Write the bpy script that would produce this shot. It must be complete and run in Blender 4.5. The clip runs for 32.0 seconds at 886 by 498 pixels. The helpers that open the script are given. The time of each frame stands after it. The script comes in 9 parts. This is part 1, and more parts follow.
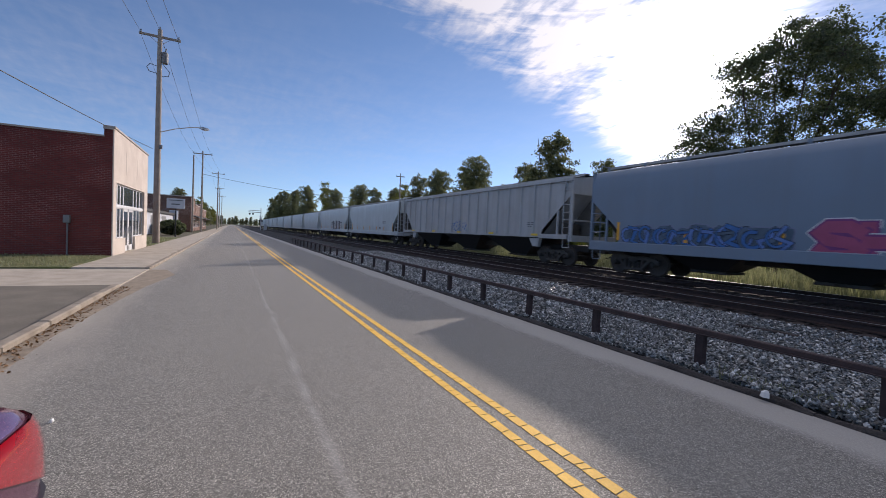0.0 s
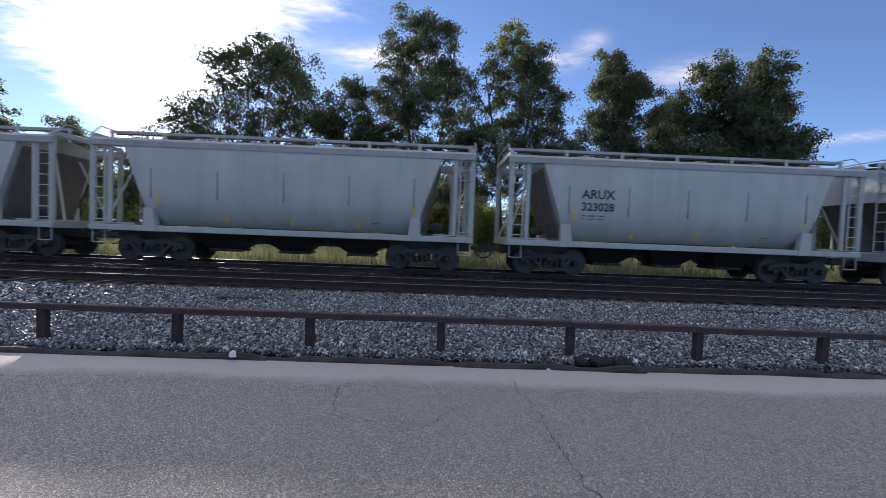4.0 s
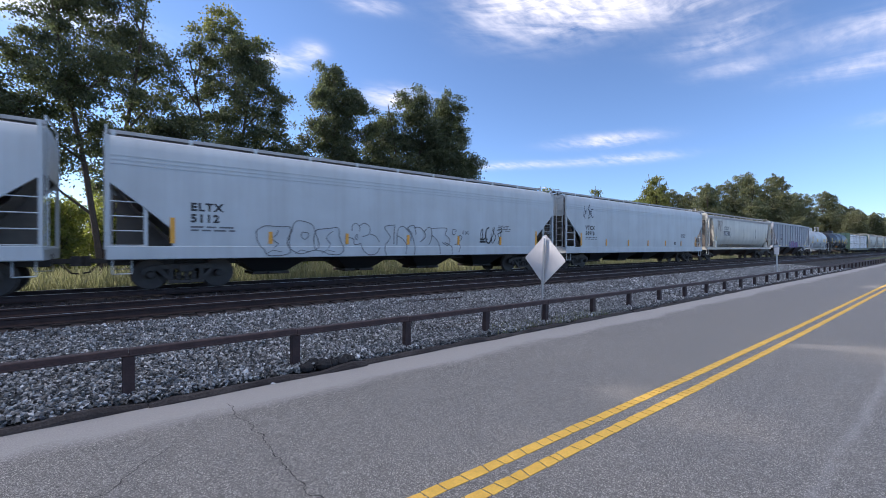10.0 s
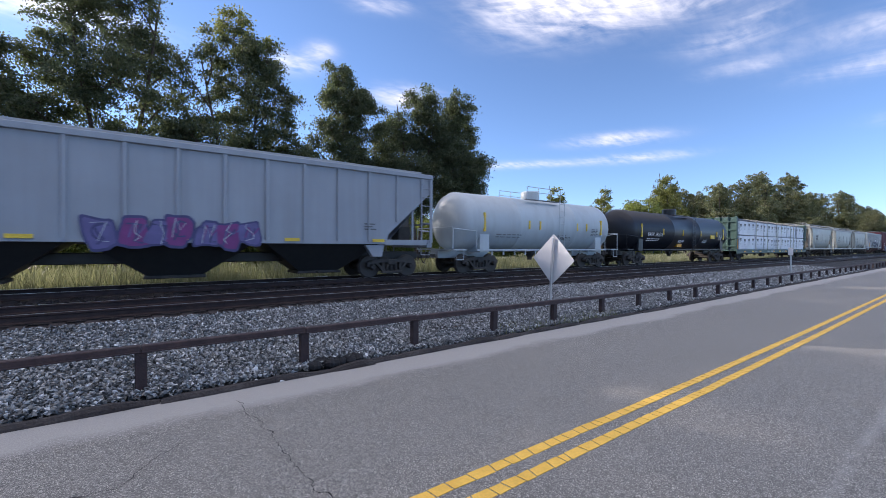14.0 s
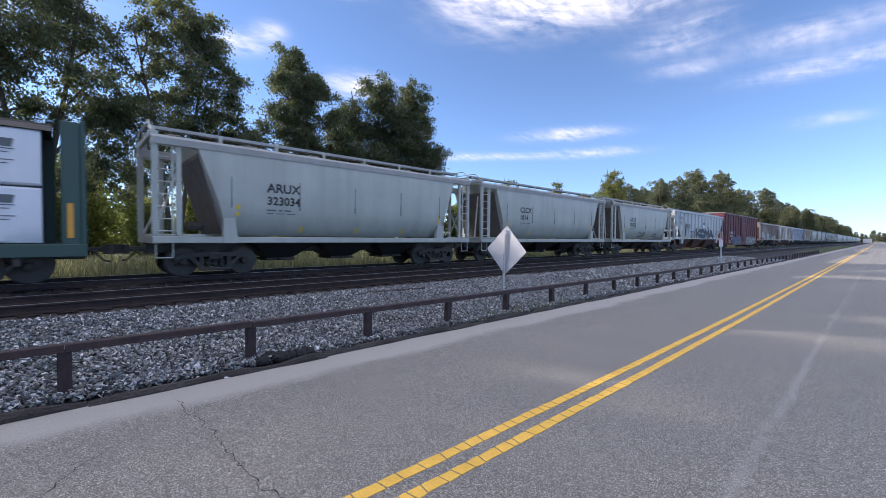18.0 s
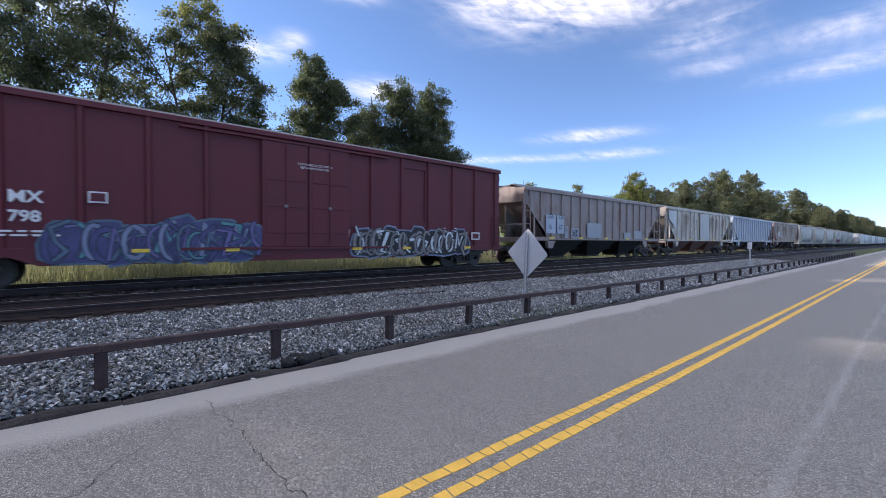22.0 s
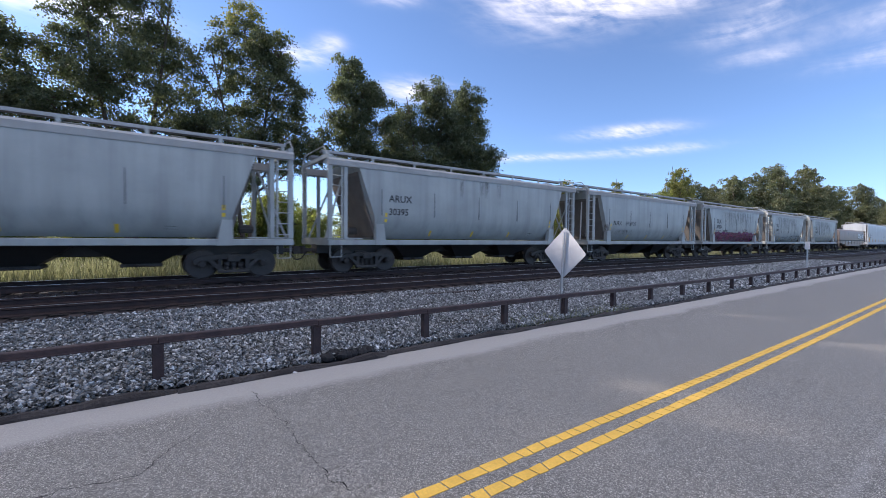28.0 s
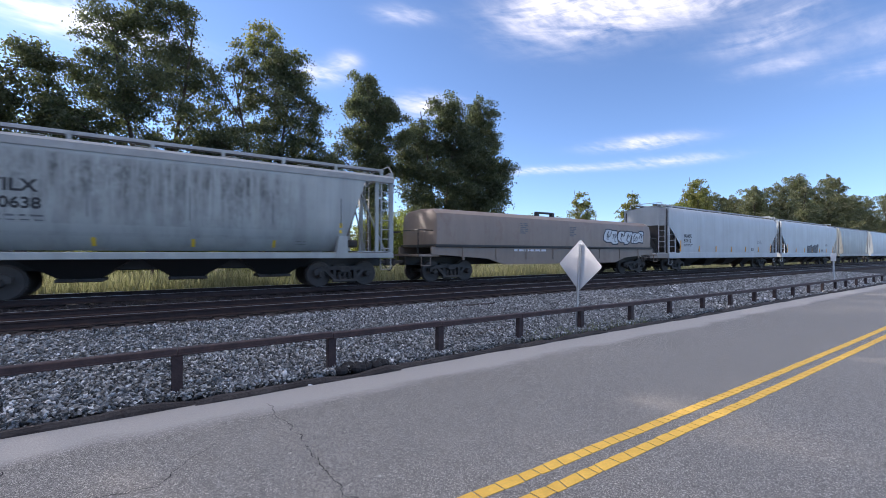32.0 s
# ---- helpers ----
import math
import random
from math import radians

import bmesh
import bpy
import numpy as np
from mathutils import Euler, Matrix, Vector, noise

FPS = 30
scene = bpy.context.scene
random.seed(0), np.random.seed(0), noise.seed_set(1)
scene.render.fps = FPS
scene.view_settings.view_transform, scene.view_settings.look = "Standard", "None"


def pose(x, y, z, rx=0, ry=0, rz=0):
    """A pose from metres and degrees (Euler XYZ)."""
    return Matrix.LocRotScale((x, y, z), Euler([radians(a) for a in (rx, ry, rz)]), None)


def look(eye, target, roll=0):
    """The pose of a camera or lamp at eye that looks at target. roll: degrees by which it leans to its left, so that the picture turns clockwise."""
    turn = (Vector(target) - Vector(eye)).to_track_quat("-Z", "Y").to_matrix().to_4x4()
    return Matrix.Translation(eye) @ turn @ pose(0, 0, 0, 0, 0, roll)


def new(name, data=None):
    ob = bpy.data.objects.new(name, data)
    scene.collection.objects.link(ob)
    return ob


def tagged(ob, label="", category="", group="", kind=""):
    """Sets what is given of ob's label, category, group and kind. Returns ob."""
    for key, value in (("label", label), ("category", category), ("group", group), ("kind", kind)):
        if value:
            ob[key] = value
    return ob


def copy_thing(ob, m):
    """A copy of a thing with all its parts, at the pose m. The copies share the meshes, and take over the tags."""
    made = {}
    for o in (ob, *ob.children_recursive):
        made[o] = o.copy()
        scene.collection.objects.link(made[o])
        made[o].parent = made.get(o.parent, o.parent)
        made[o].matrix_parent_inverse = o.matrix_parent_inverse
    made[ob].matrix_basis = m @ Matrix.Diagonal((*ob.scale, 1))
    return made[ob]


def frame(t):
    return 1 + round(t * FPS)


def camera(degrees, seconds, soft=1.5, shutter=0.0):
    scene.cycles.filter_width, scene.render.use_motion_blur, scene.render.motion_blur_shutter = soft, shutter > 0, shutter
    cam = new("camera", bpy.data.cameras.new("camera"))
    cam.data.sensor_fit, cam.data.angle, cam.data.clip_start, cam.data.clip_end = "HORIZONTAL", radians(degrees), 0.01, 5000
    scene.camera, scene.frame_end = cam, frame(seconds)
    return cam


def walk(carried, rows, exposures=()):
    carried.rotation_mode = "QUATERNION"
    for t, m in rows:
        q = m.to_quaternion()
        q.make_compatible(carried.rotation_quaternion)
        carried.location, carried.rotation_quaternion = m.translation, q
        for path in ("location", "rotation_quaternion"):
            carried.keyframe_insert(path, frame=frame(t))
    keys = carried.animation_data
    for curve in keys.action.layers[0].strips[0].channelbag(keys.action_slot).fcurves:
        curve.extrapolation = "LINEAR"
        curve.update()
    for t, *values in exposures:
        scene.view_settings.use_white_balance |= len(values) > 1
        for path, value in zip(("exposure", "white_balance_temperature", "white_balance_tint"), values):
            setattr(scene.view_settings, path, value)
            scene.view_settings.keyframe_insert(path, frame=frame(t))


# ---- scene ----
from mathutils import geometry

cam = camera(94.9, 32.0, soft=0.85, shutter=0.12)
PATH = [
    (0, (-0.343, -0.117, 1.73), (-2.115, 0.809, 1.656), 2.7),
    (0.5, (-0.330, -0.102, 1.73), (-1.982, 1.022, 1.662), 3.1),
    (1, (-0.309, -0.075, 1.73), (-1.789, 1.269, 1.669), 3.3),
    (1.5, (-0.283, -0.056, 1.73), (-1.535, 1.503, 1.670), 3.2),
    (2, (-0.232, -0.036, 1.73), (-1.218, 1.702, 1.660), 3.0),
    (2.5, (-0.194, -0.001, 1.73), (-0.902, 1.868, 1.651), 2.8),
    (3, (-0.151, 0.028, 1.73), (-0.598, 1.976, 1.654), 2.5),
    (3.5, (-0.131, 0.015, 1.73), (-0.327, 2.004, 1.661), 2.2),
    (4, (-0.102, 0.014, 1.73), (-0.056, 2.012, 1.663), 2.2),
    (4.5, (-0.054, 0.009, 1.73), (0.233, 1.987, 1.656), 2.0),
    (6.5, (0.029, -0.004, 1.73), (1.14, 1.657, 1.657), 1.3),
    (7, (0.034, -0.014, 1.73), (1.236, 1.583, 1.664), 0.8),
    (7.5, (0.041, -0.008, 1.73), (1.291, 1.553, 1.673), 0.5),
    (8, (0.029, -0.006, 1.73), (1.293, 1.544, 1.684), 0.2),
    (8.5, (0.042, -0.033, 1.73), (1.294, 1.526, 1.697), 0.0),
    (9, (0.038, -0.046, 1.73), (1.276, 1.525, 1.706), -0.1),
    (9.5, (0.044, -0.041, 1.73), (1.273, 1.536, 1.713), -0.0),
    (10, (0.029, -0.016, 1.73), (1.259, 1.561, 1.718), 0.1),
    (10.5, (0.035, -0.032, 1.73), (1.258, 1.551, 1.718), 0.0),
    (11, (0.031, -0.006, 1.73), (1.248, 1.581, 1.715), 0.1),
    (11.5, (0.039, -0.019, 1.73), (1.244, 1.577, 1.711), 0.1),
    (12, (0.028, -0.019, 1.73), (1.226, 1.582, 1.71), 0.3),
    (12.5, (0.031, -0.02, 1.73), (1.222, 1.587, 1.711), 0.3),
    (13, (0.023, -0.013, 1.73), (1.213, 1.594, 1.714), 0.4),
    (13.5, (0.031, -0.023, 1.73), (1.221, 1.584, 1.716), 0.3),
    (15.5, (0.027, -0.01, 1.73), (1.304, 1.53, 1.697), 0.8),
    (16, (0.031, 0.005, 1.73), (1.349, 1.508, 1.688), 1.1),
    (16.5, (0.029, 0.007, 1.73), (1.381, 1.481, 1.68), 1.3),
    (17, (0.051, -0.019, 1.73), (1.415, 1.444, 1.675), 1.0),
    (17.5, (0.029, -0.003, 1.73), (1.403, 1.45, 1.673), 0.9),
    (18, (0.069, -0.041, 1.73), (1.43, 1.423, 1.673), 0.5),
    (18.5, (0.042, -0.002, 1.73), (1.407, 1.458, 1.67), 0.4),
    (19, (0.059, -0.032, 1.73), (1.411, 1.44, 1.669), 0.3),
    (19.5, (0.049, -0.009, 1.73), (1.397, 1.468, 1.668), 0.2),
    (20, (0.041, 0.0, 1.73), (1.38, 1.485, 1.668), 0.2),
    (20.5, (0.033, -0.001, 1.73), (1.363, 1.492, 1.673), 0.3),
    (21, (0.029, 0.003, 1.73), (1.349, 1.505, 1.679), 0.5),
    (21.5, (0.026, -0.003, 1.73), (1.334, 1.509, 1.685), 0.5),
    (22, (0.036, -0.007, 1.73), (1.33, 1.518, 1.688), 0.3),
    (22.5, (0.042, -0.027, 1.73), (1.32, 1.512, 1.689), 0.2),
    (23, (0.034, -0.014, 1.73), (1.302, 1.532, 1.689), 0.1),
    (23.5, (0.031, -0.017, 1.73), (1.291, 1.536, 1.689), -0.1),
    (24, (0.041, -0.027, 1.73), (1.289, 1.535, 1.688), -0.3),
    (24.5, (0.036, -0.018, 1.73), (1.279, 1.549, 1.688), -0.3),
    (26.5, (0.027, -0.016, 1.73), (1.231, 1.58, 1.691), -0.2),
    (27, (0.023, -0.005, 1.73), (1.215, 1.601, 1.688), -0.1),
    (27.5, (0.018, 0.006, 1.73), (1.195, 1.622, 1.684), 0.1),
    (28, (0.01, 0.0, 1.73), (1.171, 1.627, 1.682), 0.4),
    (28.5, (0.007, -0.006, 1.73), (1.155, 1.631, 1.685), 0.5),
    (29, (0.011, -0.005, 1.73), (1.147, 1.64, 1.691), 0.5),
    (29.5, (0.009, 0.0, 1.73), (1.138, 1.651, 1.698), 0.6),
    (30, (0.006, 0.005, 1.73), (1.128, 1.661, 1.707), 0.6),
    (30.5, (-0.001, 0.005, 1.73), (1.117, 1.663, 1.719), 0.6),
    (31, (0.009, -0.015, 1.73), (1.12, 1.648, 1.728), 0.3),
    (31.5, (-0.003, 0.002, 1.73), (1.108, 1.665, 1.737), 0.2),
    (32, (0.003, -0.004, 1.73), (1.108, 1.663, 1.744), 0.2),
]
walk(cam, [(t, look(eye, target, roll)) for t, eye, target, roll in PATH],
     exposures=[(0, -0.06, 6350, 20), (2, 0.0, 6400, 21), (4.5, 0.47, 6050, 21), (7, 0.72, 6100, 20), (13, 0.76, 6150, 20), (16, 0.82, 6200, 21), (32, 0.86, 6200, 21)])


# ---------------------------------------------------------------- light
SUN_AZ, SUN_EL = -31.0, 19.5          # degrees from +y (towards +x) and above the horizon


def build_world():
    w = bpy.data.worlds.new("sky")
    scene.world = w
    w.use_nodes = True
    nt = w.node_tree
    nt.nodes.clear()
    N, L = nt.nodes.new, nt.links.new

    def math_node(op, a, b=None, clamp=False):
        n = N("ShaderNodeMath")
        n.operation, n.use_clamp = op, clamp
        for k, v in enumerate((a, b)):
            if v is None:
                continue
            if isinstance(v, (int, float)):
                n.inputs[k].default_value = v
            else:
                L(v, n.inputs[k])
        return n.outputs[0]

    sky = N("ShaderNodeTexSky")
    sky.sky_type = "NISHITA"
    sky.sun_disc = False
    sky.sun_elevation = radians(SUN_EL)
    sky.sun_rotation = radians(SUN_AZ)
    sky.air_density, sky.dust_density, sky.ozone_density = 0.9, 0.08, 3.2
    tc = N("ShaderNodeTexCoord")
    sep = N("ShaderNodeSeparateXYZ")
    L(tc.outputs["Generated"], sep.inputs[0])
    x, y, z = sep.outputs
    az = math_node("ARCTAN2", x, y)
    el = math_node("ARCSINE", z)
    # streaky cloud pattern, laid out on a flat layer overhead
    zz = math_node("ADD", math_node("MAXIMUM", z, 0.0), 0.16)
    comb = N("ShaderNodeCombineXYZ")
    L(math_node("DIVIDE", x, zz), comb.inputs[0])
    L(math_node("DIVIDE", y, zz), comb.inputs[1])
    mp = N("ShaderNodeMapping")
    mp.inputs["Rotation"].default_value = (0, 0, radians(-12))
    mp.inputs["Scale"].default_value = (1.0, 2.3, 1)
    L(comb.outputs[0], mp.inputs[0])
    fine = N("ShaderNodeTexNoise")
    fine.inputs["Scale"].default_value, fine.inputs["Detail"].default_value = 2.1, 7
    fine.inputs["Roughness"].default_value, fine.inputs["Distortion"].default_value = 0.55, 0.5
    L(mp.outputs[0], fine.inputs["Vector"])
    rip = N("ShaderNodeTexNoise")
    rip.inputs["Scale"].default_value, rip.inputs["Detail"].default_value = 11, 4
    L(mp.outputs[0], rip.inputs["Vector"])
    # a fan of cloud in front of the sun, narrow at its foot, wide and torn above
    up = math_node("MULTIPLY", math_node("SUBTRACT", el, radians(9.5)), 1 / radians(20), True)
    width = math_node("ADD", radians(6.5), math_node("MULTIPLY", math_node("POWER", up, 1.4), radians(37)))
    mid = math_node("ADD", radians(-34.5), math_node("MULTIPLY", up, radians(-7)))
    fan = math_node("SUBTRACT", 1.0, math_node("DIVIDE", math_node("ABSOLUTE", math_node("SUBTRACT", az, mid)), width))
    foot = math_node("MULTIPLY", math_node("SUBTRACT", el, radians(6)), 1 / radians(4), True)
    total = math_node("MULTIPLY", math_node("MULTIPLY", math_node("MULTIPLY", fan, 1.7, True), 1.06), foot)
    # level streaks, torn along their length
    flat = N("ShaderNodeCombineXYZ")
    L(math_node("ADD", math_node("MULTIPLY", az, 6.5), math_node("MULTIPLY", el, 9.0)), flat.inputs[0])
    L(math_node("MULTIPLY", el, 30.0), flat.inputs[1])
    torn = N("ShaderNodeTexNoise")
    torn.inputs["Scale"].default_value, torn.inputs["Detail"].default_value = 1.0, 6
    torn.inputs["Roughness"].default_value, torn.inputs["Distortion"].default_value = 0.6, 0.7
    L(flat.outputs[0], torn.inputs["Vector"])
    fan_tex = math_node("ADD", math_node("MULTIPLY", math_node("ADD", fine.outputs[0], torn.outputs[0]), 0.55), math_node("MULTIPLY", rip.outputs[0], 0.26))
    dens = math_node("MULTIPLY", math_node("ADD", total, math_node("MULTIPLY", math_node("SUBTRACT", fan_tex, 0.72), 4.6)), total)
    dens = math_node("POWER", math_node("MULTIPLY", dens, 1.0, True), 1.4)
    # azimuth, elevation, half width, half height (degrees), weight
    # the last two, behind the camera, are added unseen for more light
    banks = ((48, 30.4, 8, 3.6, 0.72), (58, 29.2, 9, 3.2, 0.85), (68, 27.6, 7, 1.8, 0.5), (79, 26.6, 5.5, 1.0, 0.3), (72, 22.8, 5, 1.6, 0.5), (85, 20.6, 7, 1.4, 0.48),
             (73, 19.6, 4, 0.9, 0.35), (86, 17.4, 7, 1.0, 0.6), (59.5, 13.6, 5.6, 0.75, 0.95), (46, 11.1, 7, 0.5, 0.85), (62, 11.2, 6, 0.6, 0.7), (75, 24.6, 3, 0.7, 0.3),
             (86, 12.2, 3, 0.6, 0.35), (16.5, 22.7, 3.2, 1.2, 0.75), (20, 24.6, 2, 1.0, 0.6), (31, 19.9, 4.5, 1.3, 0.95), (28, 30.2, 4, 1.0, 0.6), (-7, 22.6, 8, 1.6, 0.85), (-100, 12, 50, 12, 0.2), (150, 38, 34, 9, 0.5), (-130, 42, 30, 9, 0.5))
    haze = 0.0
    for a, e, wa, we, k in banks:
        da = math_node("DIVIDE", math_node("SUBTRACT", az, radians(a)), radians(wa))
        de = math_node("DIVIDE", math_node("SUBTRACT", el, radians(e)), radians(we))
        d2 = math_node("ADD", math_node("MULTIPLY", da, da), math_node("MULTIPLY", de, de))
        haze = math_node("ADD", haze, math_node("MULTIPLY", math_node("EXPONENT", math_node("MULTIPLY", d2, -1.0)), k))
    # a veil of the same cirrus, added overhead out of view to brighten the ground
    haze = math_node("ADD", haze, math_node("MULTIPLY", math_node("MULTIPLY", math_node("SUBTRACT", el, radians(38)), 1 / radians(13), True), 1.5))
    wisp = math_node("ADD", torn.outputs[0], math_node("MULTIPLY", math_node("SUBTRACT", rip.outputs[0], 0.5), 0.5))
    shred = math_node("ADD", 0.78, math_node("MULTIPLY", math_node("SUBTRACT", wisp, 0.5), 2.6))
    soft = math_node("POWER", math_node("MULTIPLY", math_node("MULTIPLY", haze, shred), 1.05, True), 1.35)
    dens = math_node("MAXIMUM", dens, soft)
    # clear cool air right down to the horizon
    low = N("ShaderNodeMixRGB")
    low.blend_type = "MULTIPLY"
    low.inputs[2].default_value = (0.72, 0.9, 1.22, 1)
    L(math_node("EXPONENT", math_node("MULTIPLY", math_node("MAXIMUM", el, 0.0), -1 / radians(9))), low.inputs[0])
    L(sky.outputs[0], low.inputs[1])
    cloud = N("ShaderNodeMixRGB")
    L(dens, cloud.inputs[0])
    L(low.outputs[0], cloud.inputs[1])
    # clouds shine the more the closer they stand to the sun
    sv = N("ShaderNodeVectorMath")
    sv.operation = "DOT_PRODUCT"
    sd = Vector((math.sin(radians(SUN_AZ)) * math.cos(radians(SUN_EL)), math.cos(radians(SUN_AZ)) * math.cos(radians(SUN_EL)), math.sin(radians(SUN_EL))))
    sv.inputs[1].default_value = sd
    L(tc.outputs["Generated"], sv.inputs[0])
    near = math_node("POWER", math_node("MAXIMUM", sv.outputs["Value"], 0.0), 9.0)
    aureole = math_node("POWER", math_node("MAXIMUM", sv.outputs["Value"], 0.0), 200.0)
    lum = math_node("ADD", math_node("ADD", 5.6, math_node("MULTIPLY", near, 4.4)), math_node("MULTIPLY", aureole, 120.0))
    cc = N("ShaderNodeCombineColor")
    L(lum, cc.inputs[0])
    L(math_node("MULTIPLY", lum, 1.0), cc.inputs[1])
    L(math_node("MULTIPLY", lum, 1.02), cc.inputs[2])
    L(cc.outputs[0], cloud.inputs[2])
    bg = N("ShaderNodeBackground")
    bg.inputs[1].default_value = SKY
    L(cloud.outputs[0], bg.inputs[0])
    out = N("ShaderNodeOutputWorld")
    L(bg.outputs[0], out.inputs[0])
    lamp = bpy.data.lights.new("sun", "SUN")
    lamp.energy, lamp.angle, lamp.color = SUN, radians(0.6), (1.0, 0.9, 0.76)
    new("sun", lamp).matrix_basis = look(sd * 100, (0, 0, 0))


SKY, SUN = 0.121, 3.8
build_world()


# ---------------------------------------------------------------- materials
MATS = {}


def nodes_of(name, rough=0.6, metal=0.0):
    m = bpy.data.materials.new(name)
    m.use_nodes = True
    nt = m.node_tree
    b = nt.nodes["Principled BSDF"]
    b.inputs["Roughness"].default_value, b.inputs["Metallic"].default_value = rough, metal
    MATS[name] = m
    return m, nt, b


def noise_fac(nt, scale, detail=4.0, rough=0.55, stretch=None, low=0.35, high=0.65, kind="noise", coord="Object"):
    tc = nt.nodes.new("ShaderNodeTexCoord")
    mp = nt.nodes.new("ShaderNodeMapping")
    if stretch:
        mp.inputs["Scale"].default_value = stretch
    nt.links.new(tc.outputs[coord], mp.inputs[0])
    if kind == "noise":
        t = nt.nodes.new("ShaderNodeTexNoise")
        t.inputs["Detail"].default_value, t.inputs["Roughness"].default_value = detail, rough
    else:
        t = nt.nodes.new("ShaderNodeTexVoronoi")
    t.inputs["Scale"].default_value = scale
    nt.links.new(mp.outputs[0], t.inputs["Vector"])
    r = nt.nodes.new("ShaderNodeMapRange")
    r.inputs["From Min"].default_value, r.inputs["From Max"].default_value = low, high
    nt.links.new(t.outputs[0], r.inputs[0])
    return r.outputs[0]


def mixed(nt, fac, a, b, strength=1.0):
    n = nt.nodes.new("ShaderNodeMixRGB")
    if strength != 1.0:
        mu = nt.nodes.new("ShaderNodeMath")
        mu.operation = "MULTIPLY"
        nt.links.new(fac, mu.inputs[0])
        mu.inputs[1].default_value = strength
        fac = mu.outputs[0]
    nt.links.new(fac, n.inputs[0])
    for k, v in ((1, a), (2, b)):
        if isinstance(v, tuple):
            n.inputs[k].default_value = (*v[:3], 1)
        else:
            nt.links.new(v, n.inputs[k])
    return n.outputs[0]


def bump(nt, b, fac, strength, dist):
    n = nt.nodes.new("ShaderNodeBump")
    n.inputs["Strength"].default_value, n.inputs["Distance"].default_value = strength, dist
    nt.links.new(fac, n.inputs["Height"])
    nt.links.new(n.outputs[0], b.inputs["Normal"])


def surface(name, base, other, scale=6, rough=0.75, metal=0.0, fine=60, fine_k=0.25, bump_k=0.3, bump_d=0.01, coord="Object", spec=0.5):
    """A plain worn surface: two colours in patches, fine grain on top, relief."""
    m, nt, b = nodes_of(name, rough, metal)
    b.inputs["Specular IOR Level"].default_value = spec
    c = mixed(nt, noise_fac(nt, scale, coord=coord), base, other)
    dark = tuple(v * 0.55 for v in base)
    c = mixed(nt, noise_fac(nt, fine, 2, coord=coord), c, dark, fine_k)
    nt.links.new(c, b.inputs["Base Color"])
    bump(nt, b, noise_fac(nt, fine, 3, coord=coord, low=0.2, high=0.8), bump_k, bump_d)
    return m


def car_paint(name, base, grime=(0.16, 0.14, 0.12), dirt=0.5, rust=0.0, rough=0.5):
    """Weathered rolling-stock paint: rain streaks, road film low down in patches, rust blooms."""
    m, nt, b = nodes_of(name, rough)
    streak = noise_fac(nt, 1.0, 5, 0.6, (2.6, 2.6, 0.16), 0.42, 0.72)
    patch = noise_fac(nt, 0.55, 5, 0.6, (1, 1, 1.3), 0.4, 0.75)
    c = mixed(nt, streak, base, grime, dirt * 0.55)
    c = mixed(nt, patch, c, tuple(0.5 * p + 0.5 * g for p, g in zip(base, grime)), dirt)
    light = noise_fac(nt, 0.9, 3, 0.5, (0.7, 1, 0.25), 0.55, 0.8)
    c = mixed(nt, light, c, tuple(min(1, v * 1.3) for v in base), 0.35)
    if rust:
        r = noise_fac(nt, 1.7, 8, 0.7, (1, 1, 0.5), 0.56 - 0.1 * rust, 0.66)
        c = mixed(nt, r, c, (0.16, 0.075, 0.045), rust)
    nt.links.new(c, b.inputs["Base Color"])
    bump(nt, b, noise_fac(nt, 1.3, 2, low=0.2, high=0.8), 0.12, 0.03)
    return m


def stain_material(name, base, other, low, high):
    """A see-through film of dirt that thins out in streaks down the side."""
    m, nt, b = nodes_of(name, 0.8)
    nt.links.new(mixed(nt, noise_fac(nt, 3, 4), base, other), b.inputs["Base Color"])
    mul = nt.nodes.new("ShaderNodeMath")
    mul.operation = "MULTIPLY"
    nt.links.new(noise_fac(nt, 1.0, 6, 0.65, (5.5, 5.5, 0.5), low, high), mul.inputs[0])
    nt.links.new(noise_fac(nt, 9, 5, 0.7, (1, 1, 0.6), 0.25, 0.6), mul.inputs[1])
    tc = nt.nodes.new("ShaderNodeTexCoord")
    sp = nt.nodes.new("ShaderNodeSeparateXYZ")
    nt.links.new(tc.outputs["Generated"], sp.inputs[0])
    a = mul.outputs[0]
    for axis, lo, hi in ((0, 0.0, 0.2), (0, 1.0, 0.8), (2, 0.0, 0.75), (2, 1.0, 0.88)):
        mr = nt.nodes.new("ShaderNodeMapRange")
        mr.inputs["From Min"].default_value, mr.inputs["From Max"].default_value = lo, hi
        nt.links.new(sp.outputs[axis], mr.inputs[0])
        mm = nt.nodes.new("ShaderNodeMath")
        mm.operation = "MULTIPLY"
        nt.links.new(a, mm.inputs[0])
        nt.links.new(mr.outputs[0], mm.inputs[1])
        a = mm.outputs[0]
    nt.links.new(a, b.inputs["Alpha"])
    return m


def plain(name, base, rough=0.6, metal=0.0, grain=30, k=0.25):
    m, nt, b = nodes_of(name, rough, metal)
    c = mixed(nt, noise_fac(nt, grain, 3), base, tuple(v * 0.6 for v in base), k)
    nt.links.new(c, b.inputs["Base Color"])
    return m


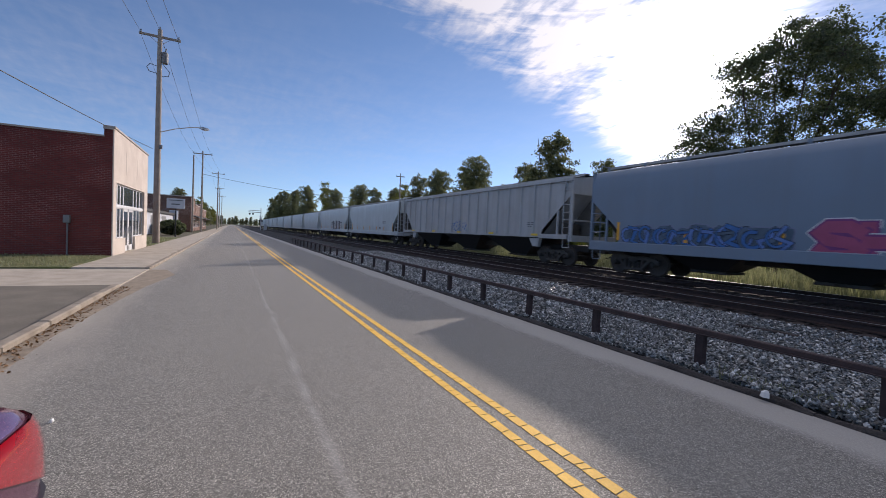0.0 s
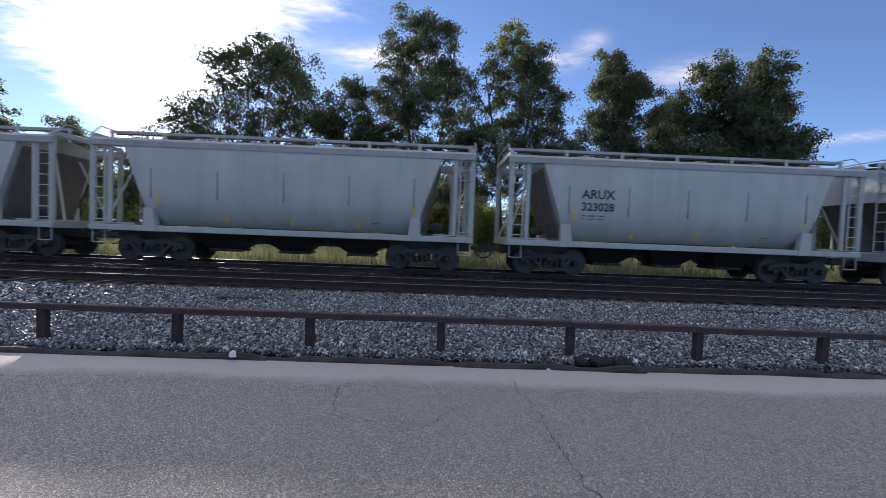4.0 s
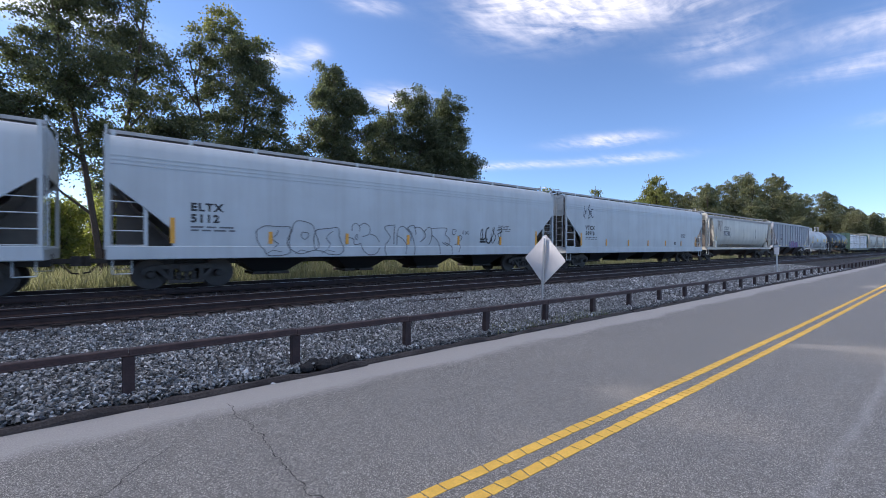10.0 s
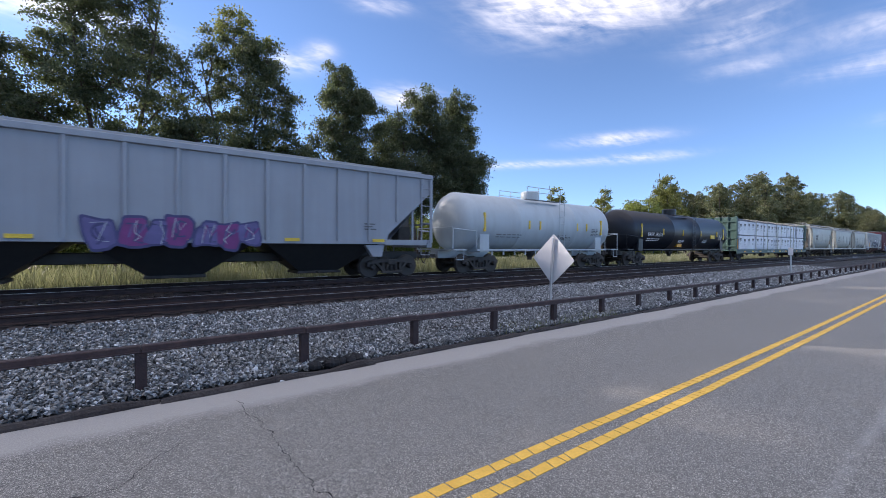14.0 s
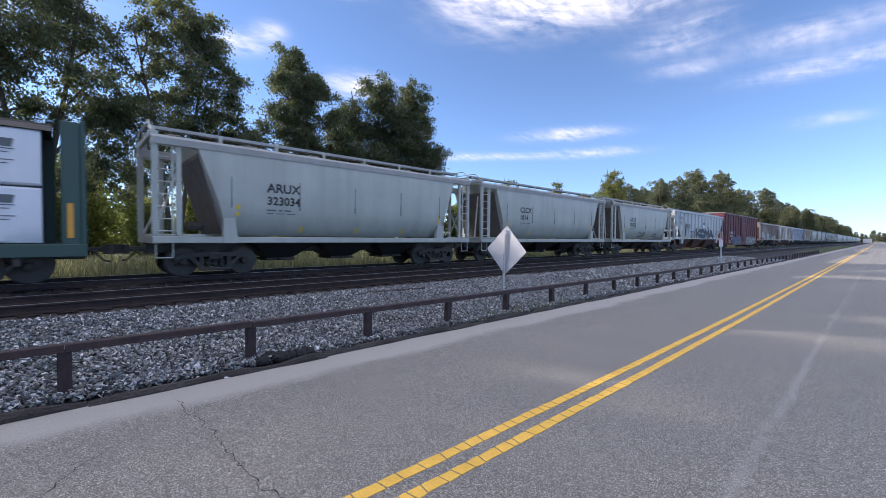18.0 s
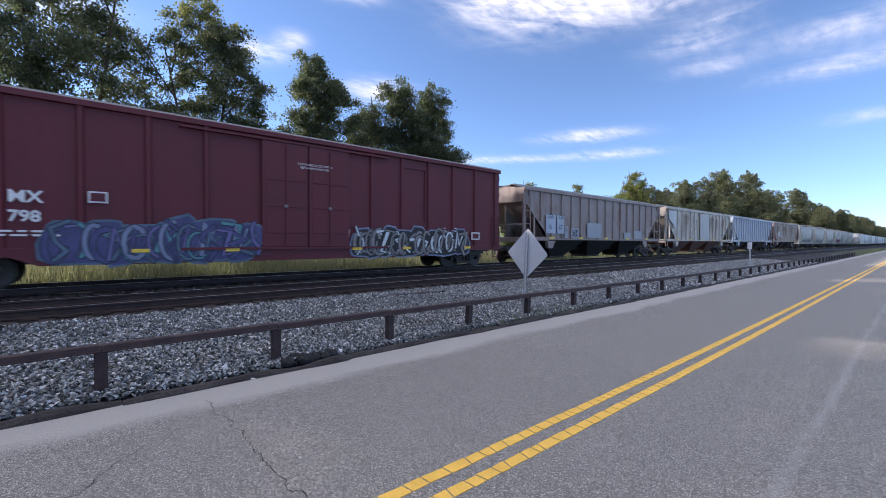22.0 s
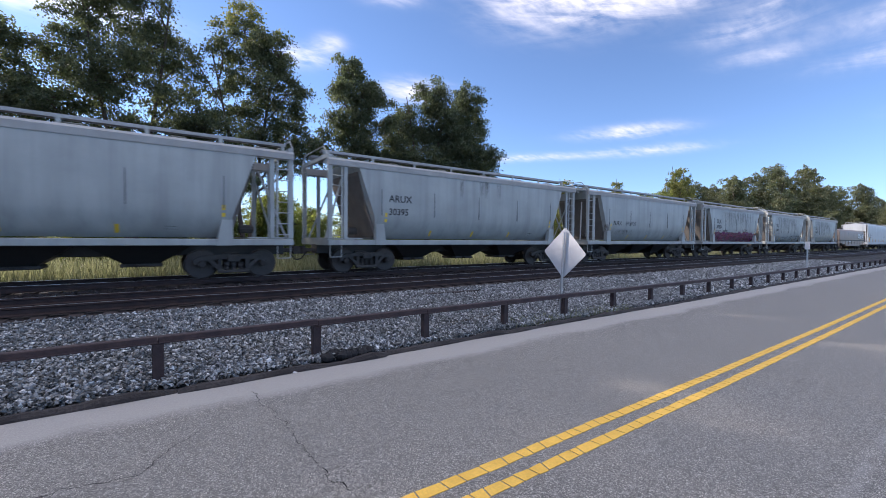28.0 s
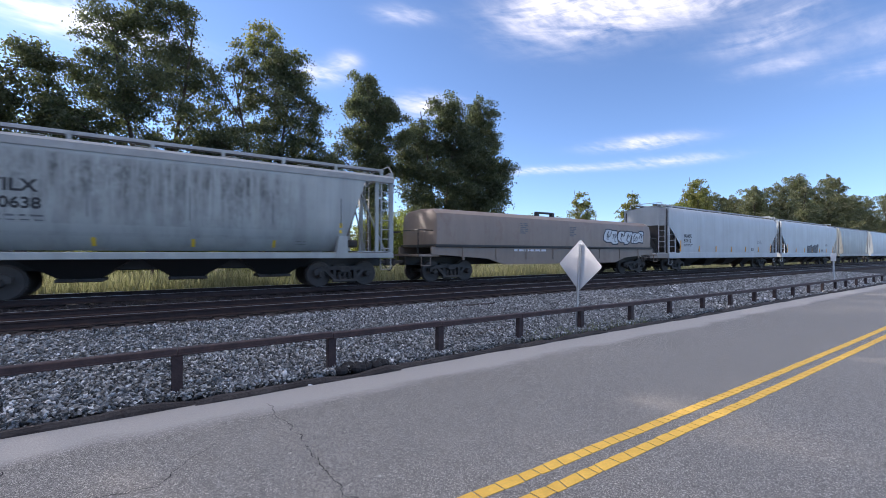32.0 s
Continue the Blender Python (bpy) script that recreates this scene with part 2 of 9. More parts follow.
def leafy(name, a, b_, glow):
    m = bpy.data.materials.new(name)
    m.use_nodes = True
    nt = m.node_tree
    nt.nodes.clear()
    geo = nt.nodes.new("ShaderNodeNewGeometry")
    ramp = nt.nodes.new("ShaderNodeMixRGB")
    ramp.inputs[1].default_value, ramp.inputs[2].default_value = (*a, 1), (*b_, 1)
    nt.links.new(geo.outputs["Random Per Island"], ramp.inputs[0])
    d = nt.nodes.new("ShaderNodeBsdfPrincipled")
    d.inputs["Roughness"].default_value = 0.5
    d.inputs["Specular IOR Level"].default_value = 0.35
    nt.links.new(ramp.outputs[0], d.inputs["Base Color"])
    t = nt.nodes.new("ShaderNodeBsdfTranslucent")
    hs = nt.nodes.new("ShaderNodeMixRGB")
    hs.blend_type = "MULTIPLY"
    hs.inputs[0].default_value = 1
    hs.inputs[2].default_value = (*glow, 1)
    nt.links.new(ramp.outputs[0], hs.inputs[1])
    nt.links.new(hs.outputs[0], t.inputs[0])
    mx = nt.nodes.new("ShaderNodeMixShader")
    mx.inputs[0].default_value = 0.5
    nt.links.new(d.outputs[0], mx.inputs[1])
    nt.links.new(t.outputs[0], mx.inputs[2])
    o = nt.nodes.new("ShaderNodeOutputMaterial")
    nt.links.new(mx.outputs[0], o.inputs[0])
    MATS[name] = m
    return m


def asphalt_material():
    m, nt, b = nodes_of("asphalt", 0.75)
    b.inputs["Specular IOR Level"].default_value = 0.4
    c = mixed(nt, noise_fac(nt, 0.35, 4), (0.215, 0.208, 0.186), (0.27, 0.26, 0.232))
    # tyre lanes run along the road
    c = mixed(nt, noise_fac(nt, 0.5, 4, 0.6, (0.05, 1.6, 1), 0.45, 0.7), c, (0.33, 0.308, 0.26), 0.5)
    # chips of aggregate, each with a tone of its own, some pale, in dark binder
    tc = nt.nodes.new("ShaderNodeTexCoord")
    for scale, k in ((100, 0.52), (185, 0.52)):
        vo = nt.nodes.new("ShaderNodeTexVoronoi")
        vo.inputs["Scale"].default_value = scale
        nt.links.new(tc.outputs["Object"], vo.inputs["Vector"])
        sc = nt.nodes.new("ShaderNodeSeparateColor")
        nt.links.new(vo.outputs["Color"], sc.inputs[0])
        cr = nt.nodes.new("ShaderNodeValToRGB")
        cr.color_ramp.elements[0].color = (0.03, 0.028, 0.024, 1)
        cr.color_ramp.elements[1].color = (1.0, 0.93, 0.8, 1)
        for p, v in ((0.42, 0.12), (0.8, 0.28), (0.92, 0.66)):
            e = cr.color_ramp.elements.new(p)
            e.color = (v, v * 0.96, v * 0.87, 1)
        nt.links.new(sc.outputs[0], cr.inputs[0])
        mxn = nt.nodes.new("ShaderNodeMixRGB")
        mxn.inputs[0].default_value = k
        nt.links.new(c, mxn.inputs[1])
        nt.links.new(cr.outputs[0], mxn.inputs[2])
        c = mxn.outputs[0]
    # pale dust lies thick along the edge by the rail, with a ragged border
    sp = nt.nodes.new("ShaderNodeSeparateXYZ")
    nt.links.new(tc.outputs["Object"], sp.inputs[0])
    ad = nt.nodes.new("ShaderNodeMath")
    ad.operation = "MULTIPLY_ADD"
    nt.links.new(noise_fac(nt, 1.1, 5, 0.6, (0.5, 1, 1), 0.0, 1.0), ad.inputs[0])
    ad.inputs[1].default_value = 0.75
    nt.links.new(sp.outputs[1], ad.inputs[2])
    mr = nt.nodes.new("ShaderNodeMapRange")
    mr.inputs["From Min"].default_value, mr.inputs["From Max"].default_value = 4.97, 5.22
    nt.links.new(ad.outputs[0], mr.inputs[0])
    dust = mixed(nt, noise_fac(nt, 70, 3), (0.47, 0.452, 0.42), (0.37, 0.355, 0.33))
    c = mixed(nt, mr.outputs[0], c, dust, 0.82)
    ker = nt.nodes.new("ShaderNodeMath")
    ker.operation = "MULTIPLY_ADD"
    nt.links.new(noise_fac(nt, 0.8, 5, 0.62, (0.45, 1, 1), 0.0, 1.0), ker.inputs[0])
    ker.inputs[1].default_value = 1.5
    nt.links.new(sp.outputs[1], ker.inputs[2])
    kr = nt.nodes.new("ShaderNodeMapRange")
    kr.inputs["From Min"].default_value, kr.inputs["From Max"].default_value = -0.85, -1.75
    nt.links.new(ker.outputs[0], kr.inputs[0])
    c = mixed(nt, kr.outputs[0], c, mixed(nt, noise_fac(nt, 60, 3), (0.5, 0.455, 0.39), (0.36, 0.33, 0.285)), 0.7)
    # a faint scuffed line wanders along the near lane
    off = nt.nodes.new("ShaderNodeMath")
    off.operation = "MULTIPLY_ADD"
    nt.links.new(noise_fac(nt, 0.4, 3, 0.5, (0.6, 0.05, 1), 0.0, 1.0), off.inputs[0])
    off.inputs[1].default_value = 0.12
    nt.links.new(sp.outputs[1], off.inputs[2])
    dif = nt.nodes.new("ShaderNodeMath")
    dif.operation = "SUBTRACT"
    nt.links.new(off.outputs[0], dif.inputs[0])
    dif.inputs[1].default_value = 0.68
    ab = nt.nodes.new("ShaderNodeMath")
    ab.operation = "ABSOLUTE"
    nt.links.new(dif.outputs[0], ab.inputs[0])
    near = nt.nodes.new("ShaderNodeMapRange")
    near.inputs["From Min"].default_value, near.inputs["From Max"].default_value = 0.07, 0.01
    nt.links.new(ab.outputs[0], near.inputs[0])
    brk = nt.nodes.new("ShaderNodeMath")
    brk.operation = "MULTIPLY"
    nt.links.new(near.outputs[0], brk.inputs[0])
    nt.links.new(noise_fac(nt, 3, 4, 0.6, (0.5, 1, 1), 0.35, 0.65), brk.inputs[1])
    c = mixed(nt, brk.outputs[0], c, (0.5, 0.49, 0.475), 0.35)
    nt.links.new(c, b.inputs["Base Color"])
    bump(nt, b, noise_fac(nt, 170, 2, low=0.2, high=0.8), 0.35, 0.005)
    return m


asphalt_material()
surface("kerb_sand", (0.36, 0.3, 0.225), (0.25, 0.2, 0.15), 5, 0.95, fine=90, fine_k=0.5)
surface("dirty_kerb", (0.4, 0.345, 0.275), (0.25, 0.21, 0.165), 2.5, 0.9, fine=45, fine_k=0.4)
surface("dust", (0.44, 0.39, 0.32), (0.33, 0.285, 0.225), 3, 0.95, fine=120, fine_k=0.35)
surface("road_yellow", (1.0, 0.62, 0.1), (0.88, 0.52, 0.075), 5, 0.7, fine=70, fine_k=0.3, bump_k=0.4, bump_d=0.004)
surface("concrete", (0.5, 0.44, 0.36), (0.38, 0.33, 0.265), 1.6, 0.9, fine=45, fine_k=0.25)
surface("old_asphalt", (0.15, 0.132, 0.105), (0.21, 0.185, 0.145), 1.2, 0.9, fine=60, fine_k=0.4)
surface("turf", (0.12, 0.145, 0.045), (0.21, 0.19, 0.09), 0.7, 0.95, fine=25, fine_k=0.5, bump_k=0.6, bump_d=0.05)
surface("earth", (0.14, 0.12, 0.09), (0.09, 0.1, 0.045), 0.25, 0.95, fine=14, fine_k=0.4, bump_k=0.6, bump_d=0.06)
surface("ballast_bed", (0.04, 0.04, 0.04), (0.024, 0.024, 0.023), 8, 0.9, fine=22, fine_k=0.6, bump_k=1.0, bump_d=0.05)
surface("creosote_timber", (0.022, 0.016, 0.016), (0.042, 0.031, 0.029), 3, 0.85, fine=40, fine_k=0.4, bump_k=0.4)
surface("old_timber", (0.03, 0.025, 0.024), (0.075, 0.065, 0.06), 2.2, 0.9, fine=35, fine_k=0.5, bump_k=0.8, bump_d=0.02)
surface("dark_steel_rail", (0.035, 0.023, 0.022), (0.06, 0.037, 0.032), 5, 0.7, 0.3, fine=60)
plain("polished_rail", (0.55, 0.55, 0.56), 0.28, 1.0, 8, 0.2)
surface("guard_steel", (0.03, 0.019, 0.021), (0.07, 0.042, 0.04), 3.5, 0.75, 0.0, fine=28, fine_k=0.5, bump_k=0.3)
surface("truck_iron", (0.085, 0.077, 0.068), (0.045, 0.04, 0.036), 2.5, 0.85, 0.0, fine=18, fine_k=0.4, bump_k=0.3)
plain("wheel_steel", (0.07, 0.06, 0.054), 0.65, 0.2, 8, 0.4)
plain("walk_edge", (0.36, 0.365, 0.36), 0.65, 0.0, 2.5, 0.45)
plain("hatch_grey", (0.23, 0.23, 0.23), 0.6, 0.2, 4, 0.4)
plain("black_steel", (0.03, 0.03, 0.03), 0.55, 0.1, 5, 0.4)
plain("galvanised", (0.5, 0.51, 0.52), 0.45, 0.85, 6, 0.25)
plain("sign_aluminium", (0.62, 0.63, 0.64), 0.5, 0.4, 4, 0.15)
plain("orange_reflector", (0.75, 0.36, 0.04), 0.45, 0.0, 10, 0.2)
plain("yellow_reflector", (0.8, 0.55, 0.05), 0.45, 0.0, 10, 0.2)
plain("ink_black", (0.02, 0.021, 0.024), 0.6, 0, 5, 0.2)
surface("track_grime", (0.018, 0.013, 0.013), (0.034, 0.024, 0.023), 2.5, 0.9, fine=30, fine_k=0.5, bump_k=1.0, bump_d=0.03)
plain("crack_fill", (0.022, 0.022, 0.023), 0.9, 0, 20, 0.3)
plain("eave_dust", (0.4, 0.4, 0.385), 0.75, 0, 2, 0.4)
# grime plus the shade behind the end frames, both put into one colour
plain("slope_grime_shade", (0.15, 0.135, 0.12), 0.85, 0, 2, 0.5)
plain("spray_lavender", (0.2, 0.23, 0.34), 0.6, 0, 3, 0.4)
plain("strap_pale", (0.46, 0.46, 0.36), 0.7, 0, 8, 0.3)
plain("spray_ash", (0.24, 0.225, 0.22), 0.6, 0, 2, 0.7)
plain("spray_indigo", (0.075, 0.075, 0.19), 0.6, 0, 2.5, 0.7)
plain("spray_slate", (0.1, 0.155, 0.22), 0.6, 0, 2.5, 0.7)
plain("spray_sky", (0.13, 0.24, 0.55), 0.6, 0, 3, 0.5)
stain_material("rust_stain", (0.26, 0.16, 0.11), (0.17, 0.085, 0.055), 0.34, 0.6)
stain_material("soot_stain", (0.2, 0.2, 0.19), (0.12, 0.12, 0.115), 0.36, 0.78)
plain("spray_plum", (0.22, 0.05, 0.2), 0.6, 0, 3, 0.4)
plain("ink_grey", (0.13, 0.14, 0.15), 0.6, 0, 5, 0.2)
plain("ink_white", (0.72, 0.72, 0.72), 0.6, 0, 5, 0.2)
plain("spray_blue", (0.05, 0.16, 0.42), 0.6, 0, 4, 0.3)
plain("spray_teal", (0.09, 0.25, 0.28), 0.6, 0, 4, 0.3)
plain("spray_pink", (0.42, 0.085, 0.18), 0.6, 0, 4, 0.3)
plain("spray_ochre", (0.4, 0.29, 0.12), 0.6, 0, 4, 0.4)
plain("spray_navy", (0.02, 0.028, 0.05), 0.6, 0, 4, 0.2)
plain("spray_silver", (0.55, 0.57, 0.6), 0.4, 0.3, 4, 0.2)
plain("spray_violet", (0.15, 0.13, 0.3), 0.6, 0, 3, 0.5)
plain("spray_maroon", (0.17, 0.025, 0.045), 0.6, 0, 3, 0.5)
plain("litter_white", (0.75, 0.75, 0.73), 0.6, 0, 20, 0.2)
plain("bark", (0.085, 0.065, 0.05), 0.9, 0, 9, 0.5)
plain("weathered_pole", (0.36, 0.31, 0.26), 0.9, 0, 3, 0.4)
plain("wire_black", (0.03, 0.03, 0.03), 0.6)
leafy("leaf_dark", (0.05, 0.066, 0.044), (0.11, 0.126, 0.08), (1.65, 1.72, 1.1))
leafy("leaf_olive", (0.085, 0.098, 0.062), (0.165, 0.172, 0.108), (1.75, 1.75, 1.15))
# low bushes: sunlight is put into the leaf colour, brighter and yellower
leafy("leaf_sunlit", (0.12, 0.15, 0.05), (0.22, 0.23, 0.085), (1.6, 1.7, 0.9))
leafy("leaf_far", (0.095, 0.112, 0.072), (0.19, 0.2, 0.128), (1.7, 1.72, 1.15))
leafy("leaf_gold", (0.11, 0.125, 0.05), (0.21, 0.215, 0.09), (1.6, 1.6, 0.85))
leafy("grass_blade", (0.15, 0.165, 0.1), (0.29, 0.285, 0.2), (1.35, 1.4, 1.0))

GRIME = (0.17, 0.155, 0.14)
car_paint("paint_white", (0.49, 0.545, 0.565), GRIME, 0.3)
car_paint("paint_slate", (0.17, 0.23, 0.31), GRIME, 0.3)
car_paint("paint_bluegrey", (0.31, 0.34, 0.38), GRIME, 0.35)
car_paint("paint_grey", (0.42, 0.43, 0.44), GRIME, 0.55)
car_paint("paint_dirty", (0.385, 0.41, 0.39), (0.13, 0.13, 0.128), 0.72)
car_paint("paint_cream", (0.55, 0.54, 0.47), GRIME, 0.45)
car_paint("paint_palegreen", (0.45, 0.468, 0.42), GRIME, 0.45)
car_paint("paint_taupe", (0.285, 0.235, 0.218), (0.14, 0.095, 0.082), 0.9, 0.5)
car_paint("paint_tan", (0.5, 0.475, 0.42), (0.3, 0.21, 0.15), 0.85, 0.4)
car_paint("paint_skyblue", (0.38, 0.44, 0.53), GRIME, 0.45)
car_paint("paint_oxide", (0.21, 0.145, 0.135), (0.34, 0.3, 0.29), 0.75, 0.45)
car_paint("paint_ice", (0.47, 0.505, 0.52), GRIME, 0.35)
plain("bay_brown", (0.15, 0.075, 0.06), 0.8, 0.0, 3, 0.5)
car_paint("paint_red", (0.115, 0.013, 0.022), (0.04, 0.012, 0.016), 0.5, 0, 0.62)
car_paint("paint_black", (0.009, 0.012, 0.018), (0.018, 0.02, 0.026), 0.4, 0, 0.42)
car_paint("paint_green", (0.035, 0.085, 0.07), (0.05, 0.055, 0.05), 0.4)
car_paint("paint_coil", (0.26, 0.205, 0.165), (0.16, 0.125, 0.1), 0.7, 0.3)
car_paint("wrap_white", (0.74, 0.76, 0.8), (0.5, 0.52, 0.56), 0.5, 0, 0.45)


# ---------------------------------------------------------------- mesh tools
class Shape:
    """Gathers vertices and faces for one mesh."""

    def __init__(self):
        self.v, self.f = [], []

    def add(self, verts, faces):
        n = len(self.v)
        self.v += [tuple(p) for p in verts]
        self.f += [tuple(i + n for i in q) for q in faces]
        return self

    def box(self, x0, y0, z0, x1, y1, z1, c=0.0):
        (x0, x1), (y0, y1), (z0, z1) = sorted((x0, x1)), sorted((y0, y1)), sorted((z0, z1))
        if c <= 0:
            v = [(x, y, z) for z in (z0, z1) for y in (y0, y1) for x in (x0, x1)]
            return self.add(v, [(0, 2, 3, 1), (4, 5, 7, 6), (0, 1, 5, 4), (2, 6, 7, 3), (0, 4, 6, 2), (1, 3, 7, 5)])
        c = min(c, (x1 - x0) / 2.2, (y1 - y0) / 2.2, (z1 - z0) / 2.2)

        def ring(z, i):
            a, b, d, e = x0 + i, x1 - i, y0 + i, y1 - i
            return [(a + c, d, z), (b - c, d, z), (b, d + c, z), (b, e - c, z), (b - c, e, z), (a + c, e, z), (a, e - c, z), (a, d + c, z)]

        return self.loft([ring(z0, c), ring(z0 + c, 0), ring(z1 - c, 0), ring(z1, c)])

    def loft(self, rings, caps=True, closed=True):
        n, m = len(self.v), len(rings[0])
        self.v += [tuple(p) for r in rings for p in r]
        for k in range(len(rings) - 1):
            for i in range(m if closed else m - 1):
                j = (i + 1) % m
                self.f.append((n + k * m + i, n + k * m + j, n + k * m + m + j, n + k * m + m + i))
        if caps:
            self.f.append(tuple(n + i for i in reversed(range(m))))
            self.f.append(tuple(n + (len(rings) - 1) * m + i for i in range(m)))
        return self

    def prism(self, pts, axis, a, b):
        """A flat outline, given in the two other axes in order, drawn out along one axis."""
        def at(p, s):
            return {"x": (s, p[0], p[1]), "y": (p[0], s, p[1]), "z": (p[0], p[1], s)}[axis]
        return self.loft([[at(p, a) for p in pts], [at(p, b) for p in pts]])

    def tube(self, p, q, r, n=6, r2=None):
        p, q = Vector(p), Vector(q)
        d = (q - p).normalized()
        u = d.orthogonal().normalized()
        w = d.cross(u)
        c = [(math.cos(2 * math.pi * i / n), math.sin(2 * math.pi * i / n)) for i in range(n)]
        return self.loft([[p + (u * a + w * b) * r for a, b in c], [q + (u * a + w * b) * (r if r2 is None else r2) for a, b in c]])

    def path(self, pts, r, n=6):
        for a, b in zip(pts, pts[1:]):
            self.tube(a, b, r, n)
        return self

    def turn(self, profile, centre, axis="y", n=20):
        """A body of rotation: profile of (distance along the axis, radius)."""
        cx, cy, cz = centre
        rings = []
        for s, r in profile:
            ring = []
            for i in range(n):
                a = 2 * math.pi * i / n
                u, w = r * math.cos(a), r * math.sin(a)
                ring.append({"y": (cx + u, cy + s, cz + w), "x": (cx + s, cy + u, cz + w), "z": (cx + u, cy + w, cz + s)}[axis])
            rings.append(ring)
        return self.loft(rings)

    def mesh(self, name, smooth=False, fix=True):
        me = bpy.data.meshes.new(name)
        me.from_pydata(self.v, [], self.f)
        if fix:
            bm = bmesh.new()
            bm.from_mesh(me)
            bmesh.ops.recalc_face_normals(bm, faces=bm.faces)
            bm.to_mesh(me)
            bm.free()
        if smooth:
            me.shade_smooth()
            me.set_sharp_from_angle(angle=radians(38))
        me.update()
        return me


def part(name, shape, material, parent=None, label="", smooth=False, fix=True):
    me = shape.mesh(name, smooth, fix) if isinstance(shape, Shape) else shape
    if not me.materials:
        me.materials.append(MATS[material])
    ob = new(name, me)
    if parent:
        ob.parent = parent
    if label:
        tagged(ob, label=label)
    return ob


def thing(name, label, category, group="", kind="", m=None):
    ob = new(name)
    ob.empty_display_size = 0.3
    tagged(ob, label=label, category=category, group=group, kind=kind)
    if m is not None:
        ob.matrix_basis = m
    return ob


def arrays_mesh(name, verts, faces, material):
    """A mesh from numpy arrays of vertices and of equal-sided faces."""
    me = bpy.data.meshes.new(name)
    k = faces.shape[1]
    me.vertices.add(len(verts))
    me.vertices.foreach_set("co", verts.astype(np.float32).ravel())
    me.loops.add(faces.size)
    me.loops.foreach_set("vertex_index", faces.astype(np.int32).ravel())
    me.polygons.add(len(faces))
    me.polygons.foreach_set("loop_start", np.arange(0, faces.size, k, dtype=np.int32))
    me.polygons.foreach_set("loop_total", np.full(len(faces), k, dtype=np.int32))
    me.update(calc_edges=True)
    me.validate()
    me.shade_flat()
    me.materials.append(MATS[material])
    return me


# ---------------------------------------------------------------- ground, road and tracks
RAIL_Z, TRAIN_Y, NEAR_Y = 0.43, 15.75, 11.32
rng = np.random.default_rng(7)


def sheet(name, pts, z, material, thick=0.3, **tags):
    s = Shape().prism(pts, "z", z - thick, z)
    ob = part(name, s, material)
    return tagged(ob, kind="structure", **tags)


def rect(x0, y0, x1, y1):
    return [(x0, y0), (x1, y0), (x1, y1), (x0, y1)]


def build_ground():
    n = 48
    ring = [(2600 * math.cos(2 * math.pi * k / n), 2600 * math.sin(2 * math.pi * k / n)) for k in range(n)]
    sheet("ground", ring, -0.1, "earth", 1.0, label="dry earth and thin grass around the road and railway", category="ground")
    sheet("road", rect(-900, -2.8, 900, 5.4), 0.0, "asphalt", 0.2, label="worn grey two-lane asphalt road with a pale dusty edge", category="road")
    # embankment of both tracks
    prof = [(5.42, -0.12), (5.62, 0.0), (7.2, 0.06), (9.75, 0.17), (13.2, 0.19), (17.4, 0.19), (18.6, 0.12), (20.2, -0.05), (20.4, -0.12)]
    s = Shape().prism(prof, "x", -700, 700)
    tagged(part("ballast_bank", s, "ballast_bed"), label="bank of grey crushed-stone ballast under the tracks", category="ballast", kind="structure")
    for y0, y1 in ((9.9, 12.75), (14.3, 17.2)):
        sheet("track_bed", rect(-700, y0, 700, y1), 0.215, "track_grime", 0.1, label="oily dark brown bed between the railway ties", category="track bed")


def build_yellow_lines():
    def centre(x):
        return float(np.interp(x, [-20, -4, 0, 2.4, 5.5, 11, 40], [2.17, 2.21, 2.19, 2.15, 2.11, 2.08, 2.06]))
    for d in (-0.115, 0.115):
        root = thing("yellow_line", "solid yellow centre line with crosswise shrinkage cracks", "road marking", "double centre line", "structure")
        s = Shape()
        x, k = -90.0, 0.0
        while x < 160:
            near = abs(x) < 25
            l = 0.07 + 0.15 * rng.random() if near else 2.0
            j = 0.011 * (rng.random(4) - 0.5)
            gap = 0.0065 if near else 0.0
            k2 = 0.02 * (rng.random() - 0.5) if near else 0.0
            a, ya, yb = 0.05, centre(x) + d, centre(x + l) + d
            s.prism([(x + gap + k, ya - a + j[0]), (x + l - gap + k2, yb - a + j[1]), (x + l - gap - k2, yb + a + j[2]), (x + gap - k, ya + a + j[3])], "z", 0.001, 0.005)
            x, k = x + l, k2
        s.box(-900, centre(-90) + d - 0.05, 0.001, -90, centre(-90) + d + 0.05, 0.004)
        s.box(160, centre(160) + d - 0.05, 0.001, 900, centre(160) + d + 0.05, 0.004)
        part("paint_strip", s, "road_yellow", root)


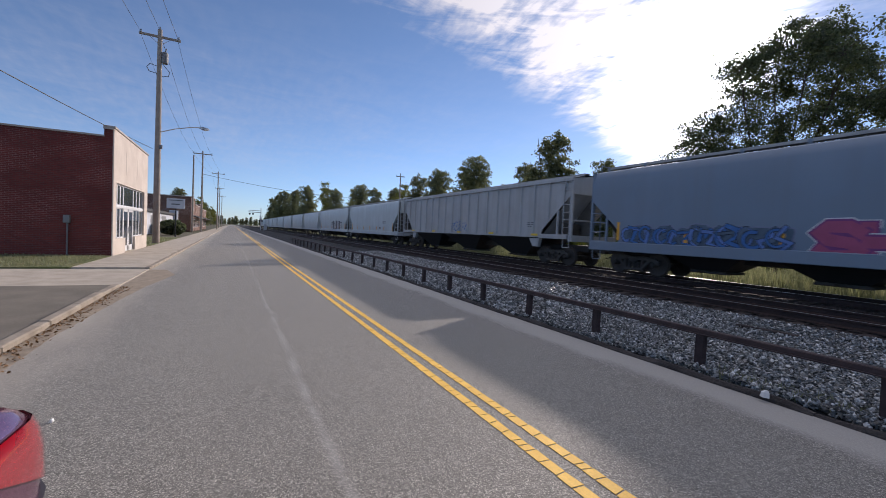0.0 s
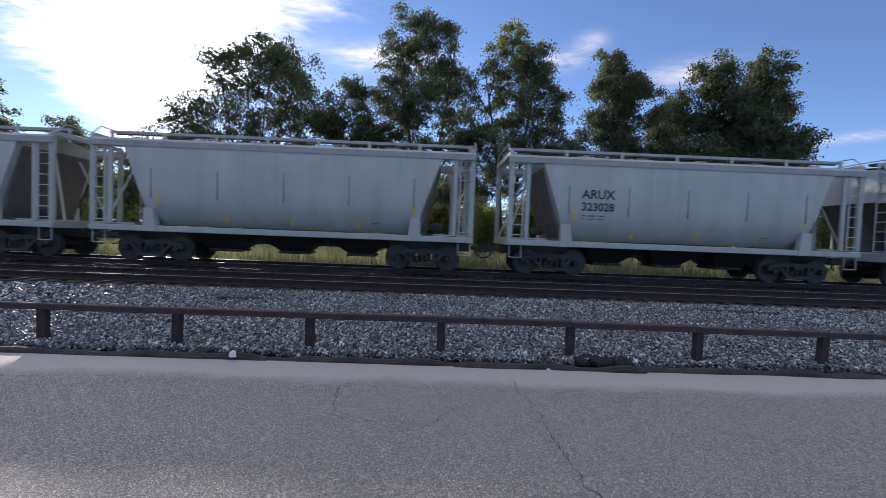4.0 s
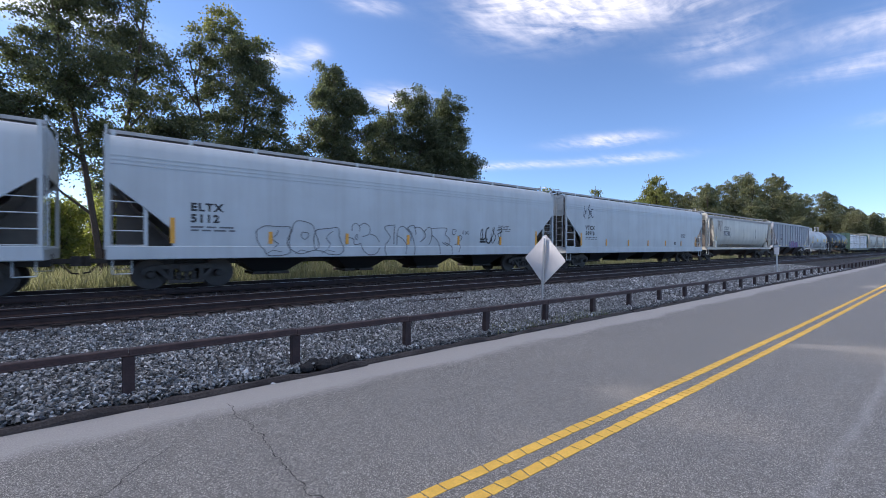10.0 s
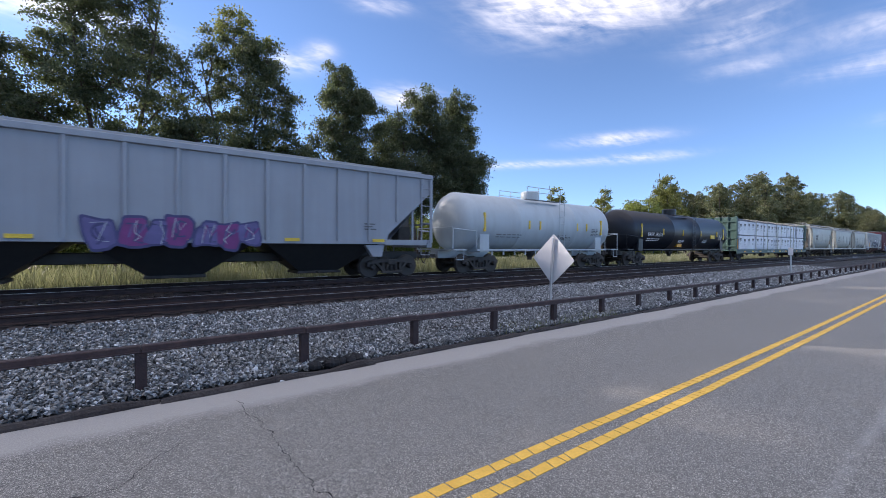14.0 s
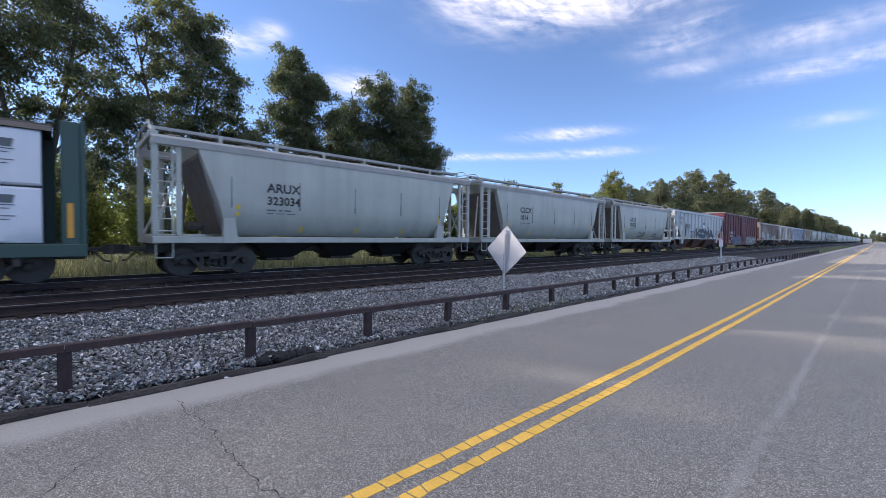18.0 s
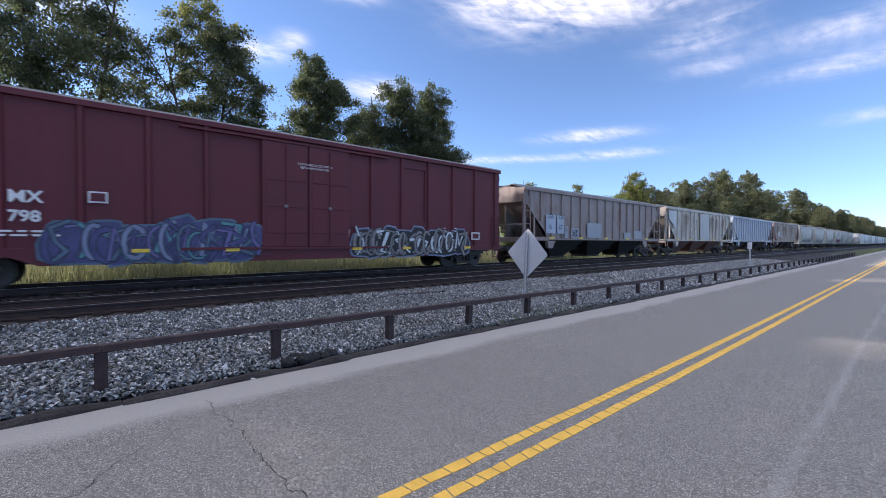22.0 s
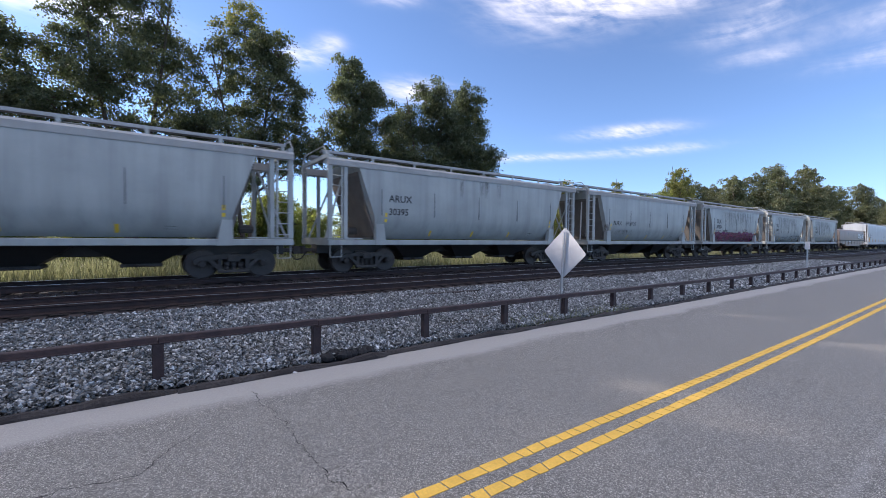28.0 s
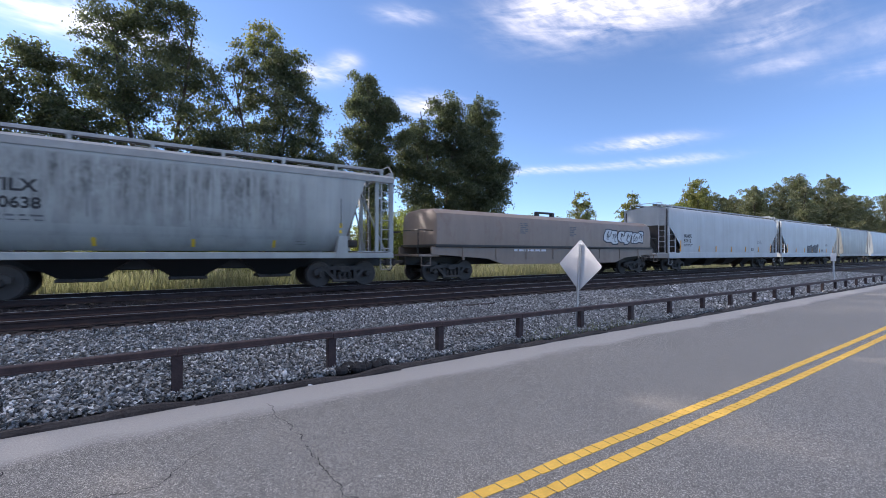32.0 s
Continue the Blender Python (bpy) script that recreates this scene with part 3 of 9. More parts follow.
def crack(name, pts, width=0.0045):
    s = Shape()
    fine = []
    for (x0, y0), (x1, y1) in zip(pts, pts[1:]):
        k = max(2, int(math.hypot(x1 - x0, y1 - y0) / 0.03))
        for i in range(k):
            u = i / k
            x, y = x0 + (x1 - x0) * u, y0 + (y1 - y0) * u
            fine.append((x + 0.05 * noise.noise((x * 9, y * 9, 1)) + 0.02 * noise.noise((x * 30, y * 30, 1)), y + 0.05 * noise.noise((x * 9, y * 9, 7)) + 0.02 * noise.noise((x * 30, y * 30, 9))))
    fine.append(pts[-1])
    for a, b in zip(fine, fine[1:]):
        d = Vector((b[0] - a[0], b[1] - a[1]))
        nrm = Vector((-d.y, d.x)).normalized() * width * (0.4 + 1.2 * abs(noise.noise((a[0] * 7, a[1] * 7, 3))))
        s.add([(a[0] - nrm.x, a[1] - nrm.y, 0.003), (a[0] + nrm.x, a[1] + nrm.y, 0.003), (b[0] + nrm.x, b[1] + nrm.y, 0.003), (b[0] - nrm.x, b[1] - nrm.y, 0.003)], [(0, 1, 2, 3)])
    tagged(part("road_crack", s, "crack_fill"), label="thin dark crack wandering across the asphalt", category="road crack", kind="structure")


def rail_profile(y, z):
    """Foot, web and head of a flat-bottomed rail whose top is at z."""
    o = [(-0.07, -0.17), (0.07, -0.17), (0.07, -0.155), (0.012, -0.13), (0.01, -0.05), (0.036, -0.035), (0.036, -0.006), (0.028, 0), (-0.028, 0), (-0.036, -0.006), (-0.036, -0.035), (-0.01, -0.05), (-0.012, -0.13), (-0.07, -0.155)]
    return [(y + a, z + b) for a, b in o]


def build_tracks():
    tie = Shape().box(-0.115, -1.3, -0.16, 0.115, 1.3, 0.0, 0.012).mesh("tie")
    tie.materials.append(MATS["creosote_timber"])
    plate = Shape().box(-0.09, -0.17, 0, 0.09, 0.17, 0.018).mesh("tie_plate")
    plate.materials.append(MATS["dark_steel_rail"])
    for y, lab, lo, hi in ((NEAR_Y, "empty near railway track of rusty rails on dark timber ties", -22, 62), (TRAIN_Y, "railway track with polished rail heads under the train", -12, 30)):
        root = thing("railway_track", lab, "railway track", "tracks", "structure", pose(0, y, 0))
        for e in (-0.7525, 0.7525):
            r = part("rail", Shape().prism(rail_profile(e, RAIL_Z), "x", -700, 700), "dark_steel_rail", root)
            part("rail_head", Shape().box(-700, e - 0.024, RAIL_Z, 700, e + 0.024, RAIL_Z + 0.003), "polished_rail", r, "worn shiny rail head")
        x = lo
        while x < hi:
            o = part("tie", tie, "creosote_timber", root)
            o.matrix_basis = pose(x + rng.normal(0, 0.02), rng.normal(0, 0.05), RAIL_Z - 0.19, 0, 0, rng.normal(0, 0.6))
            x += 0.52
        s = Shape()
        for a, b in ((-160, lo), (hi, 260)):
            x = a
            while x < b:
                dy = rng.normal(0, 0.05)
                s.box(x - 0.115, -1.3 + dy, RAIL_Z - 0.35, x + 0.115, 1.3 + dy, RAIL_Z - 0.19)
                x += 0.52
        tagged(part("far_ties", s, "creosote_timber", root, fix=False), kind="stuff")


def stones(name, count, x0, x1, y0, y1, size, label, height, seed, power=1.0, material="ballast_stone"):
    """Broken stones: small skewed blocks, tipped every way, bedded in the bank."""
    r = np.random.default_rng(seed)
    base = np.array([(1, 0, 0), (-1, 0, 0), (0, 1, 0), (0, -1, 0), (0, 0, 1), (0, 0, -1)], float)
    tris = np.array([(0, 2, 4), (2, 1, 4), (1, 3, 4), (3, 0, 4), (2, 0, 5), (1, 2, 5), (3, 1, 5), (0, 3, 5)])
    v = base[None] * (1 + r.uniform(-0.3, 0.35, (count, 6, 1))) + r.uniform(-0.42, 0.42, (count, 6, 3))
    s = size * r.uniform(0.55, 1.35, (count, 1, 1)) * np.array([1.35, 1.0, 0.7])
    v = v * s
    q = r.normal(size=(count, 4)) * np.array([1.6, 0.75, 0.75, 1.6])
    q /= np.linalg.norm(q, axis=1, keepdims=True)
    w, x, y, z = q.T
    R = np.stack([np.stack([1 - 2 * (y * y + z * z), 2 * (x * y - z * w), 2 * (x * z + y * w)], -1),
                  np.stack([2 * (x * y + z * w), 1 - 2 * (x * x + z * z), 2 * (y * z - x * w)], -1),
                  np.stack([2 * (x * z - y * w), 2 * (y * z + x * w), 1 - 2 * (x * x + y * y)], -1)], 1)
    v = np.einsum("nij,nkj->nki", R, v)
    px, py = r.uniform(x0, x1, count), y0 + (y1 - y0) * r.uniform(0, 1, count) ** power
    pz = np.interp(py, [5.62, 7.2, 9.75, 13.2, 17.4, 18.6], [0.0, 0.06, 0.17, 0.19, 0.19, 0.12]) + height * r.uniform(0, 1, count) + size * 0.25
    v += np.stack([px, py, pz], -1)[:, None]
    f = tris[None] + 6 * np.arange(count)[:, None, None]
    ob = new(name, arrays_mesh(name, v.reshape(-1, 3), f.reshape(-1, 3), material))
    return tagged(ob, label=label, category="ballast", kind="stuff")


def ballast_stone_material(name, tones, rough):
    m, nt, b = nodes_of(name, rough)
    geo = nt.nodes.new("ShaderNodeNewGeometry")
    cr = nt.nodes.new("ShaderNodeValToRGB")
    cr.color_ramp.elements[0].color = (*tones[0], 1)
    cr.color_ramp.elements[1].color = (*tones[-1], 1)
    for p, c in zip((0.45, 0.8, 0.94), tones[1:-1]):
        cr.color_ramp.elements.new(p).color = (*c, 1)
    nt.links.new(geo.outputs["Random Per Island"], cr.inputs[0])
    c = mixed(nt, noise_fac(nt, 45, 3), cr.outputs[0], tuple(v * 0.9 for v in tones[0]), 0.4)
    c = mixed(nt, noise_fac(nt, 0.7, 3, low=0.5, high=0.75), c, tones[0], 0.35)
    nt.links.new(c, b.inputs["Base Color"])


POST_X0, POST_D, POST_Y = 1.9, 1.85, 5.76


def build_guard_rail():
    root = thing("guard_rail", "low dark steel guard rail on square posts along the ballast", "guard rail", kind="structure")
    post = Shape().box(-0.058, -0.05, -0.3, 0.058, 0.05, 0.515, 0.008).box(-0.066, -0.058, 0.495, 0.066, 0.058, 0.518, 0.005).mesh("post")
    post.materials.append(MATS["guard_steel"])
    beam = Shape().box(-0.924, -0.055, 0.512, 0.924, 0.05, 0.59, 0.009).box(-0.924, -0.062, 0.508, 0.924, -0.05, 0.526, 0.004).mesh("beam")
    beam.materials.append(MATS["guard_steel"])
    for i in range(-26, 41):
        x = POST_X0 + POST_D * i
        z = float(np.interp(i, [-1, 1, 8], [0.02, -0.0105, -0.084]))
        o = part("post", post, "guard_steel", root)
        o.matrix_basis = pose(x, POST_Y + rng.normal(0, 0.008), z - 0.02, rng.normal(0, 0.6), rng.normal(0, 0.7), 0)
        o = part("beam", beam, "guard_steel", root)
        o.matrix_basis = pose(x + POST_D / 2, POST_Y - 0.03, z - 0.02 - 0.005, 0, 0.3 * (0 <= i < 8) + rng.normal(0, 0.12), 0)
    edge = thing("timber_edge", "dark weathered timber kerb between road and ballast", "timber kerb", kind="structure")
    x = -46.0
    while x < 76:
        l = 2.4 + 0.3 * rng.random()
        rows, m = [], 12
        for k in range(m + 1):
            w = 0.075 + 0.02 * noise.noise((x + l * k / m, 4, 0)) * 2
            h = 0.045 + 0.05 * noise.noise(((x + l * k / m) * 1.7, 8, 0)) + (0 if 0 < k < m else -0.015)
            xx = (l - 0.006) * k / m
            rows.append([(xx, -w - 0.02, -0.1), (xx, -w, h - 0.025), (xx, -w * 0.6, h + 0.008), (xx, w * 0.5, h), (xx, w, h - 0.03), (xx, w + 0.02, -0.1)])
        s = Shape().loft(rows)
        o = part("timber", s, "old_timber", edge)
        o.matrix_basis = pose(x, 5.42 + rng.normal(0, 0.012), rng.normal(0, 0.006), rng.normal(0, 2), 0, rng.normal(0, 0.25))
        x += l


def build_signs():
    x = POST_X0 + POST_D * 3 - 0.02
    root = thing("diamond_sign", "bare aluminium back of a diamond road sign on a post", "road sign", m=pose(x, POST_Y + 0.1, 0))
    a = 0.762 / math.sqrt(2)
    pts = []
    for k in range(4):
        c = Vector((math.cos(k * math.pi / 2), math.sin(k * math.pi / 2))) * a
        for d in (-28, -10, 10, 28):
            u = Vector((math.cos(k * math.pi / 2 + radians(d)), math.sin(k * math.pi / 2 + radians(d))))
            pts.append(c * 0.93 + u * 0.05)
    board = part("sign_plate", Shape().prism([(p.x, p.y + 1.45) for p in pts], "x", 0.03, 0.034), "sign_aluminium", root)
    post = Shape().prism([(-0.03, 0), (-0.016, -0.03), (0.016, -0.03), (0.03, 0), (0.022, 0.004), (0.012, -0.022), (-0.012, -0.022), (-0.022, 0.004)], "z", -0.2, 1.92)
    o = part("post", Shape().add(post.v, post.f), "galvanised", root)
    o.matrix_basis = pose(0, 0, 0, 0, 0, -90)
    for z in (1.15, 1.75):
        part("bolt", Shape().turn([(-0.04, 0.008), (-0.035, 0.012), (0.045, 0.012)], (0, 0, z), "x", 8), "galvanised", root)
    root.matrix_basis = pose(x, POST_Y + 0.1, 0, 2.5, 0, 0)
    # small marker further along
    x2 = 26.6
    r2 = thing("marker_sign", "small white marker plate on a thin post by the guard rail", "marker sign", m=pose(x2, 5.95, 0))
    part("post", Shape().box(-0.025, -0.03, -0.2, 0.025, 0.03, 1.7, 0.006), "galvanised", r2)
    part("sign_plate", Shape().box(-0.04, -0.1, 1.35, -0.028, 0.1, 1.72, 0.004), "sign_aluminium", r2)
    # white box sign at the far end of the grass verge
    r3 = thing("roadside_board", "white roadside board on two short legs", "sign board", m=pose(420, 6.4, 0))
    part("board", Shape().box(-0.1, -2.2, 0.4, 0.1, 2.2, 3.4, 0.03), "ink_white", r3)
    for e in (-1.7, 1.7):
        part("leg", Shape().box(-0.06, e - 0.06, -0.2, 0.06, e + 0.06, 0.72), "weathered_pole", r3)


def litter():
    def scrap(x, y, z, sx, sy, sz, rz, mat, label, cat):
        s = Shape()
        pts = [(-sx, -sy * 0.8), (sx * 0.7, -sy), (sx, sy * 0.3), (sx * 0.2, sy), (-sx * 0.9, sy * 0.7)]
        s.loft([[(a, b, 0) for a, b in pts], [(a * 0.9, b * 0.7, sz * 0.7) for a, b in pts], [(a * 0.4 + 0.2 * sx, b * 0.4, sz) for a, b in pts]])
        tagged(part("litter_scrap", s, mat), label=label, category="litter", group="litter along the road").matrix_basis = pose(x, y, z, 0, 8, rz)
    scrap(1.25, 5.72, 0.06, 0.04, 0.03, 0.07, 30, "litter_white", "crumpled white paper cup on the ballast edge", "litter")
    scrap(-2.66, 5.3, 0.05, 0.045, 0.035, 0.08, 70, "litter_white", "crumpled white wrapper on the timber kerb", "litter")
    scrap(1.5, 5.33, 0.0, 0.05, 0.02, 0.02, 10, "litter_white", "flat white scrap of paper on the road edge", "litter")
    scrap(-4.8, -1.41, 0.0, 0.02, 0.016, 0.03, 0, "litter_white", "small white scrap on the asphalt", "litter")
    # dark lumps of spilt asphalt under the rail
    heap = thing("asphalt_heap", "dark heap of spilt asphalt lumps at the guard rail foot", "spoil heap", m=pose(2.3, 5.6, 0.02))
    rr = np.random.default_rng(3)
    for k in range(14):
        c = (0.75 * (rr.random() - 0.5), 0.16 * (rr.random() - 0.5), 0.03)
        q = 0.05 + 0.05 * rr.random()
        s = Shape().turn([(-0.06, q * 0.5), (-0.02, q * 0.95), (0.02, q), (0.05, q * 0.75), (0.075, q * 0.3)], c, "z", 9)
        s.v = [(a + 0.02 * noise.noise((a * 20, b * 20, z * 20)), b, z + 0.03 * noise.noise((a * 25, b * 25, 3))) for a, b, z in s.v]
        part("lump", s, "crack_fill", heap)
    s = Shape().tube((4.6, 6.3, 0.1), (6.0, 6.45, 0.12), 0.02, 6, 0.012).tube((5.3, 6.37, 0.11), (5.7, 6.7, 0.13), 0.012, 5, 0.006)
    tagged(part("fallen_branch", s, "bark"), label="thin dry branch lying on the ballast", category="branch")
    s = Shape().box(-0.9, -0.1, 0, 0.9, 0.1, 0.05, 0.02)
    tagged(part("old_tie_plank", s, "creosote_timber"), label="dark broken plank lying on the ballast shoulder", category="plank").matrix_basis = pose(6.9, 9.2, 0.2, 0, 0, -6)
    s = Shape().box(-0.5, -0.08, 0, 0.5, 0.08, 0.05, 0.02)
    tagged(part("old_tie_plank", s, "creosote_timber"), label="short dark plank lying on the ballast shoulder", category="plank").matrix_basis = pose(-4.2, 8.8, 0.19, 0, 0, 4)


def blades(name, count, x0, x1, y0, y1, h, z, label, seed, width=0.012, material="grass_blade"):
    r = np.random.default_rng(seed)
    px, py = r.uniform(x0, x1, count), r.uniform(y0, y1, count)
    a = r.uniform(0, math.pi * 2, count)
    hh = h * r.uniform(0.35, 1.0, count)
    lean = r.normal(0, 0.28, (count, 2)) * hh[:, None]
    zz = np.full(count, z) if np.isscalar(z) else np.interp(py, *z)
    d = np.stack([np.cos(a), np.sin(a)], -1) * width * r.uniform(0.6, 1.4, count)[:, None]
    b = np.stack([px, py], -1)
    v = np.zeros((count, 4, 3))
    v[:, 0, :2], v[:, 1, :2] = b - d, b + d
    v[:, 2, :2], v[:, 3, :2] = b + lean + d * 0.25, b + lean - d * 0.25
    v[:, :2, 2], v[:, 2:, 2] = zz[:, None], (zz + hh)[:, None]
    f = np.arange(count * 4).reshape(-1, 4)
    ob = new(name, arrays_mesh(name, v.reshape(-1, 3), f, material))
    return tagged(ob, label=label, category="grass", kind="stuff")


def build_verges():
    sheet("field", rect(-400, 20.3, 500, 120), -0.03, "turf", 0.3, label="sunlit rough grass field behind the railway", category="grass")
    sheet("verge", rect(76, 5.4, 420, 9.0), 0.0, "turf", 0.15, label="green grass verge past the end of the guard rail", category="grass")
    blades("tall_grass", 60000, -55, 95, 19.0, 24, 1.0, 0.0, "tall seeding grass along the far side of the railway", 11, 0.02)
    blades("meadow_grass", 50000, -90, 160, 24, 40, 0.5, -0.03, "rough yellow-green meadow grass", 12, 0.03)
    blades("verge_weeds", 650, 5.7, 9.8, 5.5, 6.0, 0.13, 0.02, "green weeds at the foot of the guard rail", 13, 0.012)
    blades("verge_weeds", 160, -3.5, -2.0, 5.55, 5.9, 0.14, 0.02, "sparse weeds at the foot of the guard rail", 14, 0.01)
    blades("verge_grass", 6000, 76, 170, 5.6, 8.6, 0.25, 0.0, "mown green verge grass", 15, 0.03)
    lane = sheet("farm_lane", rect(-300, 40, 300, 44.5), -0.02, "dust", 0.1, label="pale sunlit gravel lane across the field", category="lane")


# ---------------------------------------------------------------- trees
def round_lobes(seed, height, spread, crown):
    """Lobes of a free-standing crown: (across, up, half width, half height) of each."""
    r = random.Random(seed)
    out, z = [], height * (crown + 0.1)
    while z < height * 0.93:
        q = (z / height - crown) / (1 - crown)
        w = spread * (0.75 + 0.5 * q if q < 0.4 else max(0.25, 0.97 - 1.25 * (q - 0.4)))
        size = (0.3 + 0.12 * r.random()) * spread * (1.15 - 0.5 * q)
        n = 4 if w > 0.6 * spread else 3 if w > 0.35 * spread else 1
        for k in range(n):
            a = ((2 * k / max(1, n - 1) - 1) * 0.8 + r.uniform(-0.2, 0.2)) * max(0.0, w - size * 0.8)
            out.append((a, min(z + r.uniform(-0.04, 0.04) * height, height - size), size * r.uniform(0.8, 1.15), size * r.uniform(0.7, 1.0)))
        z += height * 0.105
    return out


def tree_mesh(seed, height, lobes, leaves, leaf, stems=1, airy=0.0, depth=0.55):
    """Stems and limbs in one Shape, leaves as arrays; the leaves hang in sprays that fill the crown's lobes."""
    r, g = random.Random(seed), np.random.default_rng(seed)
    s, sprays = Shape(), []
    wide = max(abs(a) + w for a, _, w, _ in lobes)
    trunks = []
    for c in range(stems):
        lean = 0.0 if stems == 1 else wide * 0.42 * (2 * c / (stems - 1) - 1)
        back = r.uniform(-0.1, 0.1) * wide * (stems > 1)
        top = height * (0.93 if c == stems // 2 else r.uniform(0.8, 0.9))
        pts = []
        for k in range(9):
            u = k / 8
            pts.append(Vector((lean * u ** 1.2 + 0.05 * wide * noise.noise((seed, u * 2.5, c)), back * u + 0.05 * wide * noise.noise((u * 2.5, seed, c + 5)), top * u)))
        rad = 0.0125 * height * (1.0 if stems == 1 else 0.72 if stems < 4 else 0.42)
        for k in range(8):
            s.tube(pts[k], pts[k + 1], rad * (1 - 0.88 * k / 8) + 0.015, 8, rad * (1 - 0.88 * (k + 1) / 8) + 0.015)
        trunks.append((pts, rad, top))
    for a, z, w, h in lobes:
        c = Vector((a, r.uniform(-1, 1) * depth * max(0.4, wide - w) * (0.5 + 0.5 * r.random()), z))
        pts, rad, top = min(trunks, key=lambda t: abs(t[0][4].x - a * 0.5))
        v = min(0.9, max(0.12, (z - 0.35 * (abs(a) + w) - 0.8) / top))
        k = min(7, int(v * 8))
        foot = pts[k].lerp(pts[k + 1], v * 8 - k)
        rb = rad * (0.5 - 0.35 * v)
        mid = foot.lerp(c, 0.5) + Vector((r.gauss(0, 0.12), r.gauss(0, 0.12), -0.1 * (c - foot).length * 0.5))
        s.tube(foot, mid, rb + 0.02, 6, rb * 0.7 + 0.016)
        s.tube(mid, c, rb * 0.7 + 0.016, 6, 0.028)
        n = max(8, int(17 * w * h * (1.0 - 0.3 * airy)))
        for _ in range(n):
            d = Vector((r.gauss(0, 1), r.gauss(0, 1), r.gauss(0.12, 1))).normalized() * (r.uniform(1.0, 1.32) if r.random() < 0.02 + 0.12 * airy else r.uniform(0.2, 0.98) ** 0.6)
            p = c + Vector((d.x * w, d.y * w, d.z * h))
            if r.random() < 0.55:
                s.tube(c.lerp(p, 0.1) + Vector((0, 0, -0.15 * h)), p, 0.022, 4, 0.008)
            sprays.append((p, r.uniform(0.26, 0.5) * (1 + 0.12 * w), r.uniform(0.03, 0.9) if r.random() < airy else r.uniform(0.6, 1.0)))
    pos, wid, wt = (np.array([q[k] for q in sprays]) for k in range(3))
    weight = wt * wid ** 1.6
    pick = g.choice(len(sprays), leaves, p=weight / weight.sum())
    off = g.normal(0, 0.52, (leaves, 3)) * wid[pick][:, None] * np.array([1.2, 1.2, 0.7])
    off[:, 2] -= 0.35 * (off[:, 0] ** 2 + off[:, 1] ** 2) / wid[pick]
    c = pos[pick] + off
    n1 = g.normal(0, 1, (leaves, 3)) + np.array([0, 0, -0.4])
    n1 /= np.linalg.norm(n1, axis=1, keepdims=True)
    n2 = np.cross(n1, g.normal(0, 1, (leaves, 3)))
    n2 /= np.linalg.norm(n2, axis=1, keepdims=True)
    sz = leaf * g.uniform(0.6, 1.3, (leaves, 1))
    v = np.stack([c - n1 * sz * 0.6, c + n2 * sz * 0.42 - n1 * sz * 0.05, c + n1 * sz * 0.7, c - n2 * sz * 0.42 - n1 * sz * 0.05], 1)
    v[:, :, 2] = np.maximum(v[:, :, 2], 0.05)
    return s, v


def make_tree(seed, height, lobes, leaves, leaf, mat, label, stems=1, airy=0.0, gold=0.0):
    s, v = tree_mesh(seed, height, lobes, leaves, leaf, stems, airy)
    root = thing("tree", label, "tree", "trees beyond the railway")
    part("trunk", s, "bark", root, fix=False, smooth=False)
    g = np.random.default_rng(seed + 100)
    z = v[:, :, 2].mean(1)
    topmost = (z + g.normal(0, 0.6, len(z)) > height * (1 - gold)) if gold else np.zeros(len(z), bool)
    for name, pick, m, lab in (("crown", ~topmost, mat, ""), ("crown_top", topmost, "leaf_gold", "yellow leaves in the crown's top")):
        q = v[pick]
        if len(q):
            part(name, arrays_mesh(name, q.reshape(-1, 3), np.arange(len(q) * 4).reshape(-1, 4), m), m, root, lab)
    return root


def plant(root, x, y, rz=0, k=1.0):
    root.matrix_basis = pose(x, y, -0.1, 0, 0, rz) @ Matrix.Diagonal((k, k, k, 1))
    return root


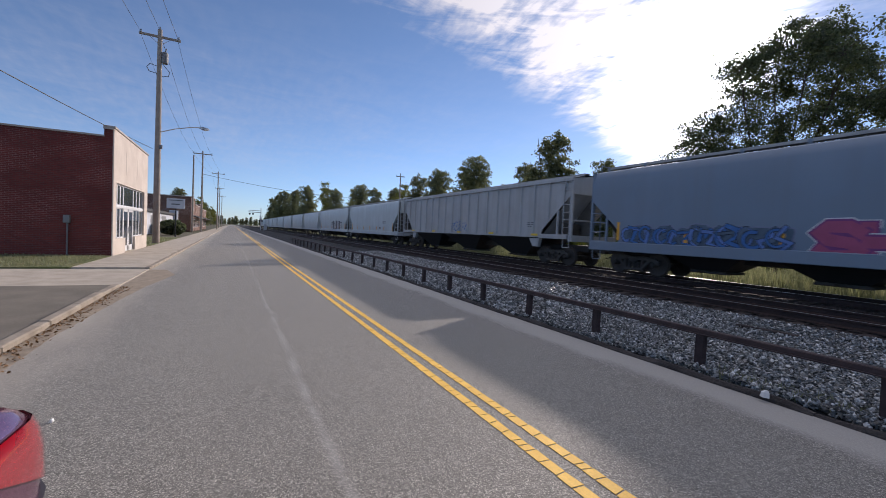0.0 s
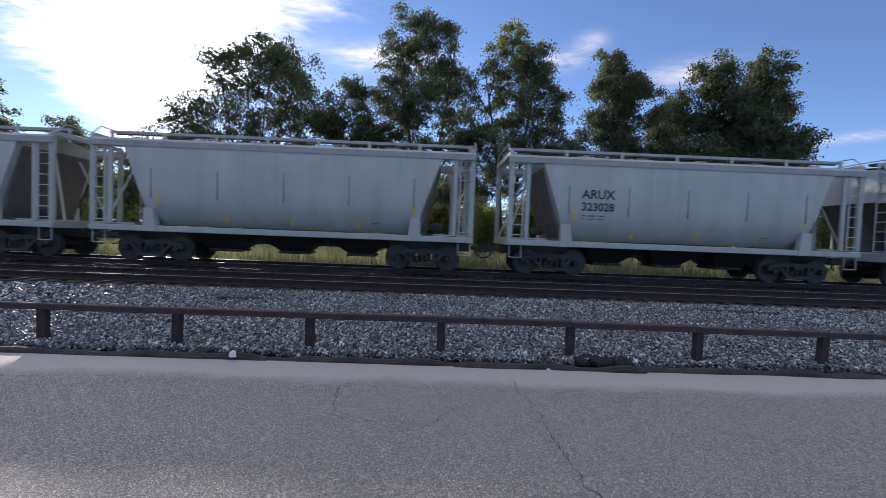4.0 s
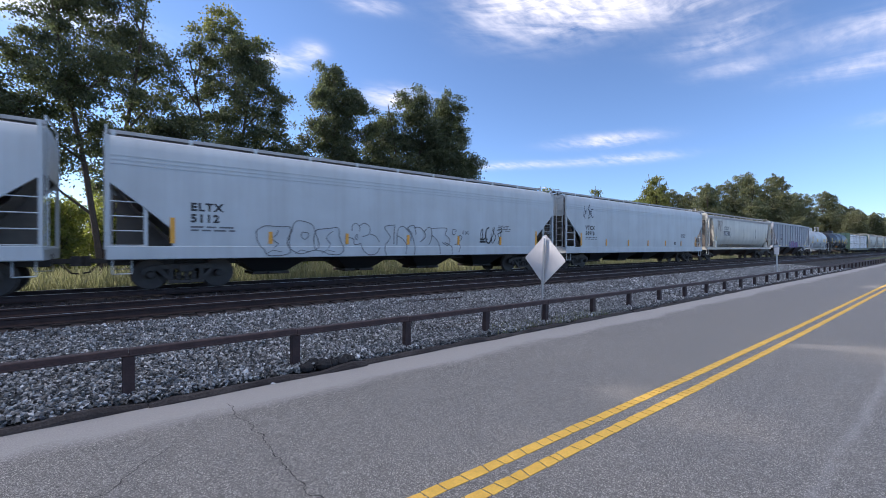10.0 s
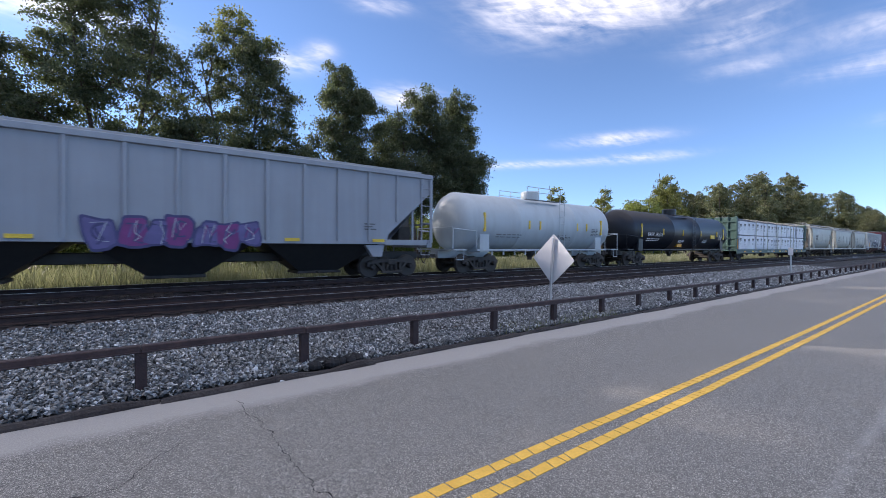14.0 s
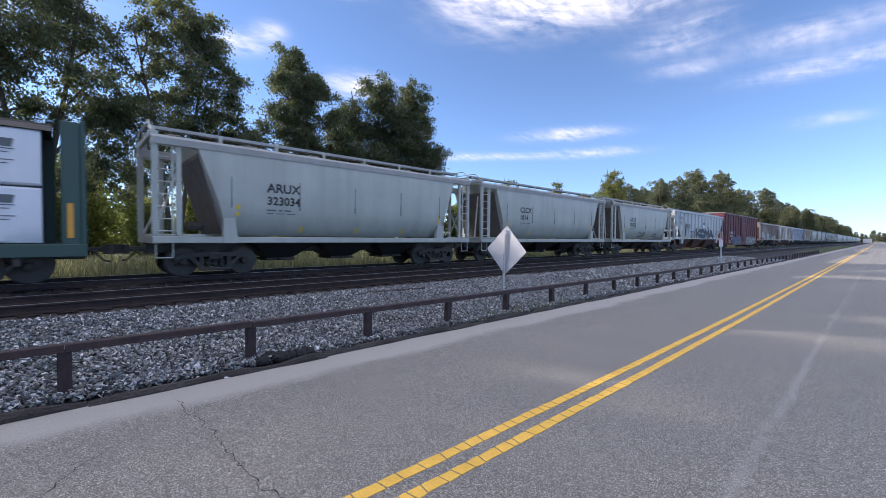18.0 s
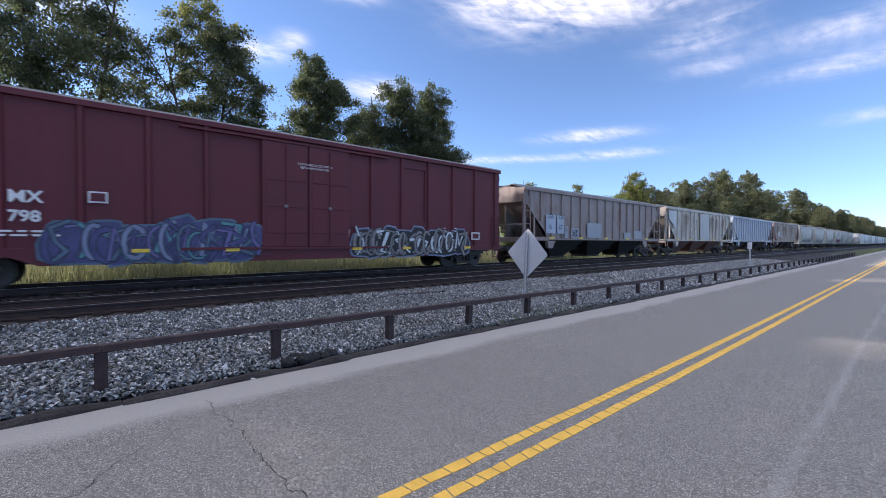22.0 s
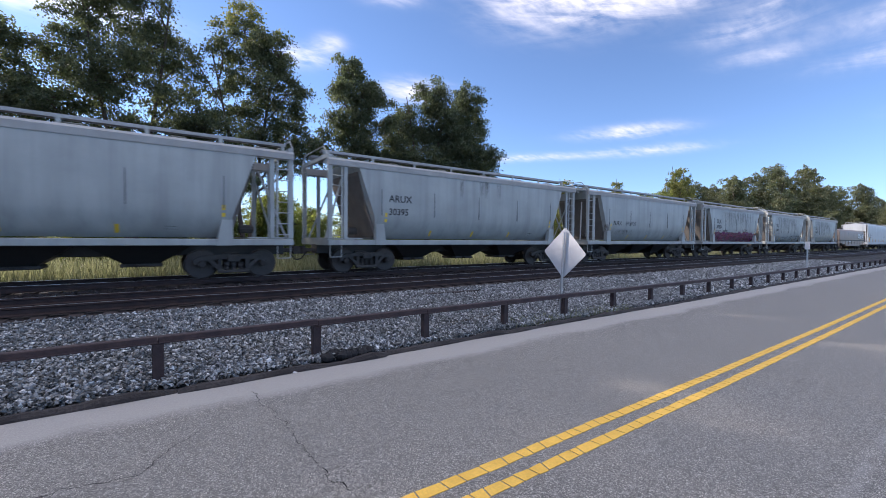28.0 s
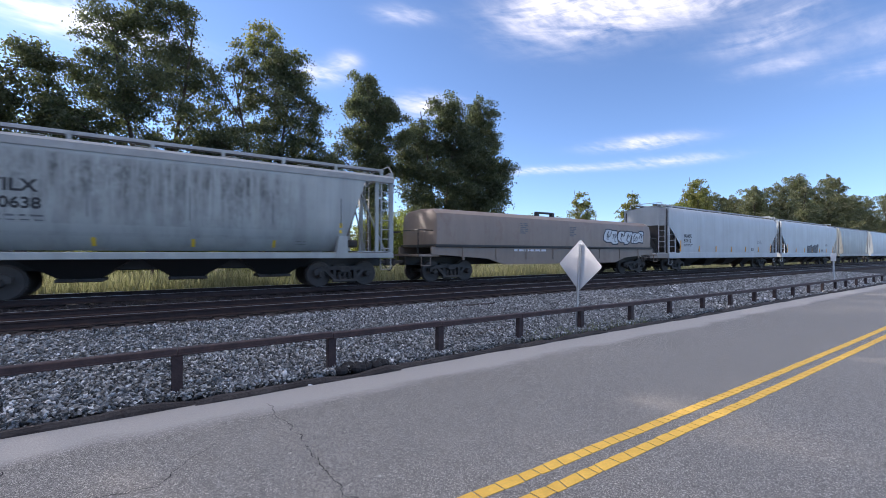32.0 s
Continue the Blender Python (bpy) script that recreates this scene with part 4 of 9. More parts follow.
def build_trees():
    # crowns as lobes: (across, up, half width, half height)
    open_crown = ((-1.8, 14.4, 1.5, 1.2), (1.3, 14.1, 1.8, 1.4), (-0.3, 14.3, 1.4, 1.2), (-3.5, 12.6, 1.8, 1.7), (0.4, 12.6, 1.7, 1.4), (1.6, 11.0, 1.4, 1.1), (3.2, 12.6, 1.7, 1.6),
                  (-4.5, 9.4, 1.7, 1.3), (-1.6, 8.8, 1.7, 1.1), (2.2, 9.3, 1.7, 1.3), (4.4, 10.2, 1.4, 1.4), (-5.4, 7.4, 1.4, 1.0), (0, 7.0, 2.4, 1.5), (3.6, 7.2, 1.8, 1.4), (-1.9, 13.2, 1.5, 1.3), (2.0, 13.4, 1.6, 1.3), (3.4, 10.9, 1.4, 1.1), (-3.0, 7.6, 1.7, 1.2), (-4.0, 10.3, 1.2, 0.9), (-5.0, 9.1, 1.0, 0.8), (-2.6, 10.0, 1.4, 0.9), (0.3, 9.6, 1.5, 1.0), (1.4, 11.9, 1.4, 1.0), (-1.0, 12.0, 1.2, 0.9), (5.0, 9.6, 1.2, 1.0))
    infill = ((0, 11.7, 1.5, 1.5), (-1.4, 9.7, 1.6, 1.5), (1.2, 9.5, 1.6, 1.5), (0, 7.2, 2.0, 1.6), (1.6, 6, 1.5, 1.4))
    tall = ((-0.8, 16.7, 1.6, 1.6), (0.9, 15.9, 1.5, 1.5), (-2.0, 14.2, 1.7, 1.7), (0.9, 13.5, 1.9, 1.8), (-3.0, 11.8, 1.7, 1.6), (0, 11.0, 2.3, 2.0), (2.2, 10.4, 1.1, 1.1),
            (-3.6, 9.2, 1.8, 1.5), (-1.2, 8.4, 2.2, 1.8), (2.2, 8.3, 2.0, 1.7), (-3.0, 6.2, 2.2, 1.6), (1.5, 5.8, 2.4, 1.6), (2.6, 13.2, 0.9, 1.1))
    full = ((-0.3, 15.3, 1.5, 1.6), (1.5, 14.4, 1.4, 1.4), (-1.6, 13.6, 1.0, 1.1), (0.5, 12.6, 2.1, 1.8), (2.5, 11.9, 1.5, 1.5), (-2.1, 10.6, 1.1, 1.1), (0.6, 9.8, 2.3, 1.8),
            (3.1, 9.6, 1.5, 1.5), (-2.0, 8.2, 1.9, 1.6), (1.8, 7.4, 2.2, 1.6), (3.5, 7.4, 1.3, 1.2), (-0.8, 5.8, 2.2, 1.5), (-2.9, 12.6, 0.8, 1.0), (-3.0, 9.0, 1.0, 1.2))
    slim = ((0, 14.7, 1.25, 1.45), (0.5, 13.0, 1.25, 1.3), (-0.6, 12.4, 1.2, 1.3), (2.4, 13.0, 0.75, 0.65), (1.5, 12.0, 0.8, 0.7), (-1.5, 10.8, 1.1, 1.0), (0.4, 10.9, 1.4, 1.3), (2.0, 10.8, 0.9, 0.8),
            (-2.2, 9.2, 1.0, 0.9), (0.1, 8.8, 1.7, 1.4), (1.9, 8.7, 1.0, 0.9), (0, 6.6, 1.9, 1.5), (1.3, 13.6, 0.9, 0.9), (-1.4, 12.9, 0.8, 0.9))
    dense = ((0.1, 14.2, 1.5, 1.6), (-1.4, 12.4, 1.4, 1.4), (1.2, 12.8, 1.7, 1.6), (-2.8, 11.0, 1.3, 1.3), (0, 10.8, 2.2, 1.9), (-3.2, 9.2, 1.2, 1.2), (2.2, 10.2, 1.9, 1.9),
             (-1.7, 8.4, 2.3, 1.7), (1.6, 7.8, 2.3, 1.8), (-2.8, 7.0, 1.5, 1.3), (0, 6, 2.5, 1.5))
    beside = ((-0.2, 14.7, 1.45, 1.45), (1.3, 13.3, 1.3, 1.3), (-0.9, 12.5, 1.7, 1.6), (1.6, 11.4, 1.6, 1.6), (-0.5, 10.2, 2.1, 1.9), (2.2, 9.5, 1.4, 1.5), (0.4, 7.8, 2.4, 1.8), (2.4, 7.4, 1.4, 1.3), (0.3, 5.8, 2.3, 1.4))
    plant(make_tree(1, 15.6, open_crown, 66000, 0.118, "leaf_dark", "tall broadleaf tree with a loose see-through crown against the sun", 4, 0.45), -13.2, 30)
    plant(make_tree(2, 13.4, infill, 24000, 0.135, "leaf_dark", "medium broadleaf tree with a loose crown", 2, 0.6), -6.9, 31)
    plant(make_tree(3, 18.4, tall, 84000, 0.115, "leaf_dark", "tall dark green broadleaf tree with sky showing through its crown", 2, 0.9), -1.0, 30)
    plant(make_tree(4, 16.9, full, 74000, 0.115, "leaf_dark", "tall dark broadleaf tree with a full crown and yellow top", 2, 0.85, 0.09), 5.2, 30)
    plant(make_tree(5, 16.1, slim, 46000, 0.125, "leaf_dark", "slim upright dark green tree", 1, 0.3), 12.8, 30)
    plant(make_tree(6, 15.8, dense, 66000, 0.135, "leaf_dark", "dense rounded dark green tree", 2, 0.1), 19.6, 30)
    plant(make_tree(7, 16.1, beside, 56000, 0.135, "leaf_dark", "dense rounded dark green tree beside its neighbour", 1, 0.1), 23.7, 30)
    a = make_tree(8, 16.0, round_lobes(8, 16, 5.2, 0.08), 34000, 0.21, "leaf_olive", "olive green broadleaf tree with a round uneven crown", 2, 0.8)
    b = make_tree(9, 16.0, round_lobes(19, 16, 6.0, 0.06), 36000, 0.22, "leaf_far", "green broadleaf tree with a wide crown", 2, 0.75)
    c = make_tree(10, 16.0, round_lobes(10, 16, 3.9, 0.1), 13000, 0.22, "leaf_gold", "light yellowing tree with a thin feathery crown", 2, 0.8)
    d = make_tree(11, 8.0, round_lobes(11, 8, 4.6, 0.02), 16000, 0.21, "leaf_sunlit", "low bushy tree with leaves down to the ground", 3, 0.2)
    kinds = {"a": a, "b": b, "c": c, "d": d}
    used = set()

    def put(k, x, y, h, rz):
        m = pose(x, y, -0.1, 0, 0, rz) @ Matrix.Diagonal(((h / (8.0 if k == "d" else 16.0)),) * 3 + (1,))
        if k in used:
            o = copy_thing(kinds[k], m)
            o.matrix_basis = m
        else:
            used.add(k)
            kinds[k].matrix_basis = m

    # single trees along the wood's edge
    for k, x, y, h in (("a", -43, 38, 16.8), ("b", -35, 40, 12), ("a", -50, 40, 13.6), ("b", -62, 38, 16.2), ("a", -68, 40, 14.6), ("b", -77, 38, 15.8), ("a", -86, 38, 15.4), ("c", -97, 38, 15.5), ("b", -108, 40, 14.5), ("a", -118, 38, 15.0),
                       ("b", -130, 37, 17), ("c", -141, 38, 18), ("b", -152, 34, 17), ("c", -170, 34, 23), ("b", -190, 30, 21), ("b", -215, 28, 21), ("b", -240, 26, 22), ("a", -270, 26, 22), ("a", -310, 26, 22),
                       ("c", 52, 40, 12.2), ("c", 64.5, 40, 13.2), ("d", 77, 40, 11.5), ("c", 86, 40, 17.6), ("c", 91, 41, 19.0), ("a", 102, 42, 15.8), ("b", 117, 40, 18.4), ("a", 130, 40, 20.5), ("b", 147, 40, 24.6), ("a", 164, 40, 23),
                       ("a", 181, 40, 28.2), ("b", 199, 40, 23), ("a", 226, 42, 24), ("b", 262, 40, 29), ("a", 285, 40, 25)):
        put(k, x, y, h, (x * 37) % 360)
    for i in range(17):
        put("acbda"[i % 5], -27 - i * 4.6, 37 + (i * 7 % 5), (9.5, 11.5, 10, 8.5, 11)[i % 5] - (1.0 if i < 4 else 0), (i * 77) % 360)
    for i in range(46):
        x = 215 + i * 9.5
        put("ab"[i % 2], x, 24 + (i * 13 % 11), 15 + (i * 7 % 5), (i * 77) % 360)
    for i in range(26):
        put("bba"[i % 3], -46 - i * 9.5, 44 + (i * 7 % 9), 11 + (i * 5 % 4), (i * 77) % 360)
    for i in range(30):
        put("dbd"[i % 3], -50 + i * 5.6, 50 + (i * 5 % 9), 6.5 + (i * 3 % 4), (i * 77) % 360)
    for i in range(16):
        put("ab"[i % 2], 104 + i * 9.5, 46 + (i * 5 % 9), 14.5 + 0.5 * i + (i * 3 % 4), (i * 77) % 360)
    for i in range(15):
        put("d", -27 + i * 3.9, 34 + (i * 5 % 4), 4.2 + (i * 7 % 5) * 0.55, (i * 77) % 360)
    for e in (-1, 1):
        for i in range(34):
            put("ab"[i % 2], e * (900 + (i * 7 % 5) * 14), -90 + i * 6.5 + (i * 5 % 3), 13 + (i * 5 % 4) * 2, (i * 77) % 360)
    for i in range(10):
        put("ab"[i % 2], 330 + i * 24, -12 - (i * 5 % 9), 15 + (i * 3 % 5), (i * 60) % 360)
    for i in range(14):
        put("abc"[i % 3], -190 - i * 21, -14 - (i * 7 % 14), 12 + (i * 5 % 6), (i * 60) % 360)


build_ground()
build_yellow_lines()
for pts in ([(-1.11, 4.54), (-0.99, 3.83), (-0.8, 3.7), (-0.39, 3.7), (-0.08, 3.65)], [(0.92, 4.95), (0.94, 4.37), (1.0, 3.94), (1.0, 3.49), (1.02, 3.15), (1.05, 2.84), (1.1, 2.6)],
            [(0.35, 4.2), (0.1, 3.95), (-0.08, 3.65)], [(-6.5, 0.9), (-6.2, 1.5), (-6.4, 1.9)]):
    crack("road_crack", pts)
ballast_stone_material("ballast_stone", ((0.045, 0.048, 0.047), (0.19, 0.2, 0.198), (0.46, 0.475, 0.468), (0.76, 0.772, 0.762), (0.95, 0.95, 0.94)), 0.36)
ballast_stone_material("grimy_stone", ((0.018, 0.014, 0.014), (0.03, 0.024, 0.023), (0.045, 0.036, 0.034), (0.07, 0.06, 0.056), (0.12, 0.11, 0.1)), 0.7)
build_tracks()
stones("ballast_stones", 142000, -7, 14, 5.55, 9.95, 0.0195, "grey broken ballast stones beside the guard rail", 0.095, 21, 1.15)
stones("ballast_stones", 28000, -30, -7, 5.55, 9.95, 0.033, "grey broken ballast stones along the railway", 0.05, 22)
stones("ballast_stones", 36000, 14, 46, 5.55, 9.95, 0.033, "grey broken ballast stones along the railway", 0.05, 23)
stones("ballast_stones", 9000, -30, 46, 12.75, 14.3, 0.045, "oily dark ballast stones between the tracks", 0.04, 24, 1.0, "grimy_stone")
build_guard_rail()
build_signs()
litter()
build_verges()
build_trees()


# ---------------------------------------------------------------- the street side
def brick_material(name, a, b_, mortar, scale=1.0):
    m, nt, b = nodes_of(name, 0.88)
    tc = nt.nodes.new("ShaderNodeTexCoord")
    sp = nt.nodes.new("ShaderNodeSeparateXYZ")
    ad = nt.nodes.new("ShaderNodeMath")
    cb = nt.nodes.new("ShaderNodeCombineXYZ")
    nt.links.new(tc.outputs["Object"], sp.inputs[0])
    nt.links.new(sp.outputs[0], ad.inputs[0])
    nt.links.new(sp.outputs[1], ad.inputs[1])
    nt.links.new(ad.outputs[0], cb.inputs[0])
    nt.links.new(sp.outputs[2], cb.inputs[1])
    t = nt.nodes.new("ShaderNodeTexBrick")
    t.inputs["Scale"].default_value = 1.0
    t.inputs["Brick Width"].default_value, t.inputs["Row Height"].default_value, t.inputs["Mortar Size"].default_value = 0.21, 0.075, 0.007
    for k, c in (("Color1", a), ("Color2", b_), ("Mortar", mortar)):
        t.inputs[k].default_value = (*c, 1)
    nt.links.new(cb.outputs[0], t.inputs["Vector"])
    c = mixed(nt, noise_fac(nt, 0.5, 5, low=0.4, high=0.7), t.outputs[0], tuple(v * 0.45 for v in a), 0.6)
    # mortar washed out in patches
    mr = nt.nodes.new("ShaderNodeMath")
    mr.operation = "MULTIPLY"
    nt.links.new(t.outputs[1], mr.inputs[0])
    nt.links.new(noise_fac(nt, 0.8, 4, 0.6, (0.5, 0.5, 1), 0.48, 0.62), mr.inputs[1])
    c = mixed(nt, mr.outputs[0], c, tuple(min(1, v * 2.6) for v in mortar), 0.8)
    nt.links.new(c, b.inputs["Base Color"])
    bump(nt, b, t.outputs[1], -0.5, 0.01)


brick_material("brick_red", (0.2, 0.036, 0.03), (0.135, 0.029, 0.026), (0.13, 0.07, 0.062))
brick_material("brick_brown", (0.2, 0.1, 0.07), (0.15, 0.075, 0.055), (0.22, 0.18, 0.15))
surface("stucco", (0.66, 0.58, 0.5), (0.57, 0.49, 0.42), 1.2, 0.9, fine=30, fine_k=0.2)
surface("white_wall", (0.62, 0.64, 0.68), (0.5, 0.52, 0.56), 0.8, 0.85, fine=20, fine_k=0.15)
plain("frame_white", (0.72, 0.72, 0.72), 0.5, 0, 8, 0.12)
plain("roof_tar", (0.07, 0.07, 0.07), 0.9, 0, 3, 0.4)
plain("coping_stone", (0.45, 0.4, 0.36), 0.9, 0, 5, 0.3)
plain("maroon_paint", (0.3, 0.14, 0.22), 0.12, 0.75, 3, 0.1)
plain("grey_plastic", (0.06, 0.06, 0.065), 0.5, 0, 10, 0.2)
plain("dry_leaf", (0.22, 0.12, 0.05), 0.8, 0, 20, 0.5)
m_, nt_, b_ = nodes_of("window_glass", 0.05)
b_.inputs["Base Color"].default_value = (0.05, 0.06, 0.07, 1)
b_.inputs["Specular IOR Level"].default_value = 0.9
m_, nt_, b_ = nodes_of("tail_lens", 0.12)
b_.inputs["Base Color"].default_value = (0.33, 0.004, 0.014, 1)
b_.inputs["Coat Weight"].default_value = 1.0


def build_street_ground():
    kerb = thing("kerb", "weathered concrete kerb with crumbled edges", "kerb", kind="structure")
    def stone_run(x0, x1):
        x = x0
        while x < x1:
            l = min(1.5, x1 - x)
            o = part("kerb_stone", Shape().box(0, -0.08, -0.15, l - 0.012, 0.08, 0.12, 0.02), "dirty_kerb", kerb)
            o.matrix_basis = pose(x, -2.66 + rng.normal(0, 0.01), -0.03 + rng.normal(0, 0.008), rng.normal(0, 1), 0, rng.normal(0, 0.25))
            x += 1.5
    stone_run(-13.2, 6)
    stone_run(-62, -17.6)
    far = Shape().box(-420, -2.74, -0.2, -62, -2.58, 0.09).box(6, -2.74, -0.2, 500, -2.58, 0.09)
    part("kerb_stone", far, "concrete", kerb)
    sheet("sidewalk", rect(-420, -4.7, -17.6, -2.745), 0.085, "concrete", 0.25, label="pale tan concrete pavement beside the shop", category="pavement")
    sheet("driveway", [(-17.6, -9.5), (-13.2, -9.5), (-13.2, -2.62), (-17.6, -2.62)], 0.03, "concrete", 0.2, label="cracked pale driveway apron crossing the pavement", category="driveway")
    sheet("parking_lot", [(-13.2, -12), (8, -12), (8, -2.745), (-13.2, -2.745)], 0.06, "old_asphalt", 0.25, label="patched old dark asphalt lot behind the kerb", category="parking lot")
    sheet("lawn", [(-23.0, -14), (-17.6, -14), (-17.6, -4.752), (-23.0, -4.752)], 0.08, "turf", 0.25, label="short green lawn strip before the brick wall", category="lawn")
    sheet("lawn", [(-50, -14), (-31.3, -14), (-31.3, -4.76), (-50, -4.76)], 0.08, "turf", 0.25, label="short green lawn past the shop", category="lawn")
    blades("lawn_grass", 5000, -22.8, -17.8, -10, -4.9, 0.09, 0.08, "short lawn grass before the brick wall", 31, 0.012)
    blades("lawn_grass", 4000, -48, -31.5, -11, -4.9, 0.12, 0.08, "short lawn grass past the shop", 32, 0.016)
    sheet("kerb_dust", [(-13.2, -2.58), (6, -2.58), (6, -2.3), (0, -2.36), (-4, -2.22), (-8, -2.34), (-11, -2.2), (-13.2, -2.05), (-16, -1.7), (-17.6, -2.1), (-17.6, -2.58)], 0.004, "kerb_sand", 0.003, label="pale sand and dust gathered along the kerb", category="dust")
    r = np.random.default_rng(5)
    n = 1700
    px = r.uniform(-13.2, 3, n)
    py = -2.55 + np.abs(r.normal(0, 0.12, n))
    a = r.uniform(0, 6.28, n)
    s = r.uniform(0.009, 0.026, n)
    d1 = np.stack([np.cos(a) * s, np.sin(a) * s, r.normal(0, 0.4, n) * s], -1)
    d2 = np.stack([-np.sin(a) * s * 0.6, np.cos(a) * s * 0.6, r.normal(0, 0.4, n) * s], -1)
    c = np.stack([px, py, np.full(n, 0.018)], -1)
    v = np.stack([c - d1, c + d2, c + d1, c - d2], 1).reshape(-1, 3)
    tagged(new("fallen_leaves", arrays_mesh("fallen_leaves", v, np.arange(n * 4).reshape(-1, 4), "dry_leaf")), label="dry brown leaves gathered along the kerb", category="leaves", kind="stuff")


def shop():
    root = thing("brick_shop", "single-storey dark red brick shop with a pale stucco front", "shop building")
    x0, x1, yf, yb = -23.15, -31.35, -4.775, -24.0
    h = 5.69
    # side walls with a stepped parapet
    for xw, d in ((x0, -0.3), (x1, 0.3)):
        steps = [(yf - 0.05, 0), (yf - 0.05, 5.62), (yf - 0.36, 5.62), (yf - 0.36, 5.28), (-9.0, 5.25), (-9.0, 5.0), (-14.5, 4.95), (-14.5, 4.7), (yb, 4.65), (yb, 0)]
        part("side_wall", Shape().prism(steps, "x", xw, xw + d), "brick_red", root)
        for (ya, za), (yc, zc) in (((yf - 0.05, 5.62), (yf - 0.36, 5.62)), ((yf - 0.36, 5.28), (-9.0, 5.25)), ((-9.0, 5.0), (-14.5, 4.95)), ((-14.5, 4.7), (yb, 4.65))):
            part("coping", Shape().prism([(ya + 0.02, za), (ya + 0.02, za + 0.07), (yc - 0.02, zc + 0.07), (yc - 0.02, zc)], "x", xw + 0.05 * (1 if d < 0 else -1), xw + d * 1.15), "coping_stone", root)
    part("rear_wall", Shape().box(x0 - 0.3, yb, 0, x1 + 0.3, yb - 0.3, 4.65), "brick_red", root)
    part("roof", Shape().prism([(yf - 0.3, 4.45), (yf - 0.3, 4.6), (yb, 4.15), (yb, 4.0)], "x", x0 - 0.3, x1 + 0.3), "roof_tar", root)
    # front: openings are left free between the pieces
    f = Shape()
    t = (yf, yf - 0.3)
    # a thin coat of stucco laps over the brick ends
    f.box(x0 - 0.302, t[0], 3.36, x1 + 0.302, t[1], h)
    f.box(x0 - 0.302, t[0], 0, x0 - 0.55, t[1], 3.36)
    f.box(x1 + 0.302, t[0], 0, x1 + 0.95, t[1], 3.36)
    f.box(x0, yf, 0, x0 - 0.302, yf - 0.047, h)
    f.box(x1, yf, 0, x1 + 0.302, yf - 0.047, h)
    f.box(x0 - 0.55, t[0], 0, x0 - 2.45, t[1], 0.8)
    f.box(x0 - 4.75, t[0], 0, x1 + 0.95, t[1], 0.8)
    part("front_wall", f, "stucco", root)
    part("coping", Shape().box(x0 + 0.04, yf + 0.05, h, x1 - 0.04, yf - 0.38, h + 0.09, 0.01), "coping_stone", root)
    for x in (x0 - 2.4, x0 - 5.0):
        part("wall_groove", Shape().box(x, yf + 0.004, 3.9, x - 0.03, yf, 5.0), "coping_stone", root)
    def pane(xa, xb, za, zb):
        w = part("shop_window", Shape().box(xa, yf - 0.1, za, xb, yf - 0.15, za + 0.06).box(xa, yf - 0.1, zb - 0.06, xb, yf - 0.15, zb).box(xa, yf - 0.1, za, xa - 0.06, yf - 0.15, zb).box(xb + 0.06, yf - 0.1, za, xb, yf - 0.15, zb), "frame_white", root)
        part("glass_pane", Shape().box(xa - 0.05, yf - 0.12, za + 0.05, xb + 0.05, yf - 0.13, zb - 0.05), "window_glass", w)
    xs = [x0 - 0.55, x0 - 1.18, x0 - 1.8, x0 - 2.45]
    for a, b in zip(xs, xs[1:]):
        pane(a, b, 0.8, 2.26)
        pane(a, b, 2.34, 3.36)
    xs = [x0 - 4.75, x0 - 5.55, x0 - 6.35, x1 + 0.95]
    for a, b in zip(xs, xs[1:]):
        pane(a, b, 0.8, 2.26)
        pane(a, b, 2.34, 3.36)
    pane(x0 - 2.45, x0 - 4.75, 2.34, 3.36)
    part("transom_bar", Shape().box(x0 - 0.55, yf - 0.05, 2.24, x1 + 0.95, yf - 0.16, 2.36), "frame_white", root)
    for a, b in ((x0 - 2.45, x0 - 3.6), (x0 - 3.6, x0 - 4.75)):
        d = part("shop_door", Shape().box(a, yf - 0.1, 0.1, a - 0.14, yf - 0.16, 2.24).box(b + 0.14, yf - 0.1, 0.1, b, yf - 0.16, 2.24).box(a, yf - 0.1, 0.1, b, yf - 0.16, 0.38).box(a, yf - 0.1, 2.1, b, yf - 0.16, 2.24), "frame_white", root)
        part("glass_pane", Shape().box(a - 0.12, yf - 0.12, 0.36, b + 0.12, yf - 0.13, 2.12), "window_glass", d)
        part("door_handle", Shape().tube(((a + b) / 2 - 0.38 * (1 if a > x0 - 3 else -1), yf - 0.06, 0.95), ((a + b) / 2 - 0.38 * (1 if a > x0 - 3 else -1), yf - 0.06, 1.35), 0.015, 6), "galvanised", d)
    part("shop_floor", Shape().box(x0 - 0.3, yf - 0.3, 0.02, x1 + 0.3, yb + 0.3, 0.1), "concrete", root)
    part("door_sill", Shape().box(x0 - 2.45, yf + 0.03, 0.06, x0 - 4.75, yf - 0.25, 0.1), "concrete", root)
    box = part("meter_box", Shape().box(x0 + 0.16, -6.2, 1.45, x0 + 0.002, -6.42, 1.78, 0.015), "hatch_grey", root)
    part("conduit", Shape().tube((x0 + 0.06, -6.3, 0.1), (x0 + 0.06, -6.3, 1.46), 0.03, 8), "hatch_grey", box)


